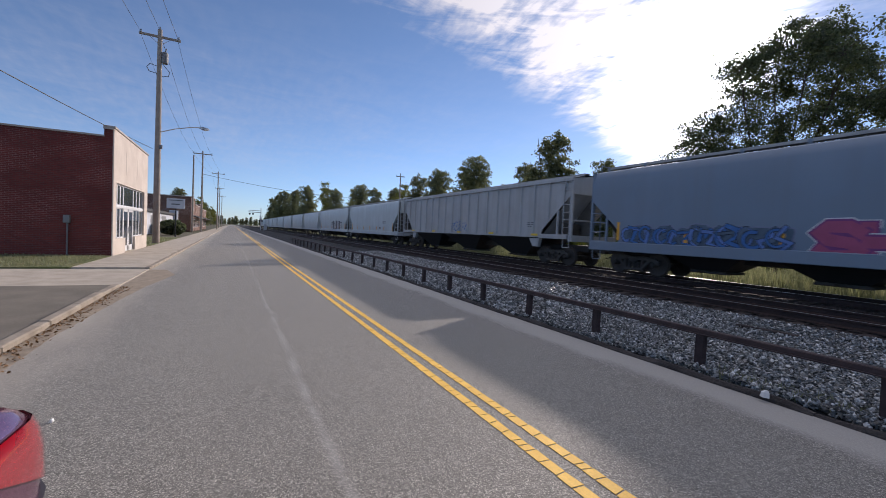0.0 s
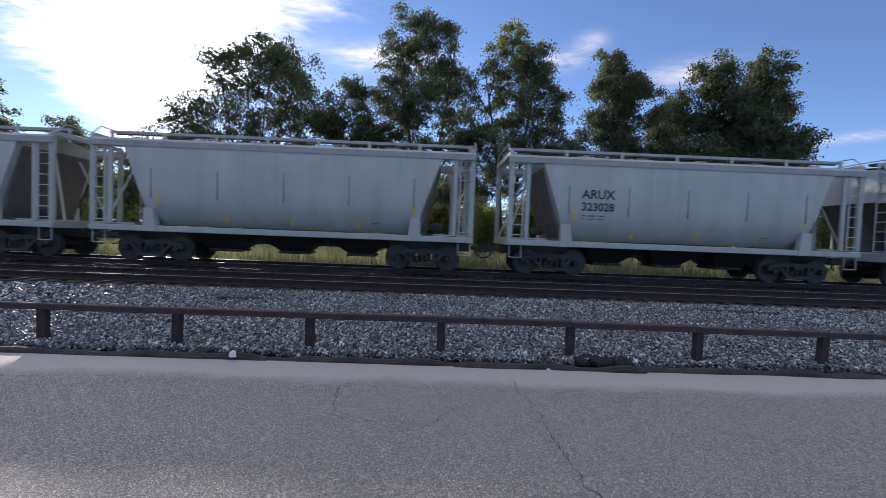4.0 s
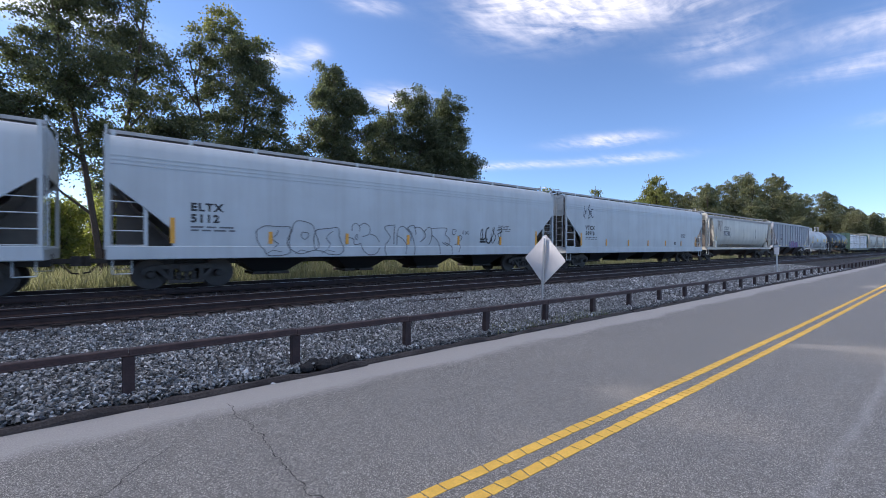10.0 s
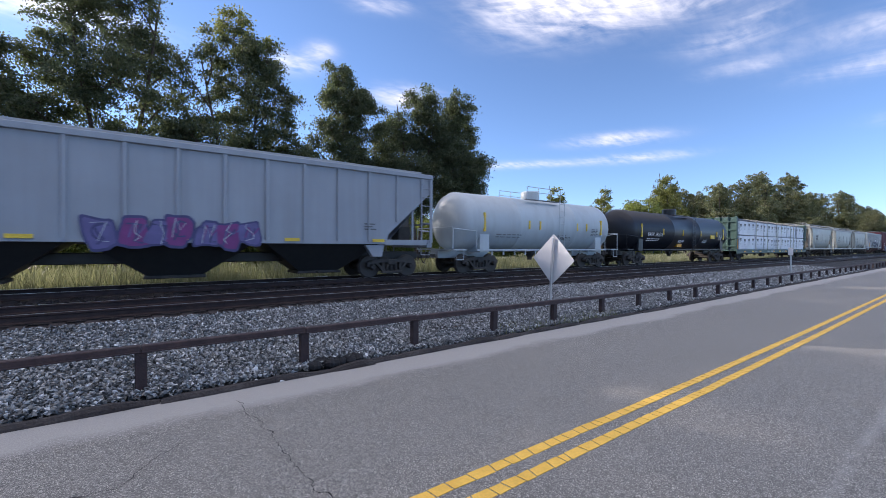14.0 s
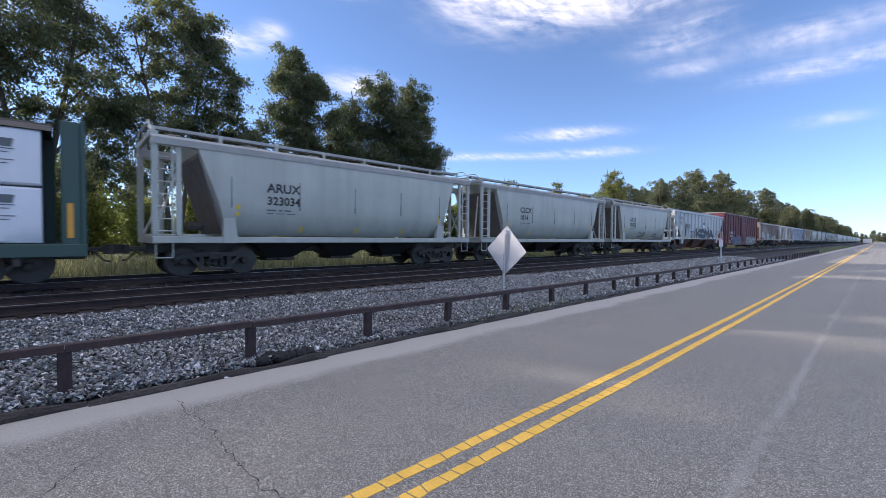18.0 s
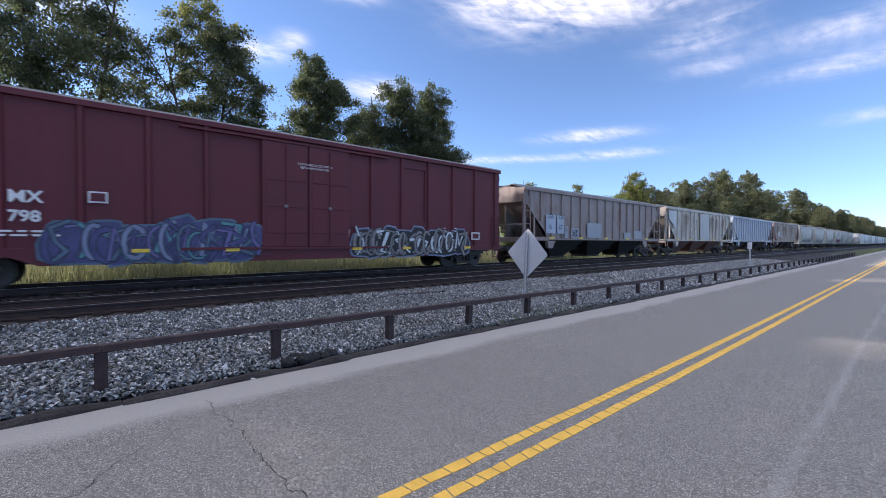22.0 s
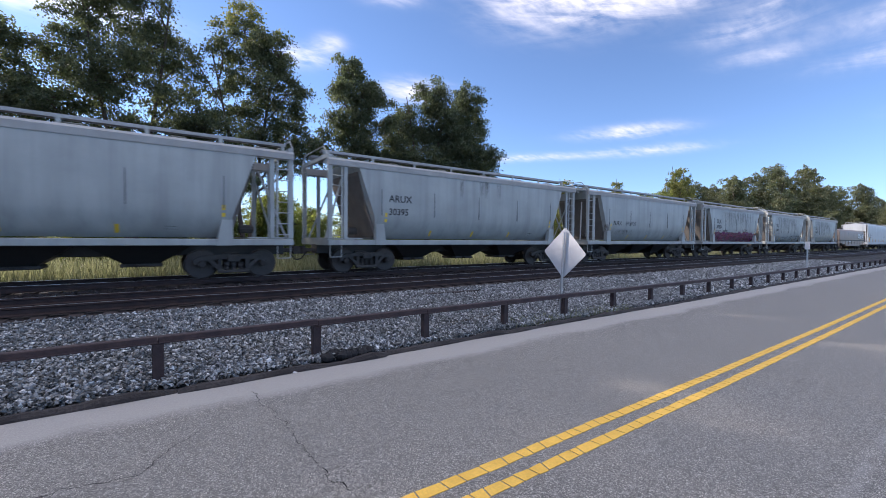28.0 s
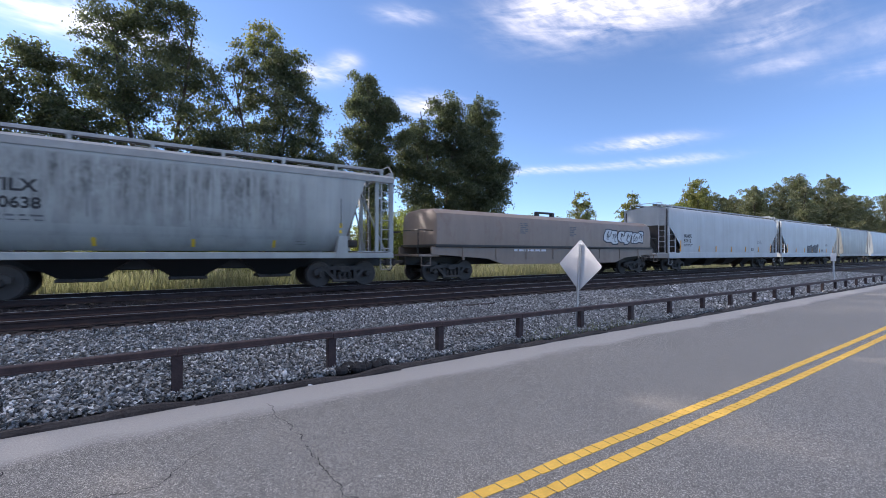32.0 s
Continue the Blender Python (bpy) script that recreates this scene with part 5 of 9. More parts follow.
def far_buildings():
    b = thing("white_workshop", "low white-painted workshop with a grey roof edge", "workshop")
    part("wall", Shape().box(-56, -9.0, 0, -84, -22, 2.75), "white_wall", b)
    part("roof", Shape().box(-55.8, -8.7, 2.75, -84.2, -22.2, 3.1, 0.03), "roof_tar", b)
    part("end_pier", Shape().box(-84, -8.4, 0, -85.2, -9.6, 3.6, 0.03), "white_wall", b)
    for k in range(2):
        d = part("roller_door", Shape().box(-62 - 9 * k, -8.97, 0.1, -66 - 9 * k, -9.02, 2.4), "hatch_grey", b)
    c = thing("brown_brick_building", "old brown brick building with an uneven parapet", "brick building", "brick row along the street")
    part("wall", Shape().prism([(-62, 0), (-62, 5.0), (-74, 5.3), (-74, 4.6), (-88, 4.9), (-88, 0)], "y", -24, -38), "brick_brown", c)
    part("roof", Shape().box(-62.2, -24.2, 4.3, -87.8, -37.8, 4.4), "roof_tar", c)
    for i, (xa, w, h) in enumerate(((-86.5, 9, 6.2), (-96, 12, 5.2), (-109, 10, 5.8), (-120, 16, 5.0))):
        c = thing("brown_brick_building", "brown brick shop row building with flat parapet", "brick building", "brick row along the street")
        part("wall", Shape().box(xa, -6.6, 0, xa - w, -20, h), "brick_brown", c)
        part("coping", Shape().box(xa + 0.1, -6.5, h, xa - w - 0.1, -20.1, h + 0.15), "coping_stone", c)
        part("awning", Shape().prism([(-6.6, 2.9), (-6.6, 3.1), (-5.4, 2.6), (-5.4, 2.5)], "x", xa - 1, xa - w + 1), "roof_tar", c)
        for k in range(int(w / 3)):
            a = xa - 1.2 - 3 * k
            wd = part("window", Shape().box(a, -6.58, 0.7, a - 1.8, -6.62, 2.3), "frame_white", c)
            part("pane", Shape().box(a - 0.1, -6.56, 0.8, a - 1.7, -6.6, 2.2), "window_glass", wd)


def utility_pole(x, y, h, arm=1.3, label="weathered wooden utility pole with a cross arm", lamp=False, r=0.19, lean=0.0):
    p = thing("utility_pole", label, "utility pole", "utility poles along the street", m=pose(x, y, 0, 0, lean, 0))
    s = Shape()
    k = 8
    rings = []
    for i in range(k + 1):
        u = i / k
        rr = r * (1 - 0.42 * u)
        rings.append([(rr * math.cos(2 * math.pi * j / 12), rr * math.sin(2 * math.pi * j / 12), -0.3 + (h + 0.3) * u) for j in range(12)])
    part("shaft", s.loft(rings), "weathered_pole", p, smooth=True)
    if arm:
        a = part("cross_arm", Shape().box(-0.16, -arm, h - 0.55, -0.04, arm, h - 0.4, 0.01), "weathered_pole", p)
        for e in (-1, 1):
            part("arm_brace", Shape().tube((-0.1, e * arm * 0.55, h - 0.5), (-0.1, 0, h - 1.05), 0.018, 5), "galvanised", a)
        for yy in (-arm + 0.12, 0.0, arm - 0.12):
            zz = h - 0.4 if yy else h
            part("insulator", Shape().turn([(0, 0.03), (0.05, 0.055), (0.1, 0.035), (0.14, 0.05), (0.2, 0.03), (0.22, 0.01)], (-0.1 if yy else 0, yy, zz), "z", 10), "ink_grey", a)
    if lamp:
        t = part("transformer", Shape().turn([(0, 0.16), (0.05, 0.2), (0.75, 0.2), (0.82, 0.14), (0.85, 0.02)], (0.0, 0.33, h - 2.35), "z", 14), "hatch_grey", p)
        part("bushing", Shape().tube((0, 0.33, h - 1.55), (0, 0.4, h - 1.25), 0.04, 6), "ink_grey", t)
        pts = [(0, -0.15, h - 2.6), (0, -0.55, h - 2.5), (0, -0.75, h - 2.75), (0, -0.6, h - 3.05), (0, -0.15, h - 3.1)]
        part("cable_loop", Shape().path(pts, 0.022, 5), "wire_black", p)
        pts = [(0, 0.2, h - 2.4), (0, 0.62, h - 2.9), (0, 0.55, h - 3.2), (0, 0.15, h - 3.3)]
        part("cable_loop", Shape().path(pts, 0.022, 5), "wire_black", p)
        pts = [(0, 0.15, 8.15), (0, 1.0, 8.5), (0, 2.0, 8.78), (0, 2.6, 8.86)]
        arm_ = part("lamp_arm", Shape().path(pts, 0.035, 8), "galvanised", p)
        head = Shape().loft([[(-0.05, 2.5, 8.8), (0.05, 2.5, 8.8), (0.05, 2.5, 8.9), (-0.05, 2.5, 8.9)], [(-0.14, 2.75, 8.74), (0.14, 2.75, 8.74), (0.12, 2.75, 8.93), (-0.12, 2.75, 8.93)], [(-0.13, 3.1, 8.72), (0.13, 3.1, 8.72), (0.08, 3.1, 8.88), (-0.08, 3.1, 8.88)], [(-0.04, 3.2, 8.75), (0.04, 3.2, 8.75), (0.03, 3.2, 8.82), (-0.03, 3.2, 8.82)]])
        part("lamp_head", head, "galvanised", arm_)
        part("lamp_lens", Shape().box(-0.1, 2.76, 8.69, 0.1, 3.08, 8.73, 0.02), "ink_white", arm_)
        part("junction_box", Shape().box(0.1, 0.1, 6.9, 0.25, 0.3, 7.2, 0.02), "hatch_grey", p)
    return p


def wire(a, b, sag, label="thin black overhead wire between poles", r=0.012):
    pts = []
    for k in range(15):
        u = k / 14
        p = Vector(a).lerp(Vector(b), u)
        p.z -= sag * 4 * u * (1 - u)
        pts.append(p)
    across = (pts[-1] - pts[0]).cross(Vector((0, 0, 1))).normalized() * r
    up = Vector((0, 0, r))
    rings = [[p + across * math.cos(q) + up * math.sin(q) for q in (0, 1.257, 2.513, 3.77, 5.027)] for p in pts]
    tagged(part("overhead_wire", Shape().loft(rings), "wire_black"), label=label, category="wire", group="overhead wires")


def street_furniture():
    utility_pole(-36.4, -4.98, 15.4, 1.25, "tall weathered utility pole with transformer and street lamp", True, 0.24)
    utility_pole(-85, -4.9, 14.4, 1.5)
    utility_pole(-85.5, -6.3, 13.6, 0, "plain weathered wooden pole without cross arm")
    utility_pole(-125, -3.5, 15.4, 1.5)
    utility_pole(-165, -4.0, 14.5, 1.4)
    utility_pole(-205, -4.0, 14.0, 1.4)
    utility_pole(-78, 30, 13.4, 0.9, "thin utility pole rising behind the trees")
    for dy in (-1.13, 0.0, 1.13):
        z = 15.2 if dy else 15.6
        wire((-36.5, -5.1 + dy, z), (12, -5.6 + dy, z - 0.4), 0.7, r=0.014)
        wire((-36.5, -5.1 + dy, z), (-85.1, -5.1 + dy * 1.2, 14.2), 0.9)
        wire((-85.1, -5.1 + dy * 1.2, 14.2), (-125.1, -3.5 + dy * 1.2, 15.1), 0.8)
        wire((-125.1, -3.5 + dy * 1.2, 15.1), (-165.1, -4.0 + dy * 1.2, 14.3), 0.8)
    wire((-36.4, -5.3, 6.9), (8, -11.0, 7.6), 0.5, "dark service cable from the pole along the shop", 0.02)
    wire((-85, -5.0, 10.4), (-100, 30, 9.6), 0.8, "dark cable crossing over the street", 0.03)
    # notice board on a post
    r = thing("notice_board", "pale roadside notice board on a single dark post", "sign board", m=pose(-54, -5.6, 0))
    part("board", Shape().box(-0.06, -0.85, 3.15, 0.06, 0.85, 4.25, 0.02), "white_wall", r)
    part("post", Shape().box(-0.05, -0.05, -0.1, 0.05, 0.05, 3.2), "black_steel", r)
    s = Shape()
    s.add([(0.065, -0.4, 3.55), (0.065, 0.4, 3.55), (0.065, 0.4, 3.68), (0.065, -0.4, 3.68)], [(0, 1, 2, 3)])
    part("print_bar", s, "ink_grey", r)
    s = Shape().add([(0.065, -0.65, 4.0), (0.065, 0.65, 4.0), (0.065, 0.65, 4.08), (0.065, -0.65, 4.08)], [(0, 1, 2, 3)])
    part("print_bar", s, "ink_grey", r)
    # round clipped bush
    g = np.random.default_rng(44)
    n = 5000
    d = g.normal(size=(n, 3))
    d /= np.linalg.norm(d, axis=1, keepdims=True)
    rad = g.uniform(0.72, 1.05, (n, 1)) * np.array([1.5, 1.5, 0.95])
    c = d * rad + np.array([0, 0, 0.85])
    c[:, 2] = np.maximum(c[:, 2], 0.03)
    a = g.normal(size=(n, 3)) * 0.07
    b = g.normal(size=(n, 3)) * 0.07
    v = np.stack([c - a, c + b, c + a, c - b], 1).reshape(-1, 3)
    bush = thing("bush", "dense dark green clipped round bush on the lawn", "bush", m=pose(-63, -6.9, 0.05))
    part("foliage", arrays_mesh("foliage", v, np.arange(n * 4).reshape(-1, 4), "leaf_dark"), "leaf_dark", bush)
    s = Shape()
    for k in range(7):
        q = 2 * math.pi * k / 7
        s.tube((0.1 * math.cos(q), 0.1 * math.sin(q), -0.1), (0.9 * math.cos(q), 0.9 * math.sin(q), 1.2), 0.04, 5, 0.015)
    part("stems", s, "bark", bush)
    # level crossing mast far down the line
    x = thing("crossing_signal", "railway crossing mast with cantilever and white crossbuck", "crossing signal", m=pose(-150, 8.6, 0))
    part("mast", Shape().tube((0, 0, -0.2), (0, 0, 7.4), 0.12, 10), "galvanised", x)
    part("cantilever", Shape().box(-0.1, -3.8, 5.9, 0.1, 0, 6.1).box(-0.1, -3.8, 6.5, 0.1, 0, 6.65), "galvanised", x)
    for e in (-1, 1):
        part("crossbuck_board", Shape().prism([(-0.6, 4.2 - 0.6 * e), (-0.52, 4.2 - 0.72 * e), (0.6, 4.2 + 0.6 * e), (0.52, 4.2 + 0.72 * e)], "x", 0.14, 0.17), "ink_white", x)
    for yy in (-3.4, -2.4, -0.4, 0.4):
        part("signal_lamp", Shape().turn([(-0.1, 0.1), (0.1, 0.3), (0.12, 0.3), (0.13, 0.05)], (0.1, yy, 5.4 if yy < -1 else 3.2), "x", 12), "black_steel", x)
    part("control_box", Shape().box(-0.9, 1.0, -0.1, 0.6, 2.0, 2.2, 0.04), "galvanised", x)


def parked_car():
    """Saloon at the kerb, its tail towards -x."""
    c = thing("parked_car", "glossy dark plum saloon car parked at the kerb", "car", m=pose(-2.77, -1.665, 0))
    xs = [0.0, 0.3, 0.7, 1.3, 1.9, 2.6, 3.3, 4.0, 4.5, 4.62]
    roof = [0.9, 1.0, 1.07, 1.36, 1.43, 1.42, 1.05, 0.92, 0.78, 0.64]
    shoulder = [0.88, 0.97, 1.0, 0.98, 0.97, 0.96, 0.95, 0.88, 0.75, 0.62]
    floor_z = [0.42, 0.3, 0.24, 0.2, 0.2, 0.2, 0.2, 0.24, 0.32, 0.42]
    roof_w = [0.7, 0.72, 0.7, 0.62, 0.62, 0.62, 0.68, 0.72, 0.7, 0.6]

    def outline(x):
        """Half section at x: (half width, height) from the floor to the middle of the roof."""
        d = 0.0 if x > 0.42 else (0.42 - x) / 0.42
        w = 0.91 * max(0.0, 1 - d ** 2.7) ** (1 / 2.7)
        if x > 4.0:
            w = 0.91 * max(0.0, 1 - ((x - 4.0) / 0.64) ** 2.7) ** (1 / 2.7)
        w = max(w, 0.45)
        f, s, h, r = (float(np.interp(x, xs, q)) for q in (floor_z, shoulder, roof, roof_w))
        r = min(r, w * 0.8)
        a = [(w * 0.8, f), (w * 0.95, f + 0.08), (w * 0.99, f + 0.2), (w, (f + s) / 2), (w * 0.995, s - 0.16), (w * 0.98, s - 0.08), (w * 0.955, s - 0.03), (w * 0.92, s), (w * 0.88, s + 0.015), (r * 1.04, max(s + 0.02, h - 0.07)), (r * 0.95, max(s + 0.025, h - 0.02)), (r * 0.75, h), (0.0, h + 0.015)]
        t = np.linspace(0, 12, 40)
        return np.interp(t, range(13), [p[0] for p in a]), np.interp(t, range(13), [p[1] for p in a])

    rings = []
    for x in [0.0, 0.012, 0.03, 0.06, 0.1, 0.15, 0.21, 0.28, 0.36, 0.45, 0.6, 0.8, 1.05, 1.3, 1.6, 1.9, 2.3, 2.6, 2.95, 3.3, 3.6, 4.0, 4.2, 4.35, 4.48, 4.57, 4.62]:
        y, z = outline(x)
        rings.append([(x, -a, b) for a, b in zip(y, z)] + [(x, a, b) for a, b in list(zip(y, z))[-2::-1]])
    part("body", Shape().loft(rings), "maroon_paint", c, smooth=True)
    for e in (-1, 1):
        rows = []
        for x in (0.0, 0.012, 0.03, 0.06, 0.1, 0.15, 0.21, 0.28, 0.36, 0.45, 0.54, 0.63, 0.7):
            y, z = outline(x)
            row = []
            for zz in np.linspace(np.interp(x, [0, 0.3, 0.7], [0.66, 0.68, 0.86]), np.interp(x, [0, 0.2, 0.7], [0.86, 0.93, 0.965]), 7):
                k = np.interp(zz, z[:26], y[:26])
                row.append((x - 0.012, e * (k + 0.014), zz))
            rows.append(row)
        part("tail_light", Shape().loft(rows, False, False), "tail_lens", c, "glossy red wrap-round tail light", smooth=True)
        for x in (0.95, 3.65):
            w = part("wheel", Shape().turn([(-0.1, 0.2), (-0.11, 0.31), (-0.08, 0.33), (0.08, 0.33), (0.11, 0.31), (0.1, 0.2)], (x, e * 0.84, 0.33), "y", 24), "black_steel", c)
            part("rim", Shape().turn([(-0.125 if e < 0 else 0.125, 0.02), (-0.115 if e < 0 else 0.115, 0.2), (0.0, 0.21)], (x, e * 0.84, 0.33), "y", 20), "galvanised", w)
    rows = []
    for x in (0.0, 0.03, 0.06, 0.1, 0.15, 0.21, 0.28, 0.36, 0.45, 0.6):
        y, z = outline(x)
        rows.append([(x - 0.03, q * (float(np.interp(zz, z[:26], y[:26])) + 0.01), zz) for q, zz in ((-1, 0.62), (-1, 0.5), (-1, 0.34), (1, 0.34), (1, 0.5), (1, 0.62))])
    part("bumper", Shape().loft(rows), "grey_plastic", c, smooth=True)
    for e in (-1, 1):
        part("side_window", Shape().prism([(0.95, 1.02), (1.35, 1.32), (2.55, 1.36), (3.05, 1.02)], "y", e * 0.86, e * 0.62), "window_glass", c)
    part("windscreen", Shape().loft([[(3.32, -0.62, 1.06), (3.32, 0.62, 1.06)], [(2.64, -0.55, 1.425), (2.64, 0.55, 1.425)]], False, False), "window_glass", c)
    part("rear_window", Shape().loft([[(0.74, -0.6, 1.1), (0.74, 0.6, 1.1)], [(1.28, -0.54, 1.385), (1.28, 0.54, 1.385)]], False, False), "window_glass", c)


build_street_ground()
shop()
far_buildings()
street_furniture()
parked_car()


# ---------------------------------------------------------------- rolling stock
# A wagon's own space: x along the train, y across (the road lies at -y), z up from the rail heads.
SPEED, GAP = 17.5, 1.2
FONTS = {}


def text_mesh(body, height, fat=0.0, align="LEFT", spacing=1.0):
    """Flat lettering in the x-z plane, facing -y, its foot on z = 0."""
    cu = bpy.data.curves.new("lettering", "FONT")
    cu.body, cu.size, cu.align_x, cu.offset, cu.resolution_u = body, height / 0.70, align, fat, 4
    cu.space_character = spacing
    ob = bpy.data.objects.new("lettering", cu)
    me = bpy.data.meshes.new_from_object(ob)
    bpy.data.objects.remove(ob)
    bpy.data.curves.remove(cu)
    for v in me.vertices:
        x, y, _ = v.co
        v.co = (x, 0, y)
    return me


def lay_on(me, x, z, side, proud=0.008):
    """Moves flat lettering onto a wagon side whose half width at a height is side(z)."""
    for v in me.vertices:
        a, _, c = v.co
        v.co = (a + x, -side(c + z) - proud, c + z)
    return me


def lettering(car, body, x, z, height, material, side, fat=0.0, name="lettering", proud=0.008, label="", spacing=1.0):
    me = lay_on(text_mesh(body, height, fat, spacing=spacing), x, z, side, proud)
    me.materials.append(MATS[material])
    return part(name, me, material, car, label)


def bars(car, x, z, rows, width, side, material="ink_grey", h=0.05, step=0.1, proud=0.008):
    """Small print that cannot be read: rows of plain bars."""
    s = Shape()
    r = random.Random(int(x * 100 + z * 10))
    for k in range(rows):
        a = x
        while a < x + width - 0.1:
            l = min(r.uniform(0.12, 0.4), x + width - a)
            zz = z - k * step
            y = -side(zz) - proud
            s.add([(a, y, zz), (a + l, y, zz), (a + l, y, zz + h), (a, y, zz + h)], [(0, 1, 2, 3)])
            a += l + 0.08
    return part("small_print", s, material, car)


def ribbon(pts, width, side, proud, into=None):
    """A sprayed stroke: one unbroken strip along the points, lying on the wagon's side."""
    s = into or Shape()
    n = len(pts)
    rows = []
    for i in range(n):
        a, b = Vector(pts[max(i - 1, 0)]), Vector(pts[min(i + 1, n - 1)])
        d = (b - a).normalized() if (b - a).length > 1e-6 else Vector((1, 0))
        p = Vector(pts[i])
        if i in (0, n - 1):
            p = p + d * width * (-0.8 if i == 0 else 0.8)
        k = 1.0
        if 0 < i < n - 1:
            k = 1 / max(0.6, abs(d.dot((p - a).normalized()))) if (p - a).length > 1e-6 else 1.0
        q = Vector((-d.y, d.x)) * width * k
        rows.append([(p + q), (p - q)])
    s.loft([[(c.x, -side(c.y) - proud, c.y) for c in r] for r in rows], False, False)
    return s


STROKES = {"K": (((0, 0), (0, 1)), ((0.95, 1), (0.12, 0.5), (1, 0))), "M": (((0, 0), (0.06, 1), (0.5, 0.35), (0.94, 1), (1, 0)),),
           "A": (((0, 0), (0.5, 1), (1, 0)), ((0.22, 0.33), (0.78, 0.33))), "W": (((0, 1), (0.22, 0), (0.5, 0.75), (0.78, 0), (1, 1)),),
           "H": (((0, 0), (0, 1)), ((1, 0), (1, 1)), ((0, 0.5), (1, 0.5))), "O": (tuple((0.5 + 0.5 * math.cos(0.524 * k), 0.5 + 0.5 * math.sin(0.524 * k)) for k in range(13)),),
           "S": (((1, 0.82), (0.75, 1), (0.2, 1), (0, 0.78), (0.2, 0.55), (0.8, 0.45), (1, 0.22), (0.8, 0), (0.25, 0), (0, 0.18)),),
           "E": (((1, 1), (0, 1), (0, 0), (1, 0)), ((0, 0.5), (0.75, 0.5))), "L": (((0, 1), (0, 0), (1, 0)),),
           "U": (((0, 1), (0.05, 0.2), (0.4, 0), (0.8, 0.15), (1, 1)),), "N": (((0, 0), (0.1, 1), (0.85, 0.05), (1, 1)),), "T": (((0, 1), (1, 0.92)), ((0.55, 0.95), (0.5, 0)))}


def sprayed_letters(car, letters, z, h, layers, side):
    """Fat sprayed letters, each (character, from, to), in layers of (half width, material), the widest first."""
    for n, (c, x0, x1) in enumerate(letters):
        for k, (w, m) in enumerate(layers):
            s = Shape()
            g = layers[-1][0]
            for st in STROKES[c]:
                ribbon([(x0 + g + (x1 - x0 - 2 * g) * a, z + g + (h - 2 * g) * b) for a, b in st], w, side, 0.008 + 0.004 * k + 0.0006 * n, s)
            part("spray_letter" if k == len(layers) - 1 else "spray_outline", s, m, car)


def scrawl(r, cx, z, w, h, kind):
    """One pen-like mark: arcs, zigzags and hooks."""
    if kind == 0:
        a0, a1 = r.uniform(0.3, 1.6), r.uniform(4.2, 6.6)
        return [(cx + 0.5 * w * math.cos(a0 + (a1 - a0) * k / 9), z + h * (0.5 + 0.5 * math.sin(a0 + (a1 - a0) * k / 9))) for k in range(10)]
    if kind == 1:
        return [(cx + w * r.uniform(-0.5, 0.5) * (1 if k % 2 else 0.7), z + h * (k / 4 + r.uniform(-0.1, 0.1))) for k in range(5)]
    if kind == 2:
        return [(cx - 0.45 * w, z + h * r.uniform(0, 0.2)), (cx - 0.2 * w, z + h * r.uniform(0.8, 1.05)), (cx + 0.1 * w, z + h * r.uniform(0.2, 0.5)), (cx + 0.5 * w, z + h * r.uniform(0.7, 1.0))]
    return [(cx - 0.5 * w, z + h * r.uniform(0.75, 1)), (cx + 0.45 * w, z + h * r.uniform(0.8, 1)), (cx + r.uniform(-0.2, 0.2) * w, z + 0.1 * h), (cx + 0.55 * w, z + h * r.uniform(-0.1, 0.2))]


def blob(x, z, w, h, side, proud, seed=0, n=22, square=False):
    r = random.Random(seed)
    lean = r.uniform(-0.25, 0.35) if square else 0.0
    k1, k2 = r.uniform(0, 6), r.uniform(0, 6)
    pts = []
    for i in range(n):
        a = 2 * math.pi * i / n
        m = 1 + 0.1 * math.sin(3 * a + k1) + 0.06 * math.sin(5 * a + k2)
        u, v = (math.copysign(abs(q) ** (0.55 if square else 0.9), q) for q in (math.cos(a), math.sin(a)))
        pts.append((x + w * m * u + lean * h * v, z + h * m * v))
    return pts


def patch(pts, side, proud):
    """A flat outline filled in rings, each following the wagon's side."""
    n = len(pts)
    cx, cz = sum(p[0] for p in pts) / n, sum(p[1] for p in pts) / n
    rings = [[(cx + (a - cx) * k, cz + (b - cz) * k) for a, b in pts] for k in (0.02, 0.3, 0.55, 0.78, 1.0)]
    return Shape().loft([[(a, -side(b) - proud, b) for a, b in q] for q in rings], False)


def tag_loops(car, x, z, w, h, count, material, side, seed=1, line=0.022):
    """A sprayed scrawl of overlapping strokes."""
    r = random.Random(seed)
    step = w / count
    for i in range(count):
        cx = x + step * (i + 0.5)
        hh = h * r.uniform(0.55, 1.0)
        for _ in range(2):
            part("spray_stroke", ribbon(scrawl(r, cx, z + (h - hh) * r.uniform(0, 0.6), step * r.uniform(0.7, 1.25), hh, r.choice((0, 0, 0, 1, 2, 3))), line * r.uniform(0.5, 1.0), side, 0.009 + 0.0004 * i), material, car)


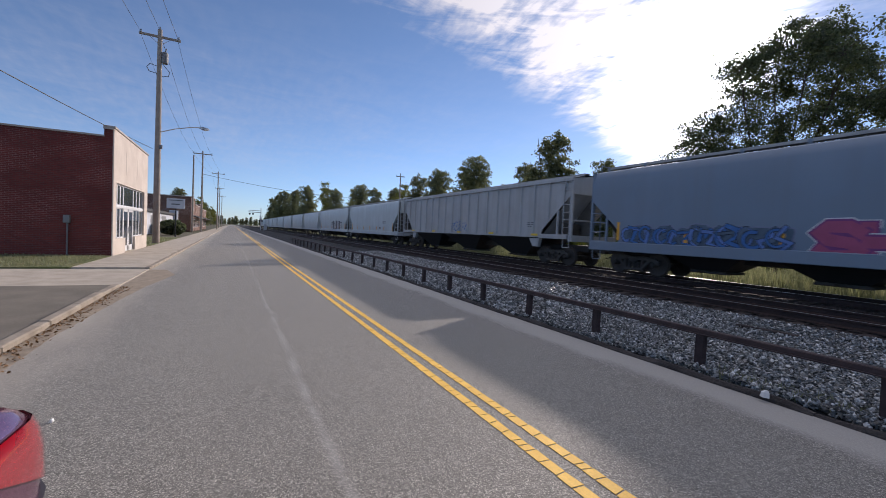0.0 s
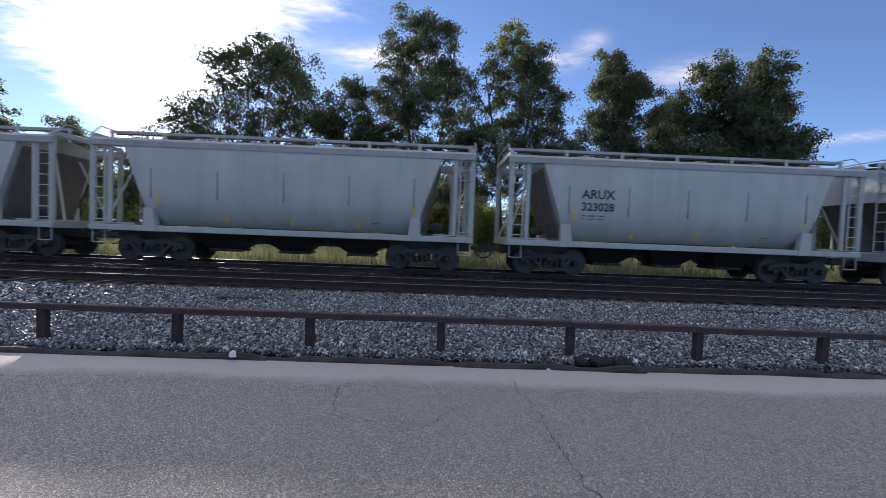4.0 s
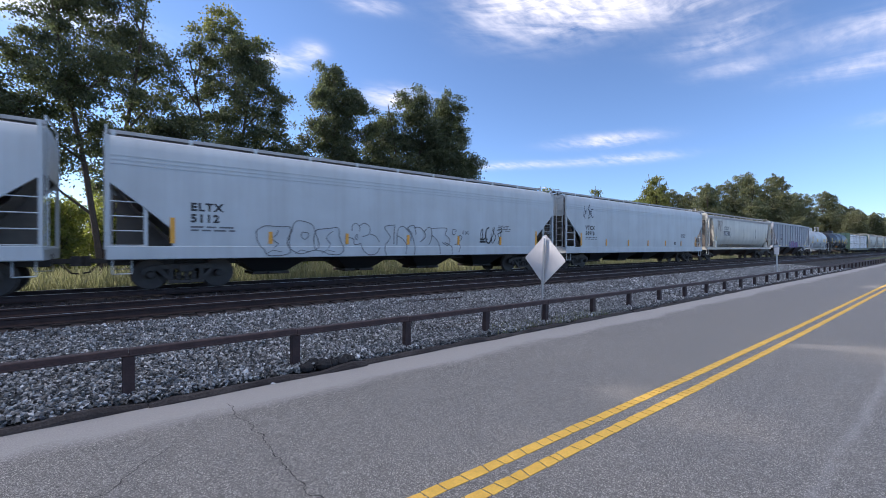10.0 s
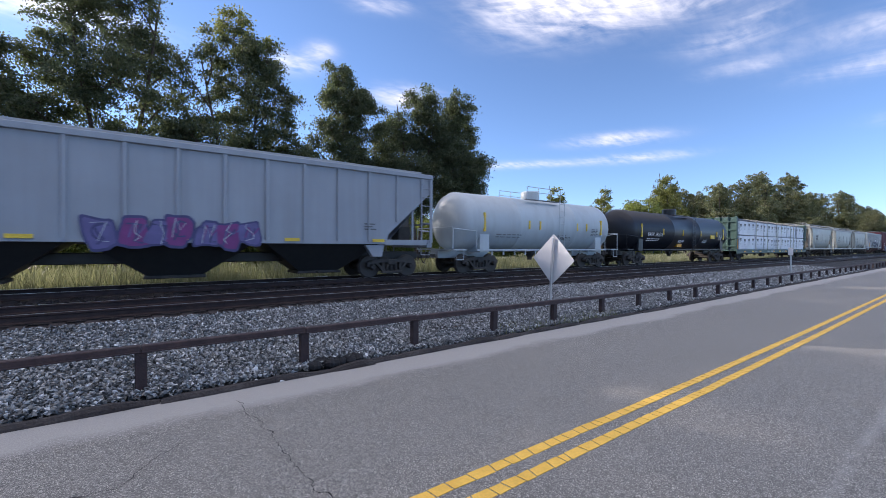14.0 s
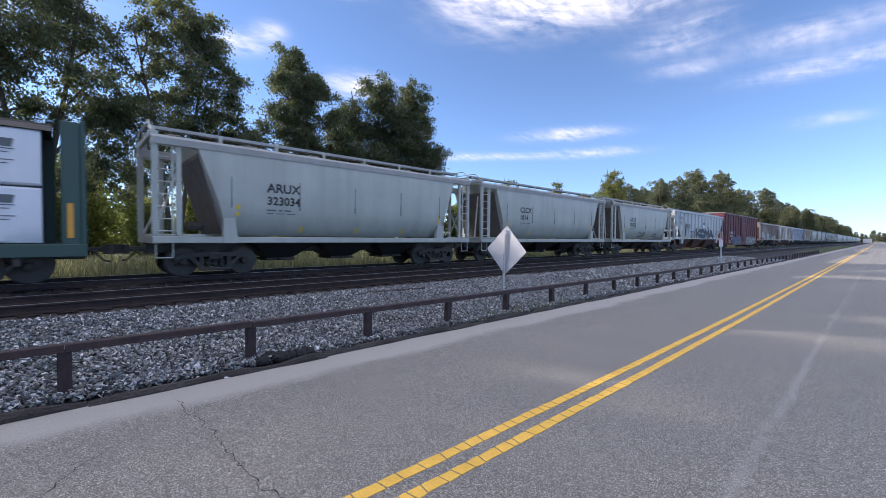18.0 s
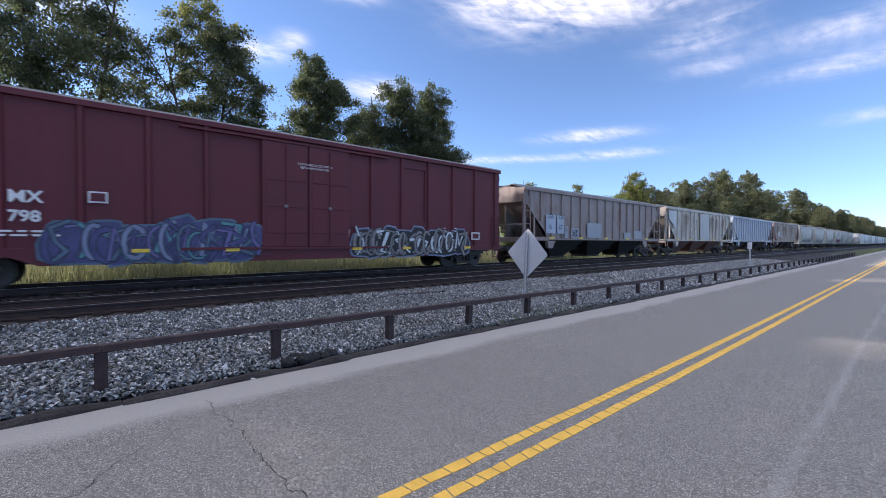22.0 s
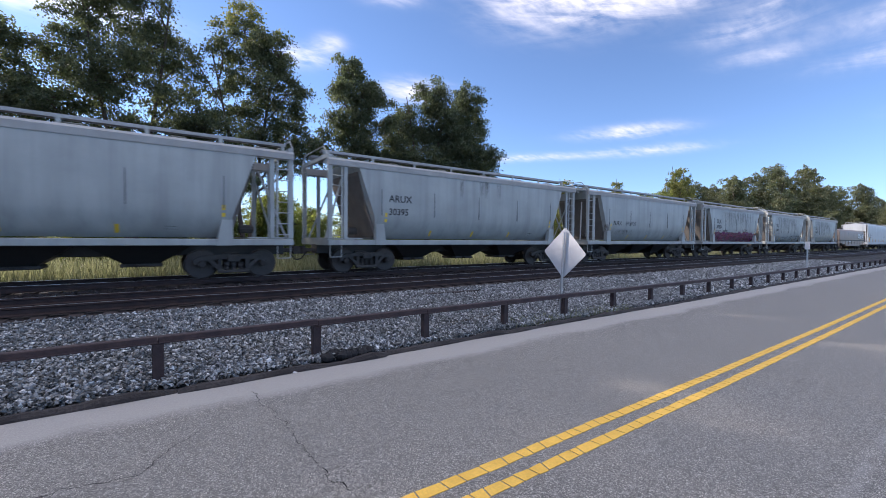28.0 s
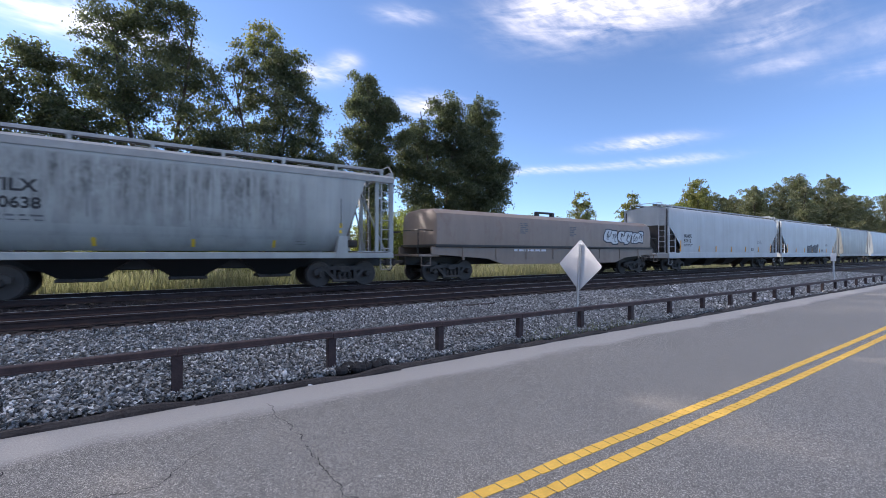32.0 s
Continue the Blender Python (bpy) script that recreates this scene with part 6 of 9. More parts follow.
def piece_blobs(car, x, z, w, h, count, fills, outline, side, seed=1):
    """A filled sprayed piece: rounded letter shapes with a darker outline behind each."""
    r = random.Random(seed)
    step = w / count
    for i in range(count):
        cx, cz = x + step * (i + 0.5 + r.uniform(-0.15, 0.15)), z + h * 0.5 + r.uniform(-0.08, 0.08) * h
        q = r.uniform(0.82, 1.12)
        for k, (m, pr) in enumerate(((outline, 0.008 + 0.0006 * i), (fills[i % len(fills)], 0.014 + 0.0006 * i))):
            g = 1.0 - 0.16 * k
            pts = blob(cx, cz, step * 0.62 * g, h * 0.5 * g * q, side, pr, seed + i, square=True)
            part("spray_fill", patch(pts, side, pr), m, car, fix=False)
        part("spray_stroke", ribbon(scrawl(r, cx, cz - h * 0.32, step * 0.55, h * 0.62, r.randrange(1, 4)), 0.024, side, 0.028), outline, car)
        part("spray_stroke", ribbon(scrawl(r, cx + 0.1 * step, cz - h * 0.2, step * 0.7, h * 0.5, r.choice((0, 2))), 0.02, side, 0.03), r.choice(((outline,) + tuple(fills))), car)
        part("spray_stroke", ribbon(scrawl(r, cx, cz - h * 0.3, step * 0.6, h * 0.7, r.randrange(1, 4)), 0.008, side, 0.032), "spray_silver", car)


def bubble_letters(car, x, z, w, h, count, side, seed, line, ink, fill=None, inner=True):
    """Rounded outlined letters that lean on one another, with a counter or a stroke inside each."""
    r = random.Random(seed)
    step = w / count
    for i in range(count):
        cx, q = x + step * (i + 0.5), r.uniform(0.86, 1.08)
        pts = blob(cx, z + h * 0.5 * q, step * 0.55, h * 0.48 * q, side, 0, seed * 7 + i, 26, square=i % 3 != 1)
        if fill:
            part("spray_fill", patch(pts, side, 0.007 + 0.0005 * i), fill, car, fix=False)
        part("spray_outline", ribbon(pts + pts[:2], line, side, 0.013 + 0.0005 * i), ink, car)
        if inner:
            if r.random() < 0.5:
                hole = blob(cx + 0.06 * step, z + h * 0.58 * q, step * 0.14, h * 0.11, side, 0, seed + i, 12)
                part("spray_stroke", ribbon(hole + hole[:2], line * 0.8, side, 0.02 + 0.0005 * i), ink, car)
            else:
                part("spray_stroke", ribbon(scrawl(r, cx, z + h * 0.25, step * 0.45, h * 0.5, r.choice((1, 2, 3))), line * 0.8, side, 0.02 + 0.0005 * i), ink, car)
            part("spray_stroke", ribbon([(cx - step * 0.3, z + h * 0.05), (cx - step * 0.1, z + h * 0.16), (cx + step * 0.2, z + h * 0.1)], line * 0.7, side, 0.021 + 0.0005 * i), ink, car)


def flat_shape(car, pts, side, proud, material, name="spray_fill"):
    """A filled outline on the wagon's side."""
    tris = geometry.tessellate_polygon([[Vector((a, b, 0)) for a, b in pts]])
    s = Shape().add([(a, -side(b) - proud, b) for a, b in pts], [tuple(t) for t in tris])
    return part(name, s, material, car, fix=False)


def smooth_line(pts, steps=5):
    """A smooth curve through the points."""
    p = [pts[0]] + list(pts) + [pts[-1]]
    out = []
    for k in range(1, len(p) - 2):
        for i in range(steps):
            u = i / steps
            out.append(tuple(0.5 * (2 * b + (c - a) * u + (2 * a - 5 * b + 4 * c - d) * u * u + (3 * b - a - 3 * c + d) * u ** 3) for a, b, c, d in zip(p[k - 1], p[k], p[k + 1], p[k + 2])))
    return out + [pts[-1]]


def rounded(pts):
    """One round of corner cutting."""
    out = []
    for (a, b), (c, d) in zip(pts, pts[1:] + pts[:1]):
        out += [(0.82 * a + 0.18 * c, 0.82 * b + 0.18 * d), (0.18 * a + 0.82 * c, 0.18 * b + 0.82 * d)]
    return out


def wildstyle(car, x, z, w, h, side, seed, ground, fills, ink, line):
    """A dense piece: a torn ground colour, under it a halo, over it interlocking strokes with dark edges."""
    r = random.Random(seed)
    n = int(w / 0.42)
    for i in range(n):
        cx = x + w * (i + 0.5) / n
        q = r.uniform(0.75, 1.0)
        for k, m in enumerate(ground):
            g = 1.12 - 0.12 * k
            flat_shape(car, blob(cx, z + h * 0.5 * q, 0.42 * g, h * 0.5 * q * g, side, 0, seed * 3 + i, 14, True), side, 0.004 + 0.003 * k + 0.0002 * i, m, "spray_halo")
    n = int(w / 0.17)
    for i in range(n):
        cx = x + w * (i + 0.6) / n + r.uniform(-0.15, 0.15)
        pts = scrawl(r, cx, z + h * r.uniform(0.02, 0.15), r.uniform(0.35, 0.62), h * r.uniform(0.6, 0.85), r.choice((0, 0, 1, 2, 3)))
        f = r.uniform(0.03, 0.065)
        part("spray_outline", ribbon(pts, f + line, side, 0.016 + 0.001 * i), ink, car)
        part("spray_stroke", ribbon(pts, f, side, 0.0165 + 0.001 * i), fills[i % len(fills)], car)


def run_off(car, x, z, w, h, side, material, seed):
    """A film of dirt that has run down the side."""
    rows = [[(x + w * (u - 0.5), z - h * v / 7) for u in (0, 0.25, 0.5, 0.75, 1)] for v in range(8)]
    s = Shape().loft([[(a, -side(b) - 0.006 - 0.0002 * (seed % 9), b) for a, b in q] for q in rows], False, False)
    part("spill_patch", s, material, car)


def interp(pts):
    zs, ys = zip(*pts)
    return lambda z: float(np.interp(z, zs, ys))


# ---- running gear, shared by all wagons
def running_gear():
    g = {}
    s = Shape().turn([(-0.07, 0.3), (-0.065, 0.44), (-0.045, 0.457), (0.05, 0.457), (0.055, 0.485), (0.075, 0.485), (0.08, 0.42), (0.03, 0.36), (0.02, 0.18), (0.07, 0.14), (0.07, 0.05)], (0, 0, 0), "y", 24)
    g["wheel"] = s.mesh("wheel", True)
    g["axle"] = Shape().turn([(-1.02, 0.05), (-1.0, 0.075), (-0.8, 0.08), (0.8, 0.08), (1.0, 0.075), (1.02, 0.05)], (0, 0, 0), "y", 10).mesh("axle")
    s = Shape().turn([(-0.14, 0.06), (-0.13, 0.1), (-0.02, 0.115), (0.1, 0.115)], (0, 0, 0), "y", 12)
    for k in range(3):
        a = 2 * math.pi * k / 3
        s.turn([(-0.155, 0.012), (-0.13, 0.016)], (0.055 * math.cos(a), 0, 0.055 * math.sin(a)), "y", 6)
    g["bearing"] = s.mesh("bearing_cap")
    # cast side frame with its two windows
    s = Shape()
    top = [(-1.13, 0.46), (-1.13, 0.62), (-0.86, 0.72), (-0.45, 0.76), (0.45, 0.76), (0.86, 0.72), (1.13, 0.62), (1.13, 0.46), (1.0, 0.46), (0.98, 0.56), (0.78, 0.58), (0.5, 0.62), (-0.5, 0.62), (-0.78, 0.58), (-0.98, 0.56), (-1.0, 0.46)]
    n = len(top)
    s.prism(top, "y", -0.09, 0.07)
    for e in (-1, 1):
        s.prism([(e * 0.78, 0.6), (e * 0.62, 0.6), (e * 0.26, 0.24), (e * 0.42, 0.24)], "y", -0.08, 0.06)
        s.prism([(e * 0.46, 0.64), (e * 0.34, 0.64), (e * 0.34, 0.24), (e * 0.46, 0.24)], "y", -0.08, 0.06)
    s.box(-0.46, -0.1, 0.17, 0.46, 0.08, 0.27, 0.02)
    g["side_frame"] = s.mesh("side_frame")
    s = Shape()
    for x in (-0.2, 0, 0.2):
        s.turn([(0.021 * k, 0.085 if k % 2 else 0.066) for k in range(13)], (x, 0, 0.27), "z", 10)
    g["spring"] = s.mesh("spring_nest")
    g["bolster"] = Shape().box(-0.2, -1.12, 0.52, 0.2, 1.12, 0.74, 0.03).box(-0.25, -0.4, 0.72, 0.25, 0.4, 0.82, 0.02).mesh("bolster")
    s = Shape()
    for e in (-1, 1):
        s.box(e * 0.4, -0.85, 0.3, e * 0.34, 0.85, 0.42)
        s.box(e * 0.46, -0.86, 0.26, e * 0.4, -0.62, 0.52).box(e * 0.46, 0.62, 0.26, e * 0.4, 0.86, 0.52)
    g["brake_beam"] = s.mesh("brake_beam")
    s = Shape().box(0, -0.09, -0.07, 0.55, 0.09, 0.07, 0.02)
    s.prism([(0.5, -0.16), (0.72, -0.15), (0.82, -0.02), (0.7, 0.05), (0.6, 0.16), (0.5, 0.14)], "z", -0.14, 0.14)
    g["coupler"] = s.mesh("coupler")
    hose = Shape()
    pts = [Vector((0.25, -0.3, 0.02)), Vector((0.38, -0.3, -0.12)), Vector((0.52, -0.24, -0.28)), Vector((0.66, -0.14, -0.3))]
    g["hose"] = hose.path(pts, 0.025, 6).mesh("air_hose")
    for k, m in (("wheel", "wheel_steel"), ("axle", "truck_iron"), ("bearing", "truck_iron"), ("side_frame", "truck_iron"), ("spring", "truck_iron"), ("bolster", "truck_iron"), ("brake_beam", "truck_iron"), ("coupler", "truck_iron"), ("hose", "black_steel")):
        g[k].materials.append(MATS[m])
    return g


GEAR = running_gear()


def add_truck(car, x):
    t = part("bolster", GEAR["bolster"], "truck_iron", car, "heavy cast iron truck bolster")
    t.matrix_basis = pose(x, 0, 0)
    for e in (-1, 1):
        o = part("side_frame", GEAR["side_frame"], "truck_iron", t)
        o.matrix_basis = pose(0, e * 1.0, 0, 0, 0, 0 if e < 0 else 180)
        o = part("spring_nest", GEAR["spring"], "truck_iron", t)
        o.matrix_basis = pose(0, e * 1.0, 0)
    part("brake_beam", GEAR["brake_beam"], "truck_iron", t)
    for wx in (-0.89, 0.89):
        o = part("axle", GEAR["axle"], "truck_iron", t)
        o.matrix_basis = pose(wx, 0, 0.457)
        for e in (-1, 1):
            o = part("wheel", GEAR["wheel"], "wheel_steel", t)
            o.matrix_basis = pose(wx, e * 0.76, 0.457, 0, 0, 0 if e < 0 else 180)
        o = part("bearing_cap", GEAR["bearing"], "truck_iron", t)
        o.matrix_basis = pose(wx, -1.03, 0.457)


def add_couplers(car, half):
    for e in (-1, 1):
        o = part("coupler", GEAR["coupler"], "truck_iron", car)
        o.matrix_basis = pose(e * (half - 0.12), 0, 0.86, 0, 0, 0 if e > 0 else 180)
        o = part("air_hose", GEAR["hose"], "black_steel", car)
        o.matrix_basis = pose(e * (half - 0.1), 0, 0.8, 0, 0, 0 if e > 0 else 180)


def ladder(car, x, y, z0, z1, w, material, along="x", step=0.36):
    s = Shape()
    r = 0.017
    if along == "x":
        for a in (x - w / 2, x + w / 2):
            s.box(a - 0.025, y - 0.012, z0, a + 0.025, y + 0.012, z1)
        z = z0 + 0.12
        while z < z1:
            s.tube((x - w / 2, y, z), (x + w / 2, y, z), r, 5)
            z += step
    else:
        for a in (y - w / 2, y + w / 2):
            s.box(x - 0.012, a - 0.025, z0, x + 0.012, a + 0.025, z1)
        z = z0 + 0.12
        while z < z1:
            s.tube((x, y - w / 2, z), (x, y + w / 2, z), r, 5)
            z += step
    return part("ladder", s, material, car)


def stirrup(car, x, z, material, w=0.42):
    for y in (-1.52, 1.52):
        s = Shape().path([(x - w / 2, y, z), (x - w / 2, y, z - 0.42), (x + w / 2, y, z - 0.42), (x + w / 2, y, z)], 0.018, 5)
        part("stirrup_step", s, material, car)


HATCH = {}


def running_board(car, half, z, material, hatch=True, tall=0.1, posts=True):
    """Roof walk: two long gratings on brackets, with the hatch row between them."""
    for e in (-1, 1):
        s = Shape().box(-half, e * 0.62 - 0.13, z + tall, half, e * 0.62 + 0.13, z + tall + 0.035)
        s.box(-half, e * 0.49 - 0.012, z + tall - 0.05, half, e * 0.49 + 0.012, z + tall + 0.04)
        w = part("running_board", s, "hatch_grey", car)
        part("edge_angle", Shape().box(-half, e * 0.765 - 0.012, z + tall - 0.055, half, e * 0.765 + 0.012, z + tall + 0.045), "walk_edge", w)
    if hatch:
        n = max(3, int(half * 0.5))
        if material not in HATCH:
            HATCH[material] = Shape().box(-0.5, -0.36, -0.05, 0.5, 0.36, 0.12, 0.04).tube((-0.2, -0.4, 0.13), (0.2, -0.4, 0.13), 0.02, 5).mesh("roof_hatch")
        for k in range(n * 2):
            o = part("roof_hatch", HATCH[material], material, car)
            o.matrix_basis = pose(-half + 0.7 + k * (2 * half - 1.4) / (n * 2 - 1), 0, z)
    if posts:
        n = int(half * 2 / 1.8)
        for k in range(n + 1):
            x = -half + 0.1 + k * (2 * half - 0.2) / n
            for e in (-1, 1):
                part("roof_bracket", Shape().box(x - 0.055, e * 0.78 - 0.012, z - 0.25, x + 0.055, e * 0.78 + 0.012, z + tall + 0.03), material, car)


def bay(car, x, top, bottom, w_top, w_bot, z1, z0, material="black_steel"):
    """One discharge hopper under the car with its gate."""
    s = Shape()
    s.loft([[(x - w_top, -top, z1), (x + w_top, -top, z1), (x + w_top, top, z1), (x - w_top, top, z1)],
            [(x - w_bot, -bottom, z0), (x + w_bot, -bottom, z0), (x + w_bot, bottom, z0), (x - w_bot, bottom, z0)]])
    o = part("discharge_hopper", s, material, car)
    g = Shape().box(x - w_bot - 0.08, -bottom - 0.05, z0 - 0.1, x + w_bot + 0.08, bottom + 0.05, z0, 0.02)
    g.tube((x - 0.1, -bottom - 0.3, z0 - 0.04), (x - 0.1, bottom + 0.3, z0 - 0.04), 0.04, 6)
    part("outlet_gate", g, "truck_iron", o)


def body_profile(kind):
    if kind == "small":       # rounded lower edge, straight side, tucked in at the eaves
        return [(1.3, 1.1), (1.45, 1.26), (1.6, 1.37), (1.75, 1.45), (1.92, 1.52), (2.1, 1.57), (2.5, 1.61), (3.9, 1.61), (4.05, 1.58), (4.14, 1.48)]
    if kind == "long":
        return [(1.05, 1.56), (1.3, 1.58), (1.9, 1.61), (3.4, 1.61), (4.0, 1.59), (4.2, 1.52), (4.3, 1.42)]
    return [(1.1, 1.55), (4.25, 1.55)]


def small_hopper(mat, label, half=6.75, numbers=None, mark=None, ink="ink_black", group="train of freight wagons", lx=2.55):
    """Short covered hopper wagon: sloped end sheets behind open end frames, side sill, three bays."""
    car = thing("covered_hopper_wagon", label, "hopper wagon", group)
    prof = body_profile("small")
    side = interp(prof)
    # side sheets run as a long trapezoid, wide at the eaves
    x_top, x_bot = half - 1.18, half - 1.9
    def end_at(z):
        return float(np.interp(z, [1.3, 2.0, 3.9, 4.14], [x_bot, x_bot + 0.05, x_top, x_top + 0.02]))
    prof2 = [(1.3, 1.1), (1.45, 1.26), (1.6, 1.37), (1.75, 1.45), (1.92, 1.52), (2.1, 1.57), (2.5, 1.61), (3.0, 1.612), (3.9, 1.61), (4.05, 1.58), (4.14, 1.48)]
    outline = [(-w, z) for z, w in prof2] + [(-0.9, 4.3), (0, 4.36), (0.9, 4.3)] + [(w, z) for z, w in reversed(prof2)]
    left = [(-end_at(z), y, z) for y, z in outline]
    right = [(end_at(z), y, z) for y, z in outline]
    body = part("tank_body", Shape().loft([left, right]), mat, car, smooth=True)
    # weld ribs on the side sheet
    for k in range(5):
        x = -half + 2.1 + k * (2 * half - 4.2) / 4
        part("side_rib", Shape().box(x - 0.012, -1.622, 2.2, x + 0.012, -1.6, 3.2), "ink_grey", body)
    for e in (-1, 1):
        part("eave_rail", Shape().prism([(e * 1.63, 3.93), (e * 1.64, 4.12), (e * 1.56, 4.2), (e * 1.42, 4.22), (e * 1.42, 3.95)], "x", -half, half), "eave_dust", car)
    for e in (-1, 1):
        part("side_sill", Shape().box(-half, e * 1.6, 1.06, half, e * 1.44, 1.26, 0.015), mat, car)
    part("centre_sill", Shape().box(-half, -0.33, 0.72, half, 0.33, 1.1, 0.02), "black_steel", car)
    for e in (-1, 1):
        # slope sheet behind the end frame, its dirt and shade in the colour
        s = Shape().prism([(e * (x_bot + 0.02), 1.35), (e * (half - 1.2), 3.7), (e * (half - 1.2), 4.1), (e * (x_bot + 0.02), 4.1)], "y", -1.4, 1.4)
        part("slope_sheet", s, "slope_grime_shade", car)
        fr = Shape()
        for y in (-1.5, 1.5):
            fr.box(e * half, y - 0.06, 1.3, e * (half - 0.17), y + 0.06, 4.3, 0.01)
        fr.box(e * half, -1.5, 4.2, e * (half - 0.1), 1.5, 4.36, 0.01)
        fr.box(e * half, -1.5, 1.05, e * (half - 0.2), 1.5, 1.32, 0.01)
        end = part("end_frame", fr, mat, car)
        for y in (-1.5, 1.5):
            part("gusset_plate", Shape().prism([(e * half, 3.9), (e * (half - 1.25), 3.9), (e * (half - 1.25), 4.18), (e * half, 4.18)], "y", y - 0.02, y + 0.02), mat, end)
            part("stanchion", Shape().box(e * (half - 0.6), y - 0.04, 1.3, e * (half - 0.74), y + 0.04, 3.95), mat, end)
            part("sill_gusset", Shape().prism([(e * (x_bot - 0.4), 1.06), (e * (x_bot + 0.06), 1.06), (e * (x_bot + 0.04), 1.86), (e * (x_bot - 0.28), 1.86)], "y", y - 0.09 * (1 if y > 0 else -1), y + 0.13 * (1 if y > 0 else -1)), mat, car)
        ladder(car, e * (half - 0.3), -1.56, 1.3, 4.2, 0.42, mat)
        ladder(car, e * (half + 0.02), 1.1, 1.3, 4.2, 0.42, mat, "y")
        part("end_platform", Shape().box(e * (half - 0.1), -1.4, 1.28, e * (half - 1.4), 1.4, 1.33), mat, car)
        part("end_brace", Shape().tube((e * (half - 0.1), -1.0, 1.3), (e * (half - 0.9), -0.5, 3.6), 0.04, 6), mat, car)
        part("end_brace", Shape().tube((e * (half - 0.1), 1.0, 1.3), (e * (half - 0.9), 0.5, 3.6), 0.04, 6), mat, car)
        part("brake_cylinder", Shape().turn([(-0.25, 0.05), (-0.22, 0.15), (0.2, 0.15), (0.25, 0.05)], (e * (half - 1.3), -0.5, 1.6), "x", 10), "truck_iron", car)
        stirrup(car, e * (half - 0.3), 1.05, mat)
        part("hand_rail", Shape().path([(e * half, -1.5, 4.3), (e * half, -1.1, 4.66), (e * half, 1.1, 4.66), (e * half, 1.5, 4.3)], 0.022, 5), mat, car)
    running_board(car, half - 0.05, 4.34, mat, True, 0.22)
    for k in range(3):
        bay(car, (k - 1) * (half - 3.1) * 0.72, 1.2, 0.5, (half - 3.1) * 0.34, 0.45, 1.08, 0.5)
    add_truck(car, -half + 1.75)
    add_truck(car, half - 1.75)
    add_couplers(car, half)
    if mark:
        lettering(car, mark, -half + lx, 2.78, 0.3, ink, side, 0.011)
        lettering(car, numbers, -half + lx, 2.36, 0.27, ink, side, 0.011)
        bars(car, -half + lx, 2.15, 2, 1.0, side)
    bars(car, half - 3.6, 1.62, 2, 0.35, side, "ink_black", 0.07, 0.08)
    for x, z, hh in ((2.3, 1.95, 0.36), (4.5, 1.42, 0.24), (6.8, 1.42, 0.24), (9.1, 1.42, 0.24), (2 * half - 2.1, 1.95, 0.36)):
        part("reflector_strip", Shape().add([(-half + x + a, -side(z + b) - 0.012, z + b) for a, b in ((-0.05, 0), (0.05, 0), (0.05, hh), (-0.05, hh))], [(0, 1, 2, 3)]), "yellow_reflector", car, fix=False)
    return car, side, half


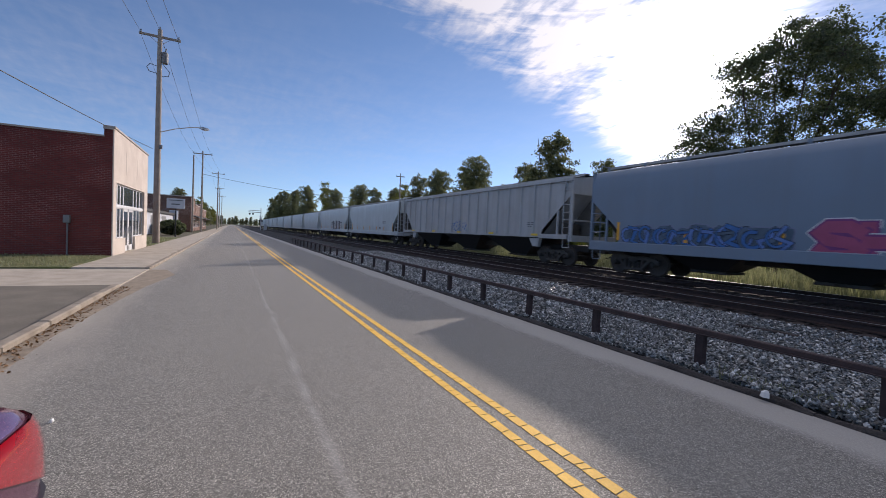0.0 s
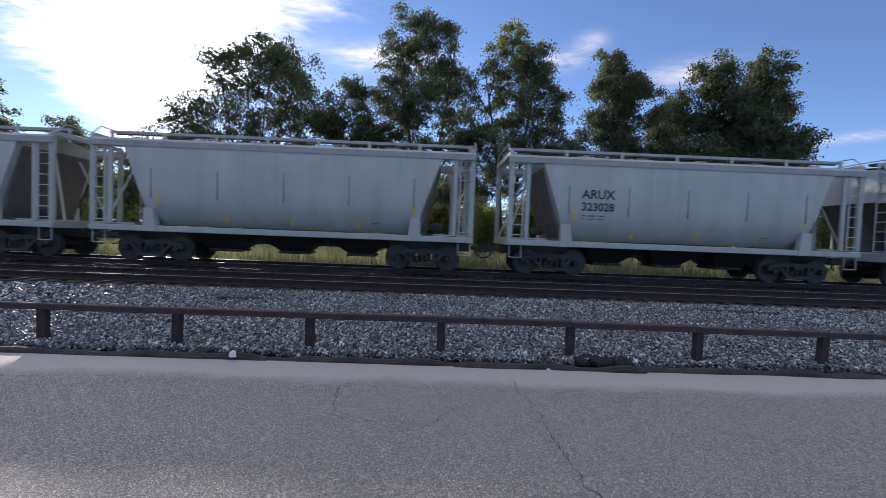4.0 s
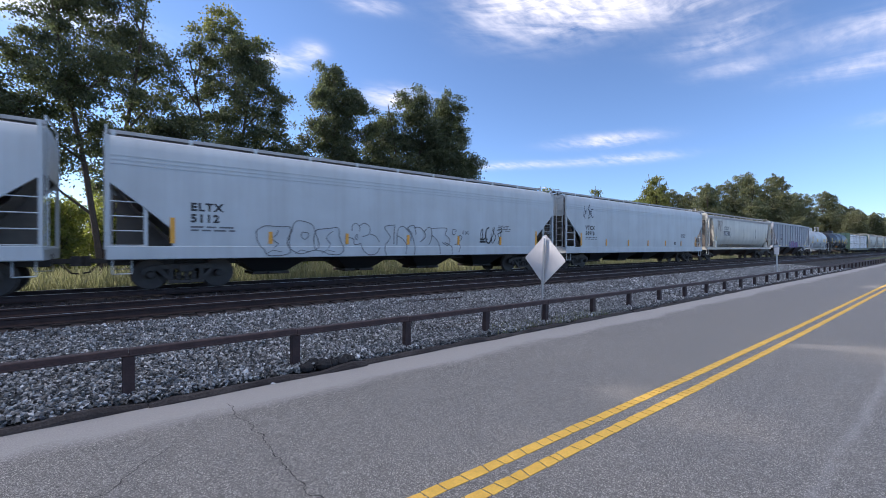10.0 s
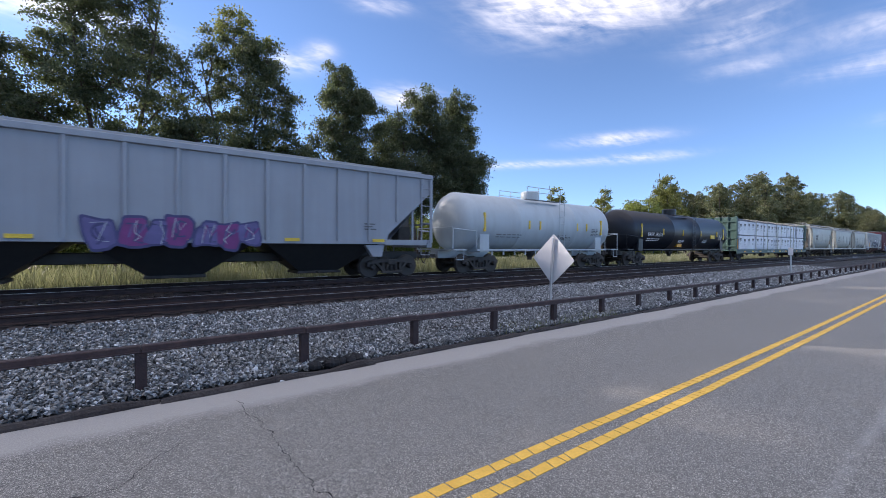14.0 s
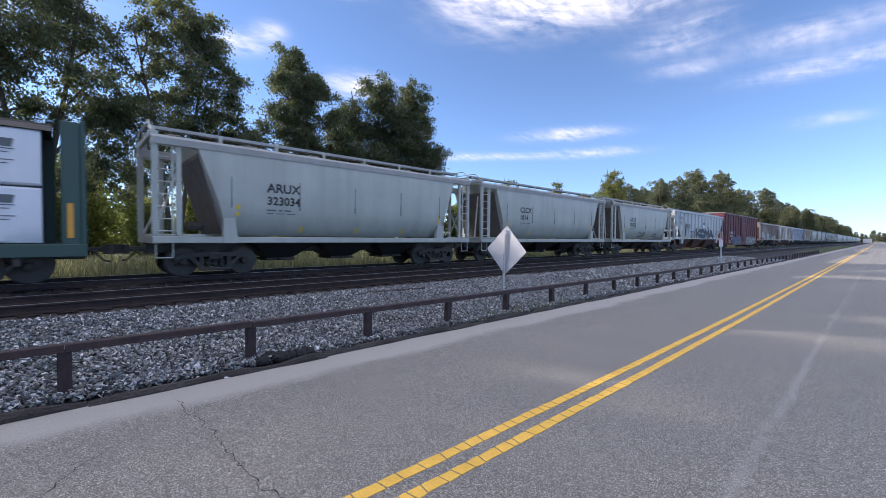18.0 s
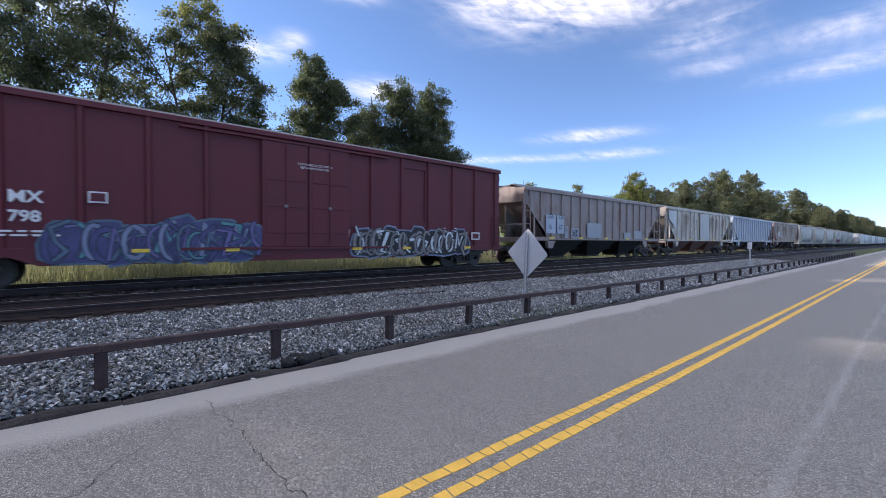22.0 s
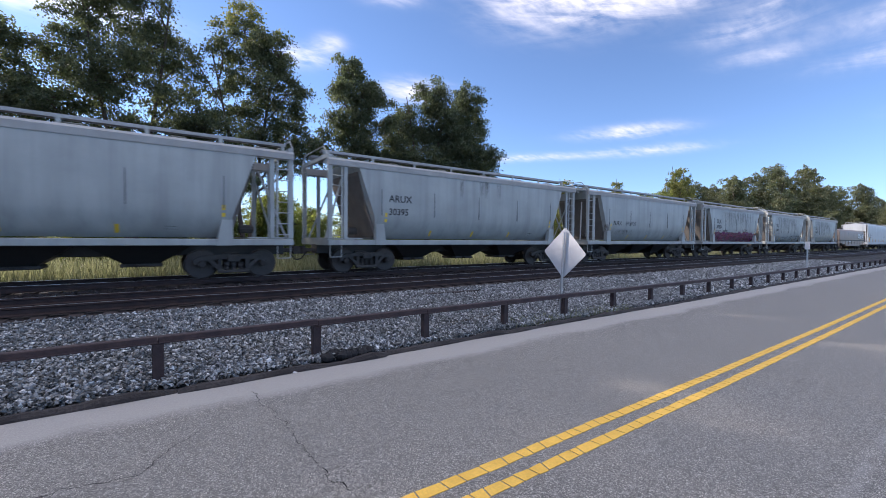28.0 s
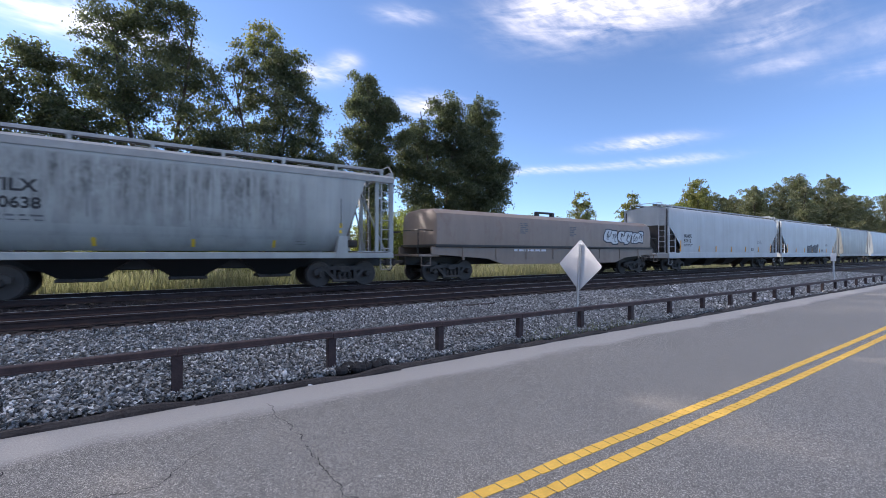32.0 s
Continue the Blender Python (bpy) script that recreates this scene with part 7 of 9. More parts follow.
def long_hopper(mat, label, half=10.0, numbers=None, mark=None, ink="ink_black", stripes=False, reflect="orange_reflector", lx=1.95, mz=0.0):
    """Long covered hopper wagon with flush rounded sides and a cut-out at each lower corner."""
    car = thing("covered_hopper_wagon", label, "hopper wagon", "train of freight wagons")
    side = interp(body_profile("long"))
    # how far in from the end the side sheet starts, at each height
    def start(z):
        return float(np.interp(z, [1.29, 1.3, 1.6, 1.85, 2.15, 3.1], [0.0, 1.5, 1.52, 1.42, 1.1, 0.0])) if z >= 1.3 else 0.0
    for e in (-1, 1):
        s = Shape()
        zz = [1.3, 1.45, 1.6, 1.72, 1.85, 2.0, 2.15, 2.4, 2.75, 3.1, 3.4, 4.0, 4.2, 4.3]
        outer = [[(-half + start(z), e * side(z), z), (half - start(z), e * side(z), z)] for z in zz]
        inner = [[(-half + start(z), e * (side(z) - 0.05), z), (half - start(z), e * (side(z) - 0.05), z)] for z in zz]
        for g in (outer, inner):
            s.loft(g, False, False)
        for k in (0, 1):
            s.loft([[o[k], i[k]] for o, i in zip(outer, inner)], False, False)
        part("side_sheet", s, mat, car, smooth=True)
        part("side_sill", Shape().box(-half, e * 1.63, 0.92, half, e * 1.5, 1.3, 0.02), mat, car)
    # roof
    s = Shape()
    prof = [(-1.42, 4.3), (-1.0, 4.42), (0, 4.48), (1.0, 4.42), (1.42, 4.3)]
    s.loft([[(-half, y, z) for y, z in prof], [(half, y, z) for y, z in prof]], False, False)
    part("roof", s, mat, car)
    for e in (-1, 1):
        # end slope: grime and the cut-out's shade share this dark colour
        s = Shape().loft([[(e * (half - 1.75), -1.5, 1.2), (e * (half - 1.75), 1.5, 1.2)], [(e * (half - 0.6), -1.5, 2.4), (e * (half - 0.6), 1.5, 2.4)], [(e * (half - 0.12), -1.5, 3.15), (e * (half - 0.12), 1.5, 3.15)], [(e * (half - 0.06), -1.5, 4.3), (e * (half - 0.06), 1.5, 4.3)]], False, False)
        part("slope_sheet", s, "slope_grime_shade", car)
        # added dark plate: stands in for the shade inside the open corner
        part("shade_plate", Shape().prism([(e * (half - 1.7), 1.22), (e * (half - 0.2), 1.22), (e * (half - 0.2), 3.0)], "y", -0.04, 0.04), "slope_grime_shade", car)
        part("end_sill", Shape().box(e * half, -1.55, 0.92, e * (half - 0.35), 1.55, 1.25, 0.02), mat, car)
        part("end_cap", Shape().prism([(-1.4, 3.15), (1.4, 3.15), (1.4, 4.3), (0, 4.46), (-1.4, 4.3)], "x", e * (half - 0.05), e * (half - 0.01)), mat, car)
        for y in (-1.56, 1.56):
            part("corner_post", Shape().box(e * half, y - 0.05, 1.2, e * (half - 0.09), y + 0.05, 4.3), mat, car)
            part("stanchion", Shape().box(e * (half - 0.85), y - 0.03, 1.25, e * (half - 0.92), y + 0.03, 2.6), mat, car)
        ladder(car, e * (half - 0.45), -1.58, 1.2, 2.7, 0.8, mat, step=0.4)
        ladder(car, e * (half + 0.03), -1.15, 1.2, 4.4, 0.42, mat, "y")
        part("end_platform", Shape().box(e * (half - 0.1), -1.45, 1.24, e * (half - 1.2), 1.45, 1.28), mat, car)
        stirrup(car, e * (half - 0.35), 0.95, mat)
        part("hand_rail", Shape().path([(e * half, -1.1, 4.35), (e * half, -1.1, 4.68), (e * half, 1.1, 4.68), (e * half, 1.1, 4.35)], 0.022, 5), mat, car)
    part("centre_sill", Shape().box(-half, -0.33, 0.72, half, 0.33, 1.1, 0.02), "black_steel", car)
    running_board(car, half - 0.05, 4.42, mat, True, 0.17)
    for k in range(4):
        bay(car, (k - 1.5) * (half * 2 - 5.6) / 4, 1.3, 0.55, (half * 2 - 5.6) / 8 - 0.25, 0.55, 1.1, 0.42)
    if stripes:
        for z in (3.55, 3.66, 3.78):
            part("side_bead", Shape().box(-half + 0.1, -side(z) - 0.012, z - 0.018, half - 0.1, -side(z), z + 0.018), mat, car)
    for k in range(7):
        x = -half + 1.5 + k * (2 * half - 3.0) / 6
        part("reflector_strip", Shape().box(x - 0.06, -side(1.5) - 0.03, 1.38, x + 0.06, -side(1.5), 1.38 + (0.75 if k in (0, 6) else 0.4)), reflect, car)
    add_truck(car, -half + 1.9)
    add_truck(car, half - 1.9)
    add_couplers(car, half)
    if mark:
        lettering(car, mark, -half + lx, 2.36 + mz, 0.23, ink, side, 0.014, spacing=1.2)
        lettering(car, numbers, -half + lx, 2.02 + mz, 0.23, ink, side, 0.014, spacing=1.2)
        bars(car, -half + lx, 1.85 + mz, 2, 1.2, side)
    bars(car, half - 4.4, 2.3, 4, 0.9, side, "ink_grey", 0.04, 0.08)
    bars(car, half - 5.6, 1.6, 2, 0.5, side, "ink_black", 0.09, 0.11)
    return car, side, half


def ribbed_hopper(mat, label, half=9.2, ribs=17, bay_mat="black_steel", numbers=None, mark=None, ink="ink_black", reflect="yellow_reflector", sill=1.42, post_mat=None):
    """Post-sided covered hopper: upright ribs on flat side sheets, sloped end sheets, deep bays."""
    car = thing("ribbed_hopper_wagon", label, "hopper wagon", "train of freight wagons")
    flat = lambda z: 1.5
    for e in (-1, 1):
        pts = [(-half + 0.12, 4.2), (-half + 0.12, 3.5), (-half + 2.1, sill + 0.35), (-half + 2.2, sill), (half - 2.2, sill), (half - 2.1, sill + 0.35), (half - 0.12, 3.5), (half - 0.12, 4.2)]
        part("side_sheet", Shape().prism(pts, "y", e * 1.5, e * 1.45), mat, car)
        part("top_chord", Shape().box(-half, e * 1.6, 4.12, half, e * 1.42, 4.3, 0.015), mat, car)
        part("side_sill", Shape().box(-half, e * 1.57, sill - 0.12, half, e * 1.42, sill + 0.12, 0.015) if e > 0 else Shape().box(-half + 0.3, -1.57, sill - 0.1, -half + 2.3, -1.42, sill + 0.12, 0.01).box(half - 2.3, -1.57, sill - 0.1, half - 0.3, -1.42, sill + 0.12, 0.01).box(-half + 2.3, -1.56, sill - 0.06, half - 2.3, -1.44, sill + 0.06), mat, car)
        for k in range(ribs):
            x = -half + 0.5 + k * (2 * half - 1.0) / (ribs - 1)
            d = min(x + half, half - x)
            z0 = sill if d > 2.2 else sill + 0.35 + (2.1 - min(d, 2.1)) * 1.3
            rib = Shape().prism([(x - 0.07, e * 1.5), (x - 0.045, e * 1.585), (x + 0.045, e * 1.585), (x + 0.07, e * 1.5)], "z", z0, 4.14)
            part("side_post", rib, post_mat or mat, car)
    s = Shape()
    prof = [(-1.5, 4.26), (-0.9, 4.42), (0, 4.48), (0.9, 4.42), (1.5, 4.26)]
    s.loft([[(-half, y, z) for y, z in prof], [(half, y, z) for y, z in prof]], False, False)
    part("roof", s, mat, car)
    for e in (-1, 1):
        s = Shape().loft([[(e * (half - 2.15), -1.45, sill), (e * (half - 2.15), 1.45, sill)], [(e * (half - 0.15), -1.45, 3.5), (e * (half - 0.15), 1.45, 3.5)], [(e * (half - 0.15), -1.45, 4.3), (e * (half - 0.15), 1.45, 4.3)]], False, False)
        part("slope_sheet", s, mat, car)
        # likewise an added plate that keeps the end opening dark
        part("shade_plate", Shape().prism([(e * (half - 2.05), sill), (e * (half - 0.25), sill), (e * (half - 0.25), 3.35)], "y", -0.04, 0.04), "slope_grime_shade", car)
        part("end_cap", Shape().prism([(-1.45, 3.5), (1.45, 3.5), (1.45, 4.26), (0, 4.45), (-1.45, 4.26)], "x", e * (half - 0.1), e * (half - 0.04)), mat, car)
        fr = Shape()
        for y in (-1.5, 1.5):
            fr.box(e * half, y - 0.05, sill, e * (half - 0.1), y + 0.05, 4.2)
        fr.box(e * half, -1.5, sill - 0.2, e * (half - 0.25), 1.5, sill + 0.1, 0.01)
        fr.box(e * half, -1.5, 2.2, e * (half - 0.06), 1.5, 2.28)
        part("end_frame", fr, mat, car)
        for y in (-1.5,):
            part("stanchion", Shape().box(e * (half - 0.95), y - 0.04, sill, e * (half - 1.03), y + 0.04, 2.75), mat, car)
        ladder(car, e * (half - 0.35), -1.56, sill, 4.1, 0.44, mat)
        stirrup(car, e * (half - 0.35), sill - 0.08, mat)
        part("brake_gear", Shape().box(e * (half - 0.7), -0.9, sill + 0.1, e * (half - 1.3), -0.3, sill + 0.7, 0.03).tube((e * (half - 1.0), -0.2, sill + 0.5), (e * (half - 1.0), 0.9, sill + 0.5), 0.13, 10), "truck_iron", car)
        part("jacking_pad", Shape().prism([(e * (half - 2.3), sill - 0.1), (e * (half - 3.1), sill - 0.1), (e * (half - 2.8), sill - 0.55), (e * (half - 2.4), sill - 0.55)], "y", -1.5, -1.3), mat, car)
    part("centre_sill", Shape().box(-half, -0.33, 0.72, half, 0.33, 1.05, 0.02), "black_steel", car)
    running_board(car, half - 0.05, 4.4, mat, True, 0.1)
    n = 3
    w = (2 * half - 4.6) / (2 * n)
    for k in range(n):
        bay(car, (k - 1) * 2 * w, 1.42, 0.6, w - 0.1, 0.75, sill, 0.35, bay_mat)
        x = (k - 1) * 2 * w
    for k in range(5):
        x = -half + 2.6 + k * (2 * half - 5.2) / 4
        part("reflector_strip", Shape().box(x - 0.25, -1.6, sill + 0.02, x + 0.25, -1.575, sill + 0.13), reflect, car)
    add_truck(car, -half + 1.7)
    add_truck(car, half - 1.7)
    add_couplers(car, half)
    side = lambda z: 1.588
    if mark:
        lettering(car, mark, -half + 2.9, 2.65, 0.3, ink, side, 0.006)
        lettering(car, numbers, -half + 2.9, 2.2, 0.28, ink, side, 0.006)
        bars(car, -half + 2.9, 1.95, 2, 0.9, side)
    bars(car, half - 3.2, 2.1, 3, 0.5, side)
    return car, side, half


def tank_wagon(mat, label, half, ink, dark=False, mark=None, numbers=None):
    car = thing("tank_wagon", label, "tank wagon", "train of freight wagons")
    R, zc = 1.48, 2.47
    prof = [(-half + 0.5, 0.05), (-half + 0.53, 0.5), (-half + 0.64, 1.0), (-half + 0.82, 1.32), (-half + 1.1, R), (-2.4, R), (-2.38, R + 0.012), (-2.3, R + 0.012), (-2.28, R), (2.28, R), (2.3, R + 0.012), (2.38, R + 0.012), (2.4, R), (half - 1.1, R), (half - 0.82, 1.32), (half - 0.64, 1.0), (half - 0.53, 0.5), (half - 0.5, 0.05)]
    part("tank_shell", Shape().turn(prof, (0, 0, zc), "x", 40), mat, car, smooth=True)
    part("manway_dome", Shape().turn([(0, 0.52), (0.46, 0.52), (0.52, 0.46), (0.52, 0.05)], (0, 0, zc + R - 0.05), "z", 22), mat, car, smooth=True)
    for y in (-1, 1):
        part("dome_platform", Shape().box(-1.4, y * 1.05, zc + R - 0.14, 1.4, y * 0.82, zc + R - 0.1), "hatch_grey", car)
        if dark:
            continue
        s = Shape()
        for x in (-1.4, -0.5, 0.5, 1.4):
            s.tube((x, y * 1.05, zc + R - 0.14), (x, y * 1.05, zc + R + 0.55), 0.018, 5)
        for z in (0.28, 0.55):
            s.tube((-1.4, y * 1.05, zc + R + z), (1.4, y * 1.05, zc + R + z), 0.018, 5)
        part("safety_railing", s, mat, car)
    ladder(car, 0.9, -1.56, 1.0, zc + R - 0.1, 0.42, mat)
    for e in (-1, 1):
        part("saddle", Shape().prism([(-1.35, 1.0), (1.35, 1.0), (1.35, 2.0), (1.0, 1.5), (0, 1.15), (-1.0, 1.5), (-1.35, 2.0)], "x", e * (half - 2.3), e * (half - 1.7)), mat, car)
        part("stub_sill", Shape().box(e * half, -0.33, 0.72, e * (half - 3.2), 0.33, 1.12, 0.02), mat, car)
        part("end_platform", Shape().box(e * half, -1.5, 1.1, e * (half - 0.75), 1.5, 1.16), mat, car)
        s = Shape()
        for y in (-1.45, 1.45):
            s.tube((e * half, y, 1.15), (e * half, y, 2.15), 0.022, 5).tube((e * (half - 1.4), y, 1.15), (e * (half - 1.4), y, 2.0), 0.022, 5)
            s.tube((e * half, y, 2.1), (e * (half - 1.4), y, 2.0), 0.022, 5)
        s.tube((e * half, -1.45, 2.15), (e * half, 1.45, 2.15), 0.022, 5)
        part("end_railing", s, mat, car)
        stirrup(car, e * (half - 0.35), 1.1, mat)
    part("bottom_rail", Shape().box(-half + 1.4, -1.5, 1.08, half - 1.4, -1.42, 1.16), mat, car)
    for k in range(12):
        x = -half + 2.4 + k * (2 * half - 4.8) / 11
        part("rail_bracket", Shape().box(x - 0.03, -1.46, 0.86, x + 0.03, -1.42, 1.1), mat, car)
    part("bottom_outlet", Shape().turn([(0, 0.3), (-0.25, 0.3), (-0.5, 0.14), (-0.62, 0.14)], (0, 0, 1.16), "z", 12), "truck_iron", car)
    side = lambda z: math.sqrt(max(0.05, (R + 0.012) ** 2 - (z - zc) ** 2))
    for k, x in enumerate((-half + 1.9, -half + 5.05, -0.85, 2.43, half - 3.4, half - 1.9)):
        z0, z1 = (2.0, 2.9) if k in (0, 5) else (2.2, 2.64)
        part("reflector_strip", Shape().box(x - 0.05, -side(2.47) - 0.012, z0, x + 0.05, -side(2.9) + 0.02, z1), "yellow_reflector", car)
    if mark:
        lettering(car, mark, -half + 2.74, 2.08, 0.26, ink, side, 0.004)
        lettering(car, numbers, -half + 3.85, 2.08, 0.26, ink, side, 0.004)
    bars(car, -half + 2.76, 1.86, 2, 1.8, side, ink, 0.05, 0.12)
    bars(car, -half + 7.8, 1.8, 3, 1.0, side, ink, 0.03, 0.07)
    bars(car, half - 6.0, 1.9, 4, 0.8, side, ink, 0.03, 0.07)
    bars(car, half - 2.9, 2.3, 5, 0.7, side, ink, 0.04, 0.09)
    if dark:
        part("placard", Shape().box(half - 4.75, -side(2.47) - 0.015, 2.04, half - 3.95, -side(2.2) + 0.03, 2.32), "yellow_reflector", car)
        part("placard", Shape().prism([(-1.2, 1.3), (-0.5, 1.3), (-0.46, 1.55), (-1.2, 1.55)], "y", -side(1.55) - 0.012, -side(1.3) + 0.03), "orange_reflector", car)
    add_truck(car, -half + 2.0)
    add_truck(car, half - 2.0)
    add_couplers(car, half)
    return car, side, half


def lumber_wagon(label, half=12.4):
    car = thing("bulkhead_flat_wagon", label, "flat wagon", "train of freight wagons")
    part("deck", Shape().box(-half, -1.45, 0.93, half, 1.45, 1.05, 0.02), "paint_green", car)
    for e in (-1, 1):
        part("side_sill", Shape().box(-half, e * 1.5, 0.71, half, e * 1.42, 1.04, 0.012), "paint_green", car)
        b = part("bulkhead", Shape().box(e * (half - 0.1), -1.45, 0.95, e * (half - 0.5), 1.45, 4.22, 0.03), "paint_green", car)
        for k in range(5):
            y = -1.4 + k * 0.7
            part("bulkhead_rib", Shape().box(e * half, y - 0.08, 0.95, e * (half - 0.11), y + 0.08, 4.27, 0.02), "paint_green", b)
        for z in (1.35, 2.1, 2.9, 3.7):
            part("bulkhead_rib", Shape().box(e * (half + 0.02), -1.45, z, e * (half - 0.1), 1.45, z + 0.14, 0.02), "paint_green", b)
        part("reflector_strip", Shape().box(e * (half - 0.26), -1.47, 1.2, e * (half - 0.38), -1.452, 2.1), "orange_reflector", b)
    part("centre_beam", Shape().box(-half + 0.6, -0.05, 1.0, half - 0.6, 0.05, 4.0), "paint_green", car)
    part("centre_sill", Shape().box(-half, -0.33, 0.6, half, 0.33, 0.93, 0.02), "black_steel", car)
    r = random.Random(5)
    # bundles along the deck; straps fall where some of them meet
    x, n = -half + 0.62, 0
    widths = (2.44, 2.44, 2.44, 1.25, 2.44, 0.55, 0.6, 1.25, 2.44, 1.3, 1.25, 1.25, 1.25, 2.44)
    while x < half - 0.9:
        w = min(widths[n % len(widths)], half - 0.6 - x)
        for z0, z1 in ((1.06, 2.47), (2.5, 3.92)):
            for e in (-1, 1):
                j = r.uniform(-0.03, 0.03)
                y0 = 1.39 + j
                # loose wrapping: the face bulges and sags a little
                rows = []
                for k in range(7):
                    xx = x + 0.012 + (w - 0.024) * k / 6
                    d = [r.uniform(-0.018, 0.018) for _ in range(4)]
                    q = -0.02 if k in (0, 6) else 0.0
                    rows.append([(xx, e * (y0 - 0.06), z0 + 0.01), (xx, e * (y0 + q + d[0]), z0 + 0.06), (xx, e * (y0 + q + 0.015 + d[1]), z0 + 0.45), (xx, e * (y0 + q + 0.015 + d[2]), z0 + 0.95), (xx, e * (y0 + q + d[3]), z1 - 0.07), (xx, e * (y0 - 0.07), z1 - 0.015), (xx, e * 0.07, z1 - 0.015), (xx, e * 0.07, z0 + 0.01)])
                p = part("lumber_pack", Shape().loft(rows), "wrap_white", car, "shrink-wrapped white bundle of sawn lumber", smooth=True)
                if e < 0 and w > 0.5:
                    sd = lambda z: y0 + 0.03
                    for bx in ([x + 0.12] if w < 1.6 else [x + 0.3, x + 1.45]):
                        bw = min(0.52, w - 0.2)
                        zt = z1 - r.uniform(0.22, 0.34)
                        part("printed_block", Shape().add([(bx, -y0 - 0.034, zt), (bx + bw, -y0 - 0.034, zt), (bx + bw * 0.9, -y0 - 0.034, zt - 0.2), (bx + bw * 0.1, -y0 - 0.034, zt - 0.2)], [(0, 1, 2, 3)]), "ink_grey", p)
                        for k in range(4):
                            zz = zt - 0.26 - 0.085 * k - (0.1 if k > 1 else 0)
                            s = Shape().add([(bx, -y0 - 0.034, zz), (bx + bw * (1.0 - 0.2 * (k % 2)), -y0 - 0.034, zz), (bx + bw * (1.0 - 0.2 * (k % 2)), -y0 - 0.034, zz + 0.025), (bx, -y0 - 0.034, zz + 0.025)], [(0, 1, 2, 3)])
                            part("print_bar", s, "ink_grey", p)
        if n % 4 != 1:
            st = Shape().box(x - 0.05, -1.475, 1.0, x + 0.05, -1.455, 3.96)
            st.prism([(-1.475, 3.95), (-0.5, 4.27), (0.5, 4.27), (1.475, 3.95), (1.475, 3.98), (0.5, 4.3), (-0.5, 4.3), (-1.475, 3.98)], "x", x - 0.05, x + 0.05)
            part("load_strap", st, "strap_pale" if n % 3 else "hatch_grey", car)
        x += w
        n += 1
    part("load_cover", Shape().prism([(-1.42, 3.9), (-0.5, 4.2), (-0.45, 4.26), (0.45, 4.26), (0.5, 4.2), (1.42, 3.9)], "x", -half + 0.65, half - 0.65), "black_steel", car)
    side = lambda z: 1.5
    for k in range(10):
        xx = -half + 2.2 + k * (2 * half - 4.4) / 9
        if k != 3:
            part("reflector_strip", Shape().box(xx - 0.26, -1.515, 0.82, xx + 0.26, -1.5, 0.96), "yellow_reflector" if k % 2 else "orange_reflector", car)
        w = part("strap_winch", Shape().turn([(-0.08, 0.09), (0.08, 0.09)], (xx + 0.9, -1.36, 0.66), "y", 10), "truck_iron", car)
        part("winch_bracket", Shape().box(xx + 0.84, -1.46, 0.5, xx + 0.96, -1.3, 0.75), "truck_iron", w)
    lettering(car, "NGSX", -half + 9.04, 0.79, 0.19, "ink_white", side)
    lettering(car, "738106", -half + 10.13, 0.79, 0.19, "ink_white", side)
    bars(car, -half + 5.0, 0.9, 2, 0.7, side, "ink_white", 0.03, 0.07)
    bars(car, -half + 14.4, 0.9, 2, 1.2, side, "ink_white", 0.03, 0.07)
    part("brake_reservoir", Shape().turn([(-0.4, 0.05), (-0.36, 0.2), (0.36, 0.2), (0.4, 0.05)], (-half + 9.3, -0.9, 0.52), "x", 12), "truck_iron", car, smooth=True)
    add_truck(car, -half + 2.0)
    add_truck(car, half - 2.0)
    add_couplers(car, half)
    return car


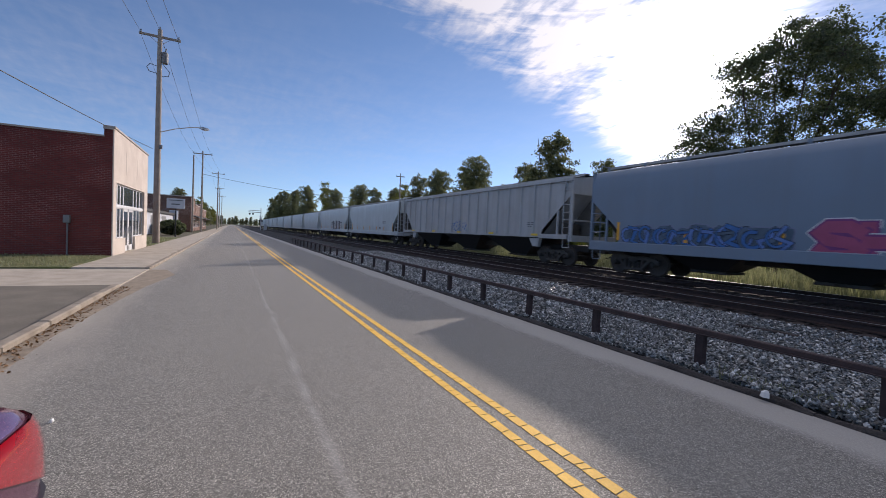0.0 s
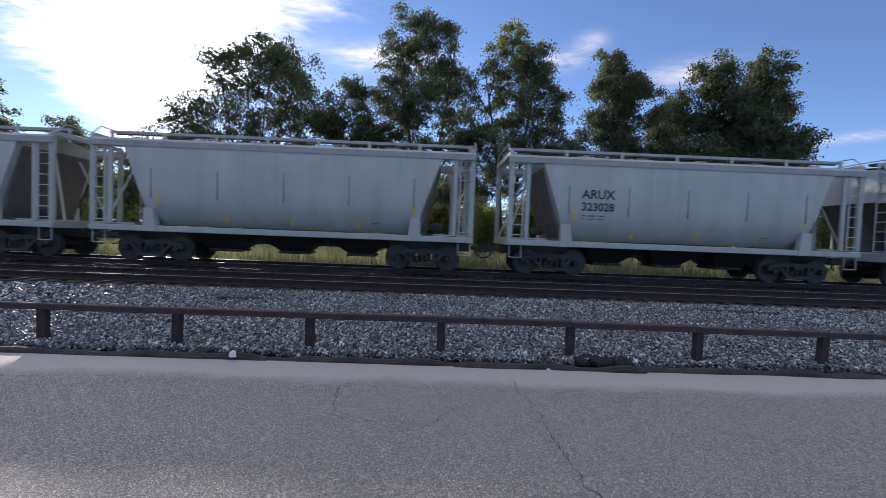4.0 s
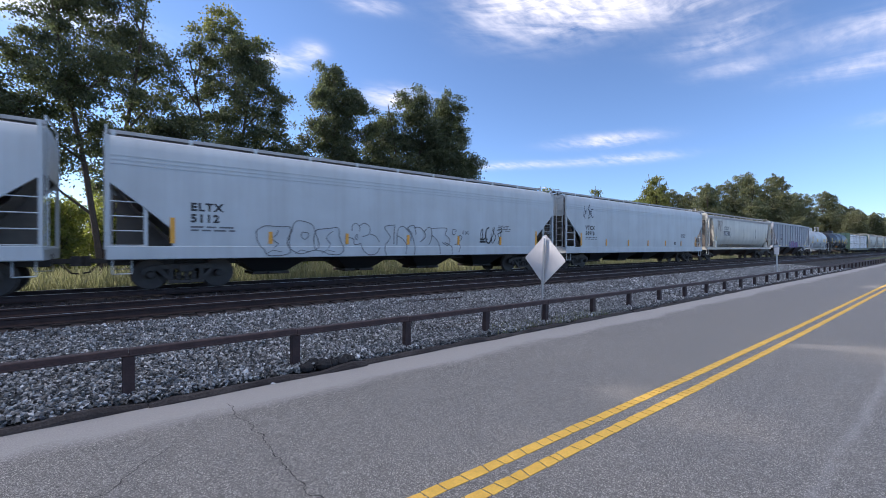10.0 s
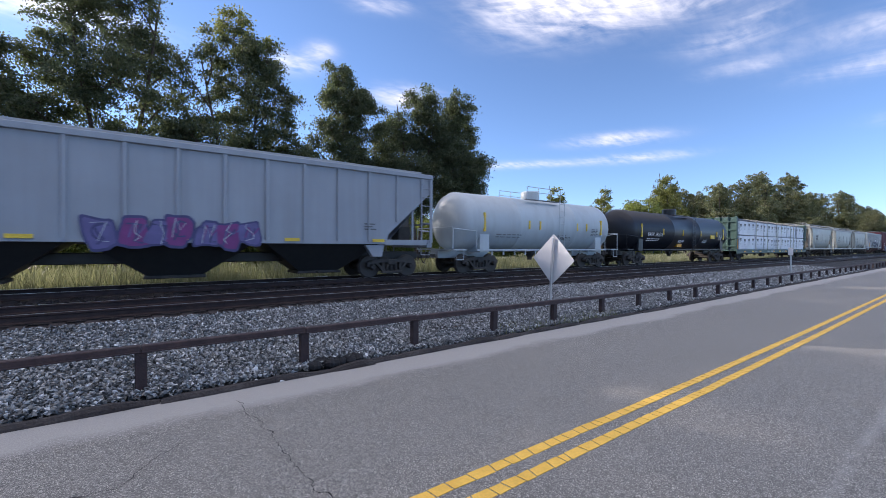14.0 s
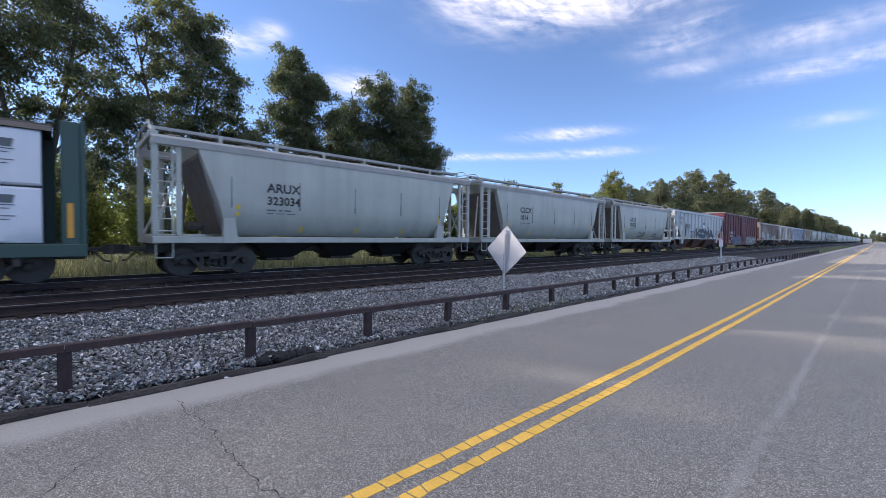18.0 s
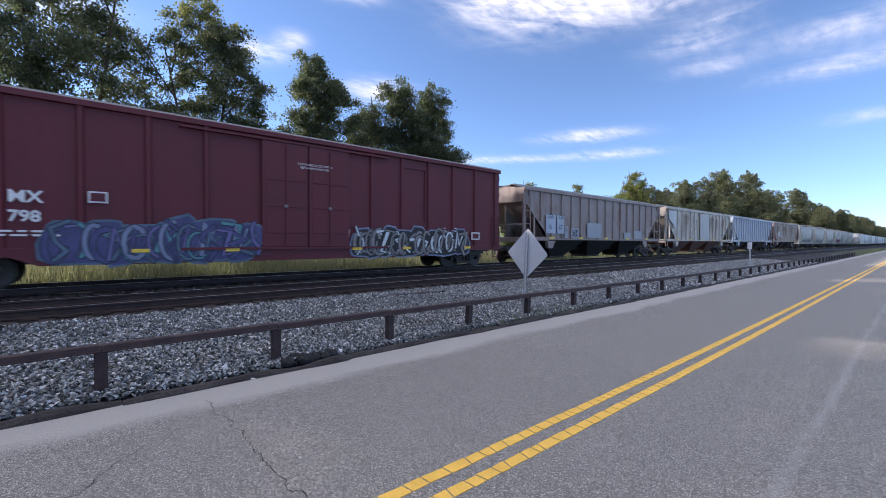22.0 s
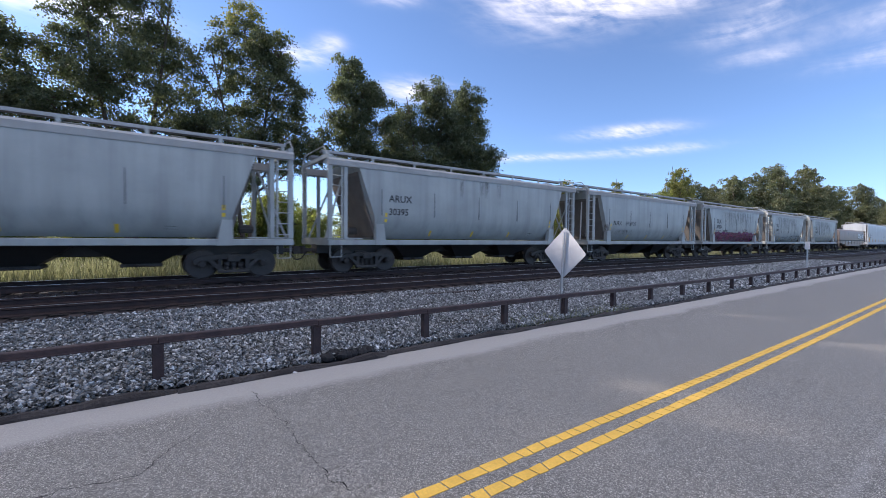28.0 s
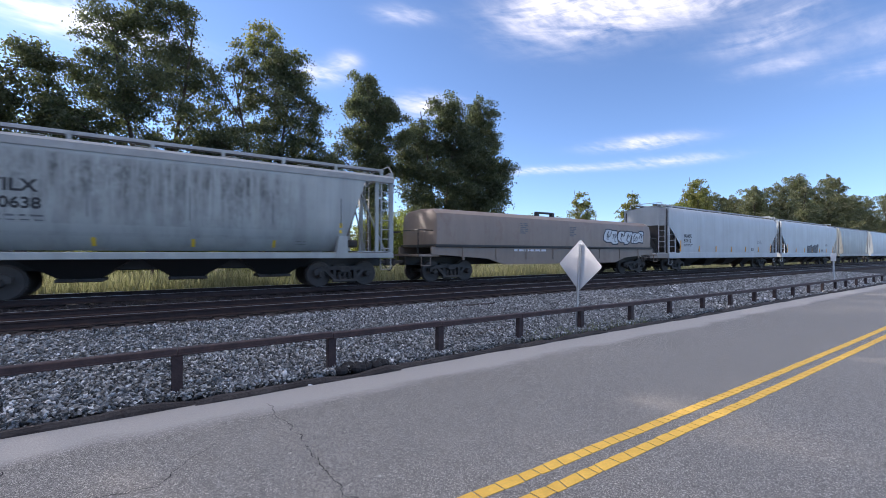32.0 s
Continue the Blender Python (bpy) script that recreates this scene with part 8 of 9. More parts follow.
def box_wagon(label, half=10.5):
    car = thing("boxcar", label, "boxcar", "train of freight wagons")
    top, bot = 4.92, 0.95
    part("body_shell", Shape().box(-half, -1.45, bot, half, 1.45, top, 0.02), "paint_red", car)
    s = Shape()
    prof = [(-1.55, top - 0.02), (-1.5, top + 0.06), (0, top + 0.2), (1.5, top + 0.06), (1.55, top - 0.02)]
    s.loft([[(-half - 0.02, y, z) for y, z in prof], [(half + 0.02, y, z) for y, z in prof]])
    part("roof", s, "hatch_grey", car)
    for e in (-1, 1):
        part("side_sill", Shape().prism([(-half, bot + 0.1), (half, bot + 0.1), (half, bot - 0.1), (half - 3.4, bot - 0.12), (half - 3.9, bot - 0.35), (-half + 3.9, bot - 0.35), (-half + 3.4, bot - 0.12), (-half, bot - 0.1)], "y", e * 1.52, e * 1.4), "paint_red", car)
        part("top_chord", Shape().box(-half, e * 1.56, top - 0.16, half, e * 1.44, top, 0.01), "paint_red", car)
        for k in range(15):
            x = -half + 0.35 + k * (2 * half - 0.7) / 14
            if -1.5 < x < 2.1 and e < 0:
                continue
            part("side_post", Shape().prism([(x - 0.09, e * 1.45), (x - 0.05, e * 1.53), (x + 0.05, e * 1.53), (x + 0.09, e * 1.45)], "z", bot, top - 0.12), "paint_red", car)
        for z in (1.3, 2.1, 2.9, 3.7, 4.5):
            part("end_corrugation", Shape().prism([(e * half, z - 0.22), (e * (half + 0.07), z - 0.05), (e * (half + 0.07), z + 0.05), (e * half, z + 0.22)], "y", -1.4, 1.4), "paint_red", car)
        ladder(car, e * (half - 0.35), -1.55, bot, bot + 1.6, 0.44, "paint_red")
        stirrup(car, e * (half - 0.35), bot - 0.05, "paint_red")
    for x0, x1 in ((-1.3, 0.26), (0.3, 1.86)):
        d = part("plug_door", Shape().box(x0, -1.57, bot + 0.1, x1, -1.45, top - 0.3, 0.015), "paint_red", car)
        for z in (1.9, 2.8, 3.7):
            part("door_panel", Shape().box(x0 + 0.12, -1.585, z - 0.38, x1 - 0.12, -1.57, z + 0.38, 0.01), "paint_red", d)
        xm = (x0 + x1) / 2
        part("lock_rod", Shape().tube((xm, -1.6, bot + 0.2), (xm, -1.6, top - 0.4), 0.022, 6), "paint_red", d)
        part("door_crank", Shape().turn([(-0.03, 0.06), (0.01, 0.06)], (xm, -1.6, 2.45), "y", 10), "hatch_grey", d)
    part("door_rail", Shape().box(-3.6, -1.6, top - 0.3, 3.6, -1.5, top - 0.24).box(-3.6, -1.6, bot + 0.02, 3.6, -1.5, bot + 0.1), "paint_red", car)
    side = lambda z: 1.54
    for tx, a, b, hh in (("TI", 2.6, 2.17, 0.29), ("MX", 3.38, 2.19, 0.29), ("65", 2.58, 1.72, 0.27), ("798", 3.38, 1.72, 0.27)):
        lettering(car, tx, -half + a, b, hh, "ink_white", side, 0.01)
    bars(car, -half + 3.2, 1.45, 2, 1.1, side, "ink_white")
    lettering(car, "CLOSE AND LOCK DOORS", -0.12, 3.92, 0.075, "ink_white", lambda z: 1.59, 0.0)
    lettering(car, "BEFORE MOVING CAR", -0.02, 3.8, 0.075, "ink_white", lambda z: 1.59, 0.0)
    for a, b, c, d in ((4.4, 4.46, 2.1, 4.43), (5.57, 5.63, 2.1, 4.43), (4.46, 5.57, 4.37, 4.43)):
        part("panel_bead", Shape().box(a, -1.5, c, b, -1.449, d), "paint_red", car)
    for a, b, c, d, m in ((2.12, 2.92, 1.12, 1.2, "ink_white"), (2.08, 3.0, 0.94, 1.05, "yellow_reflector")):
        part("reflector_strip", Shape().box(-half + a, -1.56, c, -half + b, -1.535, d), m, car)
    wildstyle(car, -half + 4.15, 0.64, 4.8, 1.3, side, 4, ("spray_slate", "spray_indigo"), ("spray_indigo", "spray_slate", "spray_violet", "spray_teal", "spray_lavender"), "spray_navy", 0.026)
    wildstyle(car, -half + 12.7, 0.66, 5.8, 1.2, side, 9, ("spray_lavender", "ink_black"), ("spray_ash", "spray_silver", "spray_ash"), "ink_black", 0.03)
    tag_loops(car, -half + 11.9, 1.45, 0.55, 0.3, 4, "ink_white", side, 161, 0.014)
    part("data_plate", Shape().box(half - 2.1, -1.56, 1.35, half - 1.55, -1.535, 1.7), "ink_white", car)
    part("plate_print", Shape().box(half - 2.04, -1.566, 1.4, half - 1.61, -1.555, 1.65), "paint_red", car)
    bars(car, half - 3.9, 1.85, 4, 0.2, side, "ink_white", 0.03, 0.13)
    bars(car, half - 3.2, 1.85, 4, 0.16, side, "ink_white", 0.03, 0.13)
    for k in (0, 1):
        part("data_plate", Shape().box(-half + 4.85, -1.55, 2.25, -half + 5.25, -1.54, 2.55).box(-half + 4.9, -1.555, 2.3, -half + 5.2, -1.545, 2.5) if k == 0 else Shape().box(-half + 4.89, -1.56, 2.29, -half + 5.21, -1.55, 2.51), ("ink_white", "paint_red")[k], car)
    for x in (5.95, 8.3, 12.7, 15.05, 18.6):
        part("reflector_strip", Shape().box(-half + x - 0.2, -1.6, bot - 0.03, -half + x + 0.2, -1.535, bot + 0.07), "yellow_reflector", car)
    part("centre_sill", Shape().box(-half, -0.33, 0.6, half, 0.33, 0.95, 0.02), "black_steel", car)
    add_truck(car, -half + 2.1)
    add_truck(car, half - 2.1)
    add_couplers(car, half)
    return car


def coil_wagon(label, half=8.9):
    car = thing("coil_wagon", label, "coil wagon", "train of freight wagons")
    prof = [(-1.5, 1.6), (-1.52, 2.6), (-1.42, 2.95), (-1.1, 3.15), (0, 3.22), (1.1, 3.15), (1.42, 2.95), (1.52, 2.6), (1.5, 1.6)]
    rings = []
    for x, k in ((-half + 0.8, 0.93), (-half + 0.86, 0.985), (-half + 1.0, 1.0), (half - 1.0, 1.0), (half - 0.86, 0.985), (half - 0.8, 0.93)):
        rings.append([(x, y * k, 1.6 + (z - 1.6) * k) for y, z in prof])
    part("coil_hood", Shape().loft(rings), "paint_coil", car, smooth=True)
    part("hood_rim", Shape().box(-half + 0.75, -1.58, 1.5, half - 0.75, 1.58, 1.62, 0.02), "black_steel", car)
    for e in (-1, 1):
        part("side_sill", Shape().prism([(-half + 0.6, 1.52), (half - 0.6, 1.52), (half - 0.6, 1.2), (half - 3.6, 1.0), (half - 4.6, 0.72), (-half + 4.6, 0.72), (-half + 3.6, 1.0), (-half + 0.6, 1.2)], "y", e * 1.5, e * 1.4), "paint_coil", car)
        part("end_deck", Shape().box(e * half, -1.45, 1.1, e * (half - 1.0), 1.45, 1.2, 0.01), "paint_coil", car)
        s = Shape()
        for y in (-1.4, 1.4):
            s.tube((e * half, y, 1.2), (e * half, y, 2.2), 0.022, 5).tube((e * half, y, 2.2), (e * (half - 0.7), y, 2.2), 0.022, 5)
        s.tube((e * half, -1.4, 2.2), (e * half, 1.4, 2.2), 0.022, 5)
        part("end_railing", s, "black_steel", car)
        for k in range(8):
            x = -half + 2.2 + k * (2 * half - 4.4) / 7
            part("side_stake", Shape().box(x - 0.05, e * 1.54, 0.95, x + 0.05, e * 1.48, 1.52), "paint_coil", car)
        stirrup(car, e * (half - 0.3), 1.15, "paint_coil")
    part("lifting_bracket", Shape().box(-0.7, -0.12, 3.2, -0.5, 0.12, 3.5, 0.02).box(0.5, -0.12, 3.2, 0.7, 0.12, 3.5, 0.02).box(-0.7, -0.1, 3.42, 0.7, 0.1, 3.52, 0.02), "black_steel", car)
    side = interp([(1.75, 1.5), (2.6, 1.52), (2.95, 1.42)])
    bars(car, -half + 5.6, 2.65, 6, 0.5, side, "ink_grey", 0.05, 0.09)
    bars(car, -half + 9.2, 2.6, 6, 0.5, side, "ink_grey", 0.05, 0.09)
    bars(car, -half + 5.2, 1.5, 2, 2.2, lambda z: 1.505, "ink_white", 0.1, 0.16)
    piece_blobs(car, half - 5.6, 1.82, 3.9, 0.8, 6, ("spray_silver",), "spray_navy", side, 12)
    part("centre_sill", Shape().box(-half, -0.33, 0.72, half, 0.33, 1.1, 0.02), "black_steel", car)
    add_truck(car, -half + 1.9)
    add_truck(car, half - 1.9)
    add_couplers(car, half)
    return car


def far_wagon(mat, label, half):
    """The plain wagons of both ends of the train, never near: body, roof walk, bays and trucks."""
    car = thing("covered_hopper_wagon", label, "hopper wagon", "train of freight wagons")
    sec = [(-1.5, 1.0), (-1.6, 1.5), (-1.6, 3.9), (-1.45, 4.3), (0, 4.45), (1.45, 4.3), (1.6, 3.9), (1.6, 1.5), (1.5, 1.0)]
    def ring(inset_low, x):
        return [(x - math.copysign(inset_low if z < 1.6 else 0.0, x), y, z) for y, z in sec]
    part("body_shell", Shape().loft([ring(1.2, -half + 0.4), ring(1.2, half - 0.4)]), mat, car, smooth=True)
    part("running_board", Shape().box(-half, -0.7, 4.5, half, 0.7, 4.58), "hatch_grey", car)
    part("side_sill", Shape().box(-half, -1.62, 0.95, half, -1.5, 1.25).box(-half, 1.5, 0.95, half, 1.62, 1.25), mat, car)
    for e in (-1, 1):
        part("end_frame", Shape().box(e * half, -1.55, 1.0, e * (half - 0.1), -1.45, 4.3).box(e * half, 1.45, 1.0, e * (half - 0.1), 1.55, 4.3).box(e * half, -1.5, 4.2, e * (half - 0.1), 1.5, 4.3), mat, car)
        s = Shape()
        for wx in (-0.89, 0.89):
            for y in (-0.76, 0.76):
                s.turn([(-0.06, 0.1), (-0.06, 0.45), (0.06, 0.45), (0.06, 0.1)], (e * (half - 1.8) + wx, y, 0.457), "y", 12)
        s.box(e * (half - 1.8) - 1.1, -1.08, 0.5, e * (half - 1.8) + 1.1, -0.95, 0.74).box(e * (half - 1.8) - 0.45, -1.08, 0.2, e * (half - 1.8) + 0.45, -0.95, 0.6)
        part("truck", s, "truck_iron", car)
    for k in range(3):
        part("discharge_hopper", Shape().loft([[((k - 1) * half * 0.42 + a, b, 1.05) for a, b in ((-1.6, -1.3), (1.6, -1.3), (1.6, 1.3), (-1.6, 1.3))], [((k - 1) * half * 0.42 + a, b, 0.4) for a, b in ((-0.5, -0.5), (0.5, -0.5), (0.5, 0.5), (-0.5, 0.5))]]), "black_steel", car)
    add_couplers(car, half)
    return car


RAKE = []     # (wagon, x of its middle at the start)


def couple(car, right, left):
    """Puts a wagon between two couplings, given by their places at the start."""
    c = (right + left + GAP) / 2
    car.matrix_basis = pose(c, TRAIN_Y, RAIL_Z)
    RAKE.append((car, c))
    return car


def half_of(left, right):
    return (right - left - GAP) / 2


def build_train():
    H = half_of
    # far part of the train, already past
    plain_a, _, _ = long_hopper("paint_white", "white covered hopper wagon with smooth sides", H(-56.5, -37.3))
    couple(plain_a, -37.3, -56.5)
    o, side, h = long_hopper("paint_white", "white covered hopper wagon with dark sprayed tags low on its side", H(-77.5, -56.5))
    piece_blobs(o, 0, 1.2, 6.5, 1.3, 7, ("spray_silver", "ink_grey"), "spray_navy", side, 31)
    couple(o, -56.5, -77.5)
    x = -77.5
    far_a = far_wagon("paint_white", "white covered hopper wagon far down the line", 9.0)
    far_b = far_wagon("paint_dirty", "grey covered hopper wagon far down the line", 6.65)
    couple(far_a, x, x - 19.2)
    for k in range(8):
        x -= 19.2
        couple(copy_thing(far_a, pose(0, 0, 0)), x, x - 19.2)
    o, side, h = ribbed_hopper("paint_grey", "pale grey ribbed hopper wagon with sloped ends", H(-37.3, -14.7), 19)
    couple(o, -14.7, -37.3)
    tag_loops(o, -1.2, 1.5, 2.2, 0.8, 4, "spray_blue", side, 3)
    o, side, h = long_hopper("paint_slate", "slate blue-grey hopper wagon with blue and pink spray paint", H(-14.7, 6.6))
    wildstyle(o, -h + 1.9, 1.28, 5.4, 0.74, side, 8, ("spray_lavender", "spray_slate"), ("spray_sky", "spray_slate", "spray_blue"), "spray_navy", 0.018)
    sprayed_letters(o, [("S", -h + 7.9, -h + 9.0), ("H", -h + 8.85, -h + 9.95), ("E", -h + 9.8, -h + 10.75), ("O", -h + 10.6, -h + 11.7), ("L", -h + 11.55, -h + 12.5)], 1.05, 1.08, ((0.235, "ink_white"), (0.205, "spray_plum"), (0.15, "spray_pink")), side)
    part("info_panel", Shape().box(-h + 16.8, -1.63, 1.77, -h + 17.25, -1.6, 2.06), "spray_navy", o)
    couple(o, 6.6, -14.7)
    o, side, h = long_hopper("paint_grey", "pale hopper wagon with big black-outlined spray letters", H(6.6, 27.5))
    low = lambda z: 1.633 if z < 1.32 else side(z)
    fat_letters = ([(3.97, 0.94), (3.97, 1.3), (4.2, 1.45), (4.38, 1.7), (4.65, 1.76), (4.96, 1.85), (5.32, 1.74), (5.5, 1.5), (5.52, 1.2), (5.6, 0.94)],
                   [(5.6, 0.94), (5.52, 1.6), (5.75, 1.68), (5.95, 1.58), (6.3, 1.82), (6.58, 1.75), (6.62, 1.3), (6.64, 0.94)],
                   [(6.62, 1.75), (6.7, 1.96), (6.95, 1.84), (7.12, 1.62), (7.02, 1.45), (7.2, 1.3), (7.45, 1.05), (7.2, 0.94), (6.9, 0.94), (6.68, 1.15), (6.66, 1.4)],
                   [(7.3, 1.9), (7.52, 1.82), (8.12, 1.78), (8.06, 1.45), (8.25, 1.3), (8.42, 1.36), (8.44, 0.94), (7.62, 0.94), (7.5, 1.1), (7.28, 1.25), (7.36, 1.5)],
                   [(8.16, 1.7), (8.64, 1.69), (9.2, 1.95), (9.55, 1.85), (9.62, 1.4), (9.68, 0.94), (8.5, 0.94), (8.45, 1.36)],
                   [(9.65, 1.72), (9.9, 1.95), (10.25, 1.85), (10.45, 1.5), (10.9, 1.42), (11.0, 1.15), (10.8, 0.94), (9.7, 0.94)])
    for k, g in enumerate(fat_letters):
        g = rounded([(-h + a, b) for a, b in g])
        flat_shape(o, g, low, 0.006, "spray_silver", "spray_letter")
        part("spray_outline", ribbon(g + g[:2], 0.038, low, 0.011 + 0.001 * k), "ink_black", o)
    for k, (a, b, w, d) in enumerate(((5.08, 1.38, 0.1, 0.08), (6.1, 1.3, 0.11, 0.09), (7.2, 1.45, 0.08, 0.12), (8.0, 1.25, 0.16, 0.1), (8.8, 1.3, 0.12, 0.09), (9.05, 1.12, 0.16, 0.05), (10.1, 1.35, 0.1, 0.1), (4.6, 1.12, 0.1, 0.07))):
        flat_shape(o, blob(-h + a, b, w, d, low, 0, 300 + k, 12), low, 0.018, "ink_black", "spray_counter")
    for st in (((4.35, 1.66), (4.42, 1.5), (4.62, 1.43), (4.85, 1.42)), ((5.75, 1.66), (5.82, 1.5)), ((6.05, 1.05), (6.3, 1.18), (6.45, 1.08)), ((7.6, 1.2), (7.9, 1.08), (8.2, 1.12)), ((9.3, 1.8), (9.35, 1.5), (9.55, 1.3))):
        part("spray_stroke", ribbon([(-h + a, b) for a, b in st], 0.022, low, 0.02), "ink_black", o)
    part("info_panel", Shape().box(-h + 16.26, -1.63, 1.38, -h + 16.9, -1.6, 1.7), "spray_navy", o)
    bars(o, -h + 1.2, 2.34, 1, 0.75, side, "ink_grey", 0.15)
    bars(o, -h + 1.25, 1.96, 1, 0.95, side, "ink_grey", 0.13)
    bars(o, -h + 1.2, 1.66, 2, 1.5, side, "ink_grey", 0.035, 0.09)
    couple(o, 27.5, 6.6)

    def small(mat, label, l, r, mark=None, num=None, lx=2.55):
        o, side, h = small_hopper(mat, label, H(l, r), num, mark, lx=lx)
        couple(o, r, l)
        return o, side, h

    small("paint_palegreen", "pale grey-green short hopper wagon with dusty lower side", 27.5, 42.5, "ARUX", "723188")
    o, side, h = small("paint_palegreen", "dusty short hopper wagon with dark sprayed tag low on its side", 42.5, 56.9)
    piece_blobs(o, -0.5, 1.2, 2.6, 1.0, 4, ("ink_grey",), "spray_navy", side, 51)
    bars(o, -h + 2.1, 2.4, 1, 0.95, side, "ink_grey", 0.16)
    small("paint_palegreen", "plain pale green-grey short hopper wagon", 56.9, 71.25)
    small("paint_palegreen", "pale green-grey short hopper wagon with black lettering", 71.25, 85.1, "ARUX", "323028")

    def long(mat, label, l, r, mark=None, num=None, stripes=False, lx=1.95, mz=0.0):
        o, side, h = long_hopper(mat, label, H(l, r), num, mark, stripes=stripes, lx=lx, mz=mz)
        couple(o, r, l)
        return o, side, h

    long("paint_white", "clean white long hopper wagon with small lettering", 85.1, 107.4, "VSRR", "7108")
    o, side, h = long("paint_white", "white long hopper wagon with a few pencilled tags", 107.4, 129.3, "CICRA", "98791")
    tag_loops(o, -2.5, 1.6, 1.3, 0.5, 6, "ink_grey", side, 61, 0.015)
    tag_loops(o, 0.3, 1.6, 0.9, 0.5, 5, "ink_grey", side, 62, 0.015)
    part("info_panel", Shape().box(h - 2.9, -1.63, 1.42, h - 2.3, -1.6, 1.75), "spray_navy", o)
    long("paint_cream", "off-white long hopper wagon with grey-green lower side", 129.3, 151.2, "BPTX", "185716")
    o, side, h = long("paint_white", "white hopper wagon with yellow and blue block letters", 151.2, 173.4, "XOMX", "710157", lx=2.55, mz=0.2)
    low = lambda z: 1.633 if z < 1.32 else side(z)
    w_letter = [(5.5, 1.86), (5.62, 2.16), (5.9, 2.33), (6.28, 2.35), (6.28, 1.62), (6.72, 2.03), (7.0, 1.61), (7.04, 2.34), (7.42, 2.36), (7.42, 1.55), (7.7, 1.35), (7.8, 1.0), (7.1, 1.0), (6.76, 1.4), (6.45, 1.0), (5.93, 1.0), (5.89, 1.82)]
    h_letter = [(7.69, 2.41), (8.6, 2.46), (8.6, 1.9), (9.04, 1.9), (9.08, 2.47), (9.62, 2.49), (9.6, 1.5), (9.78, 1.3), (9.9, 1.0), (9.06, 1.0), (9.04, 1.5), (8.6, 1.5), (8.56, 1.0), (8.05, 1.0), (7.98, 1.6), (7.86, 1.95), (7.68, 2.1)]
    for g in (w_letter, h_letter):
        flat_shape(o, [(-h + a + 0.15, b - 0.02) for a, b in g], low, 0.008, "spray_blue", "spray_shadow")
        flat_shape(o, [(-h + a, b) for a, b in g], low, 0.013, "spray_ochre", "spray_letter")
        part("spray_outline", ribbon([(-h + a, b) for a, b in g + g[:2]], 0.02, low, 0.017), "ink_grey", o)
    tag_loops(o, -h + 5.0, 1.02, 0.7, 0.25, 3, "ink_grey", low, 181, 0.008)
    sprayed_letters(o, [("W", -h + 10.1, -h + 10.4), ("E", -h + 10.46, -h + 10.66)], 2.12, 0.3, ((0.017, "ink_grey"),), side)
    sprayed_letters(o, [("H", -h + 10.76, -h + 10.98), ("U", -h + 11.02, -h + 11.22), ("N", -h + 11.26, -h + 11.46), ("T", -h + 11.5, -h + 11.72)], 1.84, 0.32, ((0.017, "ink_grey"),), side)
    lettering(o, "2010", -h + 10.4, 1.4, 0.2, "ink_grey", side, 0.0)
    part("stain_patch", Shape().add([(a, -side(b) - 0.006, b) for a, b in blob(-h + 12.6, 3.62, 0.55, 0.14, side, 0, 3)], [tuple(range(22))]), "paint_tan", o, fix=False)
    o, side, h = long("paint_white", "white hopper wagon with ribbed eaves and outlined spray letters", 173.4, 193.9, "ELTX", "5112", True)
    low = lambda z: 1.634 if z < 1.32 else side(z)
    bubble_letters(o, -h + 3.9, 1.0, 2.8, 1.1, 3, low, 71, 0.015, "ink_grey")
    first_word = (((7.13, 1.9), (7.16, 2.1), (7.3, 2.17), (7.44, 2.05), (7.44, 1.88)), ((7.44, 2.08), (7.64, 2.19), (7.86, 2.06), (7.86, 1.79), (7.58, 1.68)), ((7.86, 1.79), (8.14, 1.69), (8.3, 1.48)),
                  ((7.51, 1.41), (7.58, 1.17), (7.83, 0.98), (8.14, 1.03), (8.29, 1.24)), ((7.02, 1.63), (7.2, 1.57), (7.25, 1.37), (7.49, 1.41)), ((7.27, 1.65), (7.32, 1.75), (7.37, 1.65), (7.32, 1.55), (7.27, 1.65)))
    second_word = (((8.99, 2.17), (8.52, 2.06), (8.79, 1.67), (8.54, 1.31), (8.59, 0.95)), ((8.99, 2.17), (8.96, 1.75), (8.96, 1.42)), ((9.1, 1.38), (9.14, 1.97), (9.37, 2.12), (9.59, 1.99), (9.86, 1.69), (9.96, 1.31), (9.92, 0.96)),
                   ((9.08, 1.75), (9.37, 1.61), (9.55, 1.38), (9.52, 1.01)), ((9.77, 1.54), (9.8, 1.85), (9.62, 2.07), (9.93, 2.17), (10.02, 1.81)), ((9.93, 2.08), (10.19, 2.11), (10.42, 1.94), (10.52, 1.71), (10.25, 1.5)))
    word_end = (((10.45, 1.94), (10.65, 2.11), (10.83, 2.04), (10.83, 1.63), (10.72, 1.39)), ((10.83, 2.08), (11.66, 2.11), (11.59, 1.85), (11.85, 1.61), (11.74, 1.35), (11.44, 1.48)), ((10.86, 1.79), (11.22, 1.47), (11.29, 0.98)), ((11.59, 1.48), (11.93, 1.31), (11.97, 0.97)),
                ((12.0, 1.85), (12.02, 2.06), (12.2, 2.05), (12.12, 1.84), (12.0, 1.85)), ((12.36, 1.6), (12.4, 1.8), (12.55, 1.75), (12.5, 1.6), (12.36, 1.6)), ((12.13, 1.4), (12.45, 1.4), (12.36, 1.05)))
    for n, st in enumerate(first_word + second_word + word_end):
        part("spray_stroke", ribbon([(-h + a, b) for a, b in smooth_line(st)], 0.016, low, 0.009 + 0.0006 * n), "ink_grey", o)
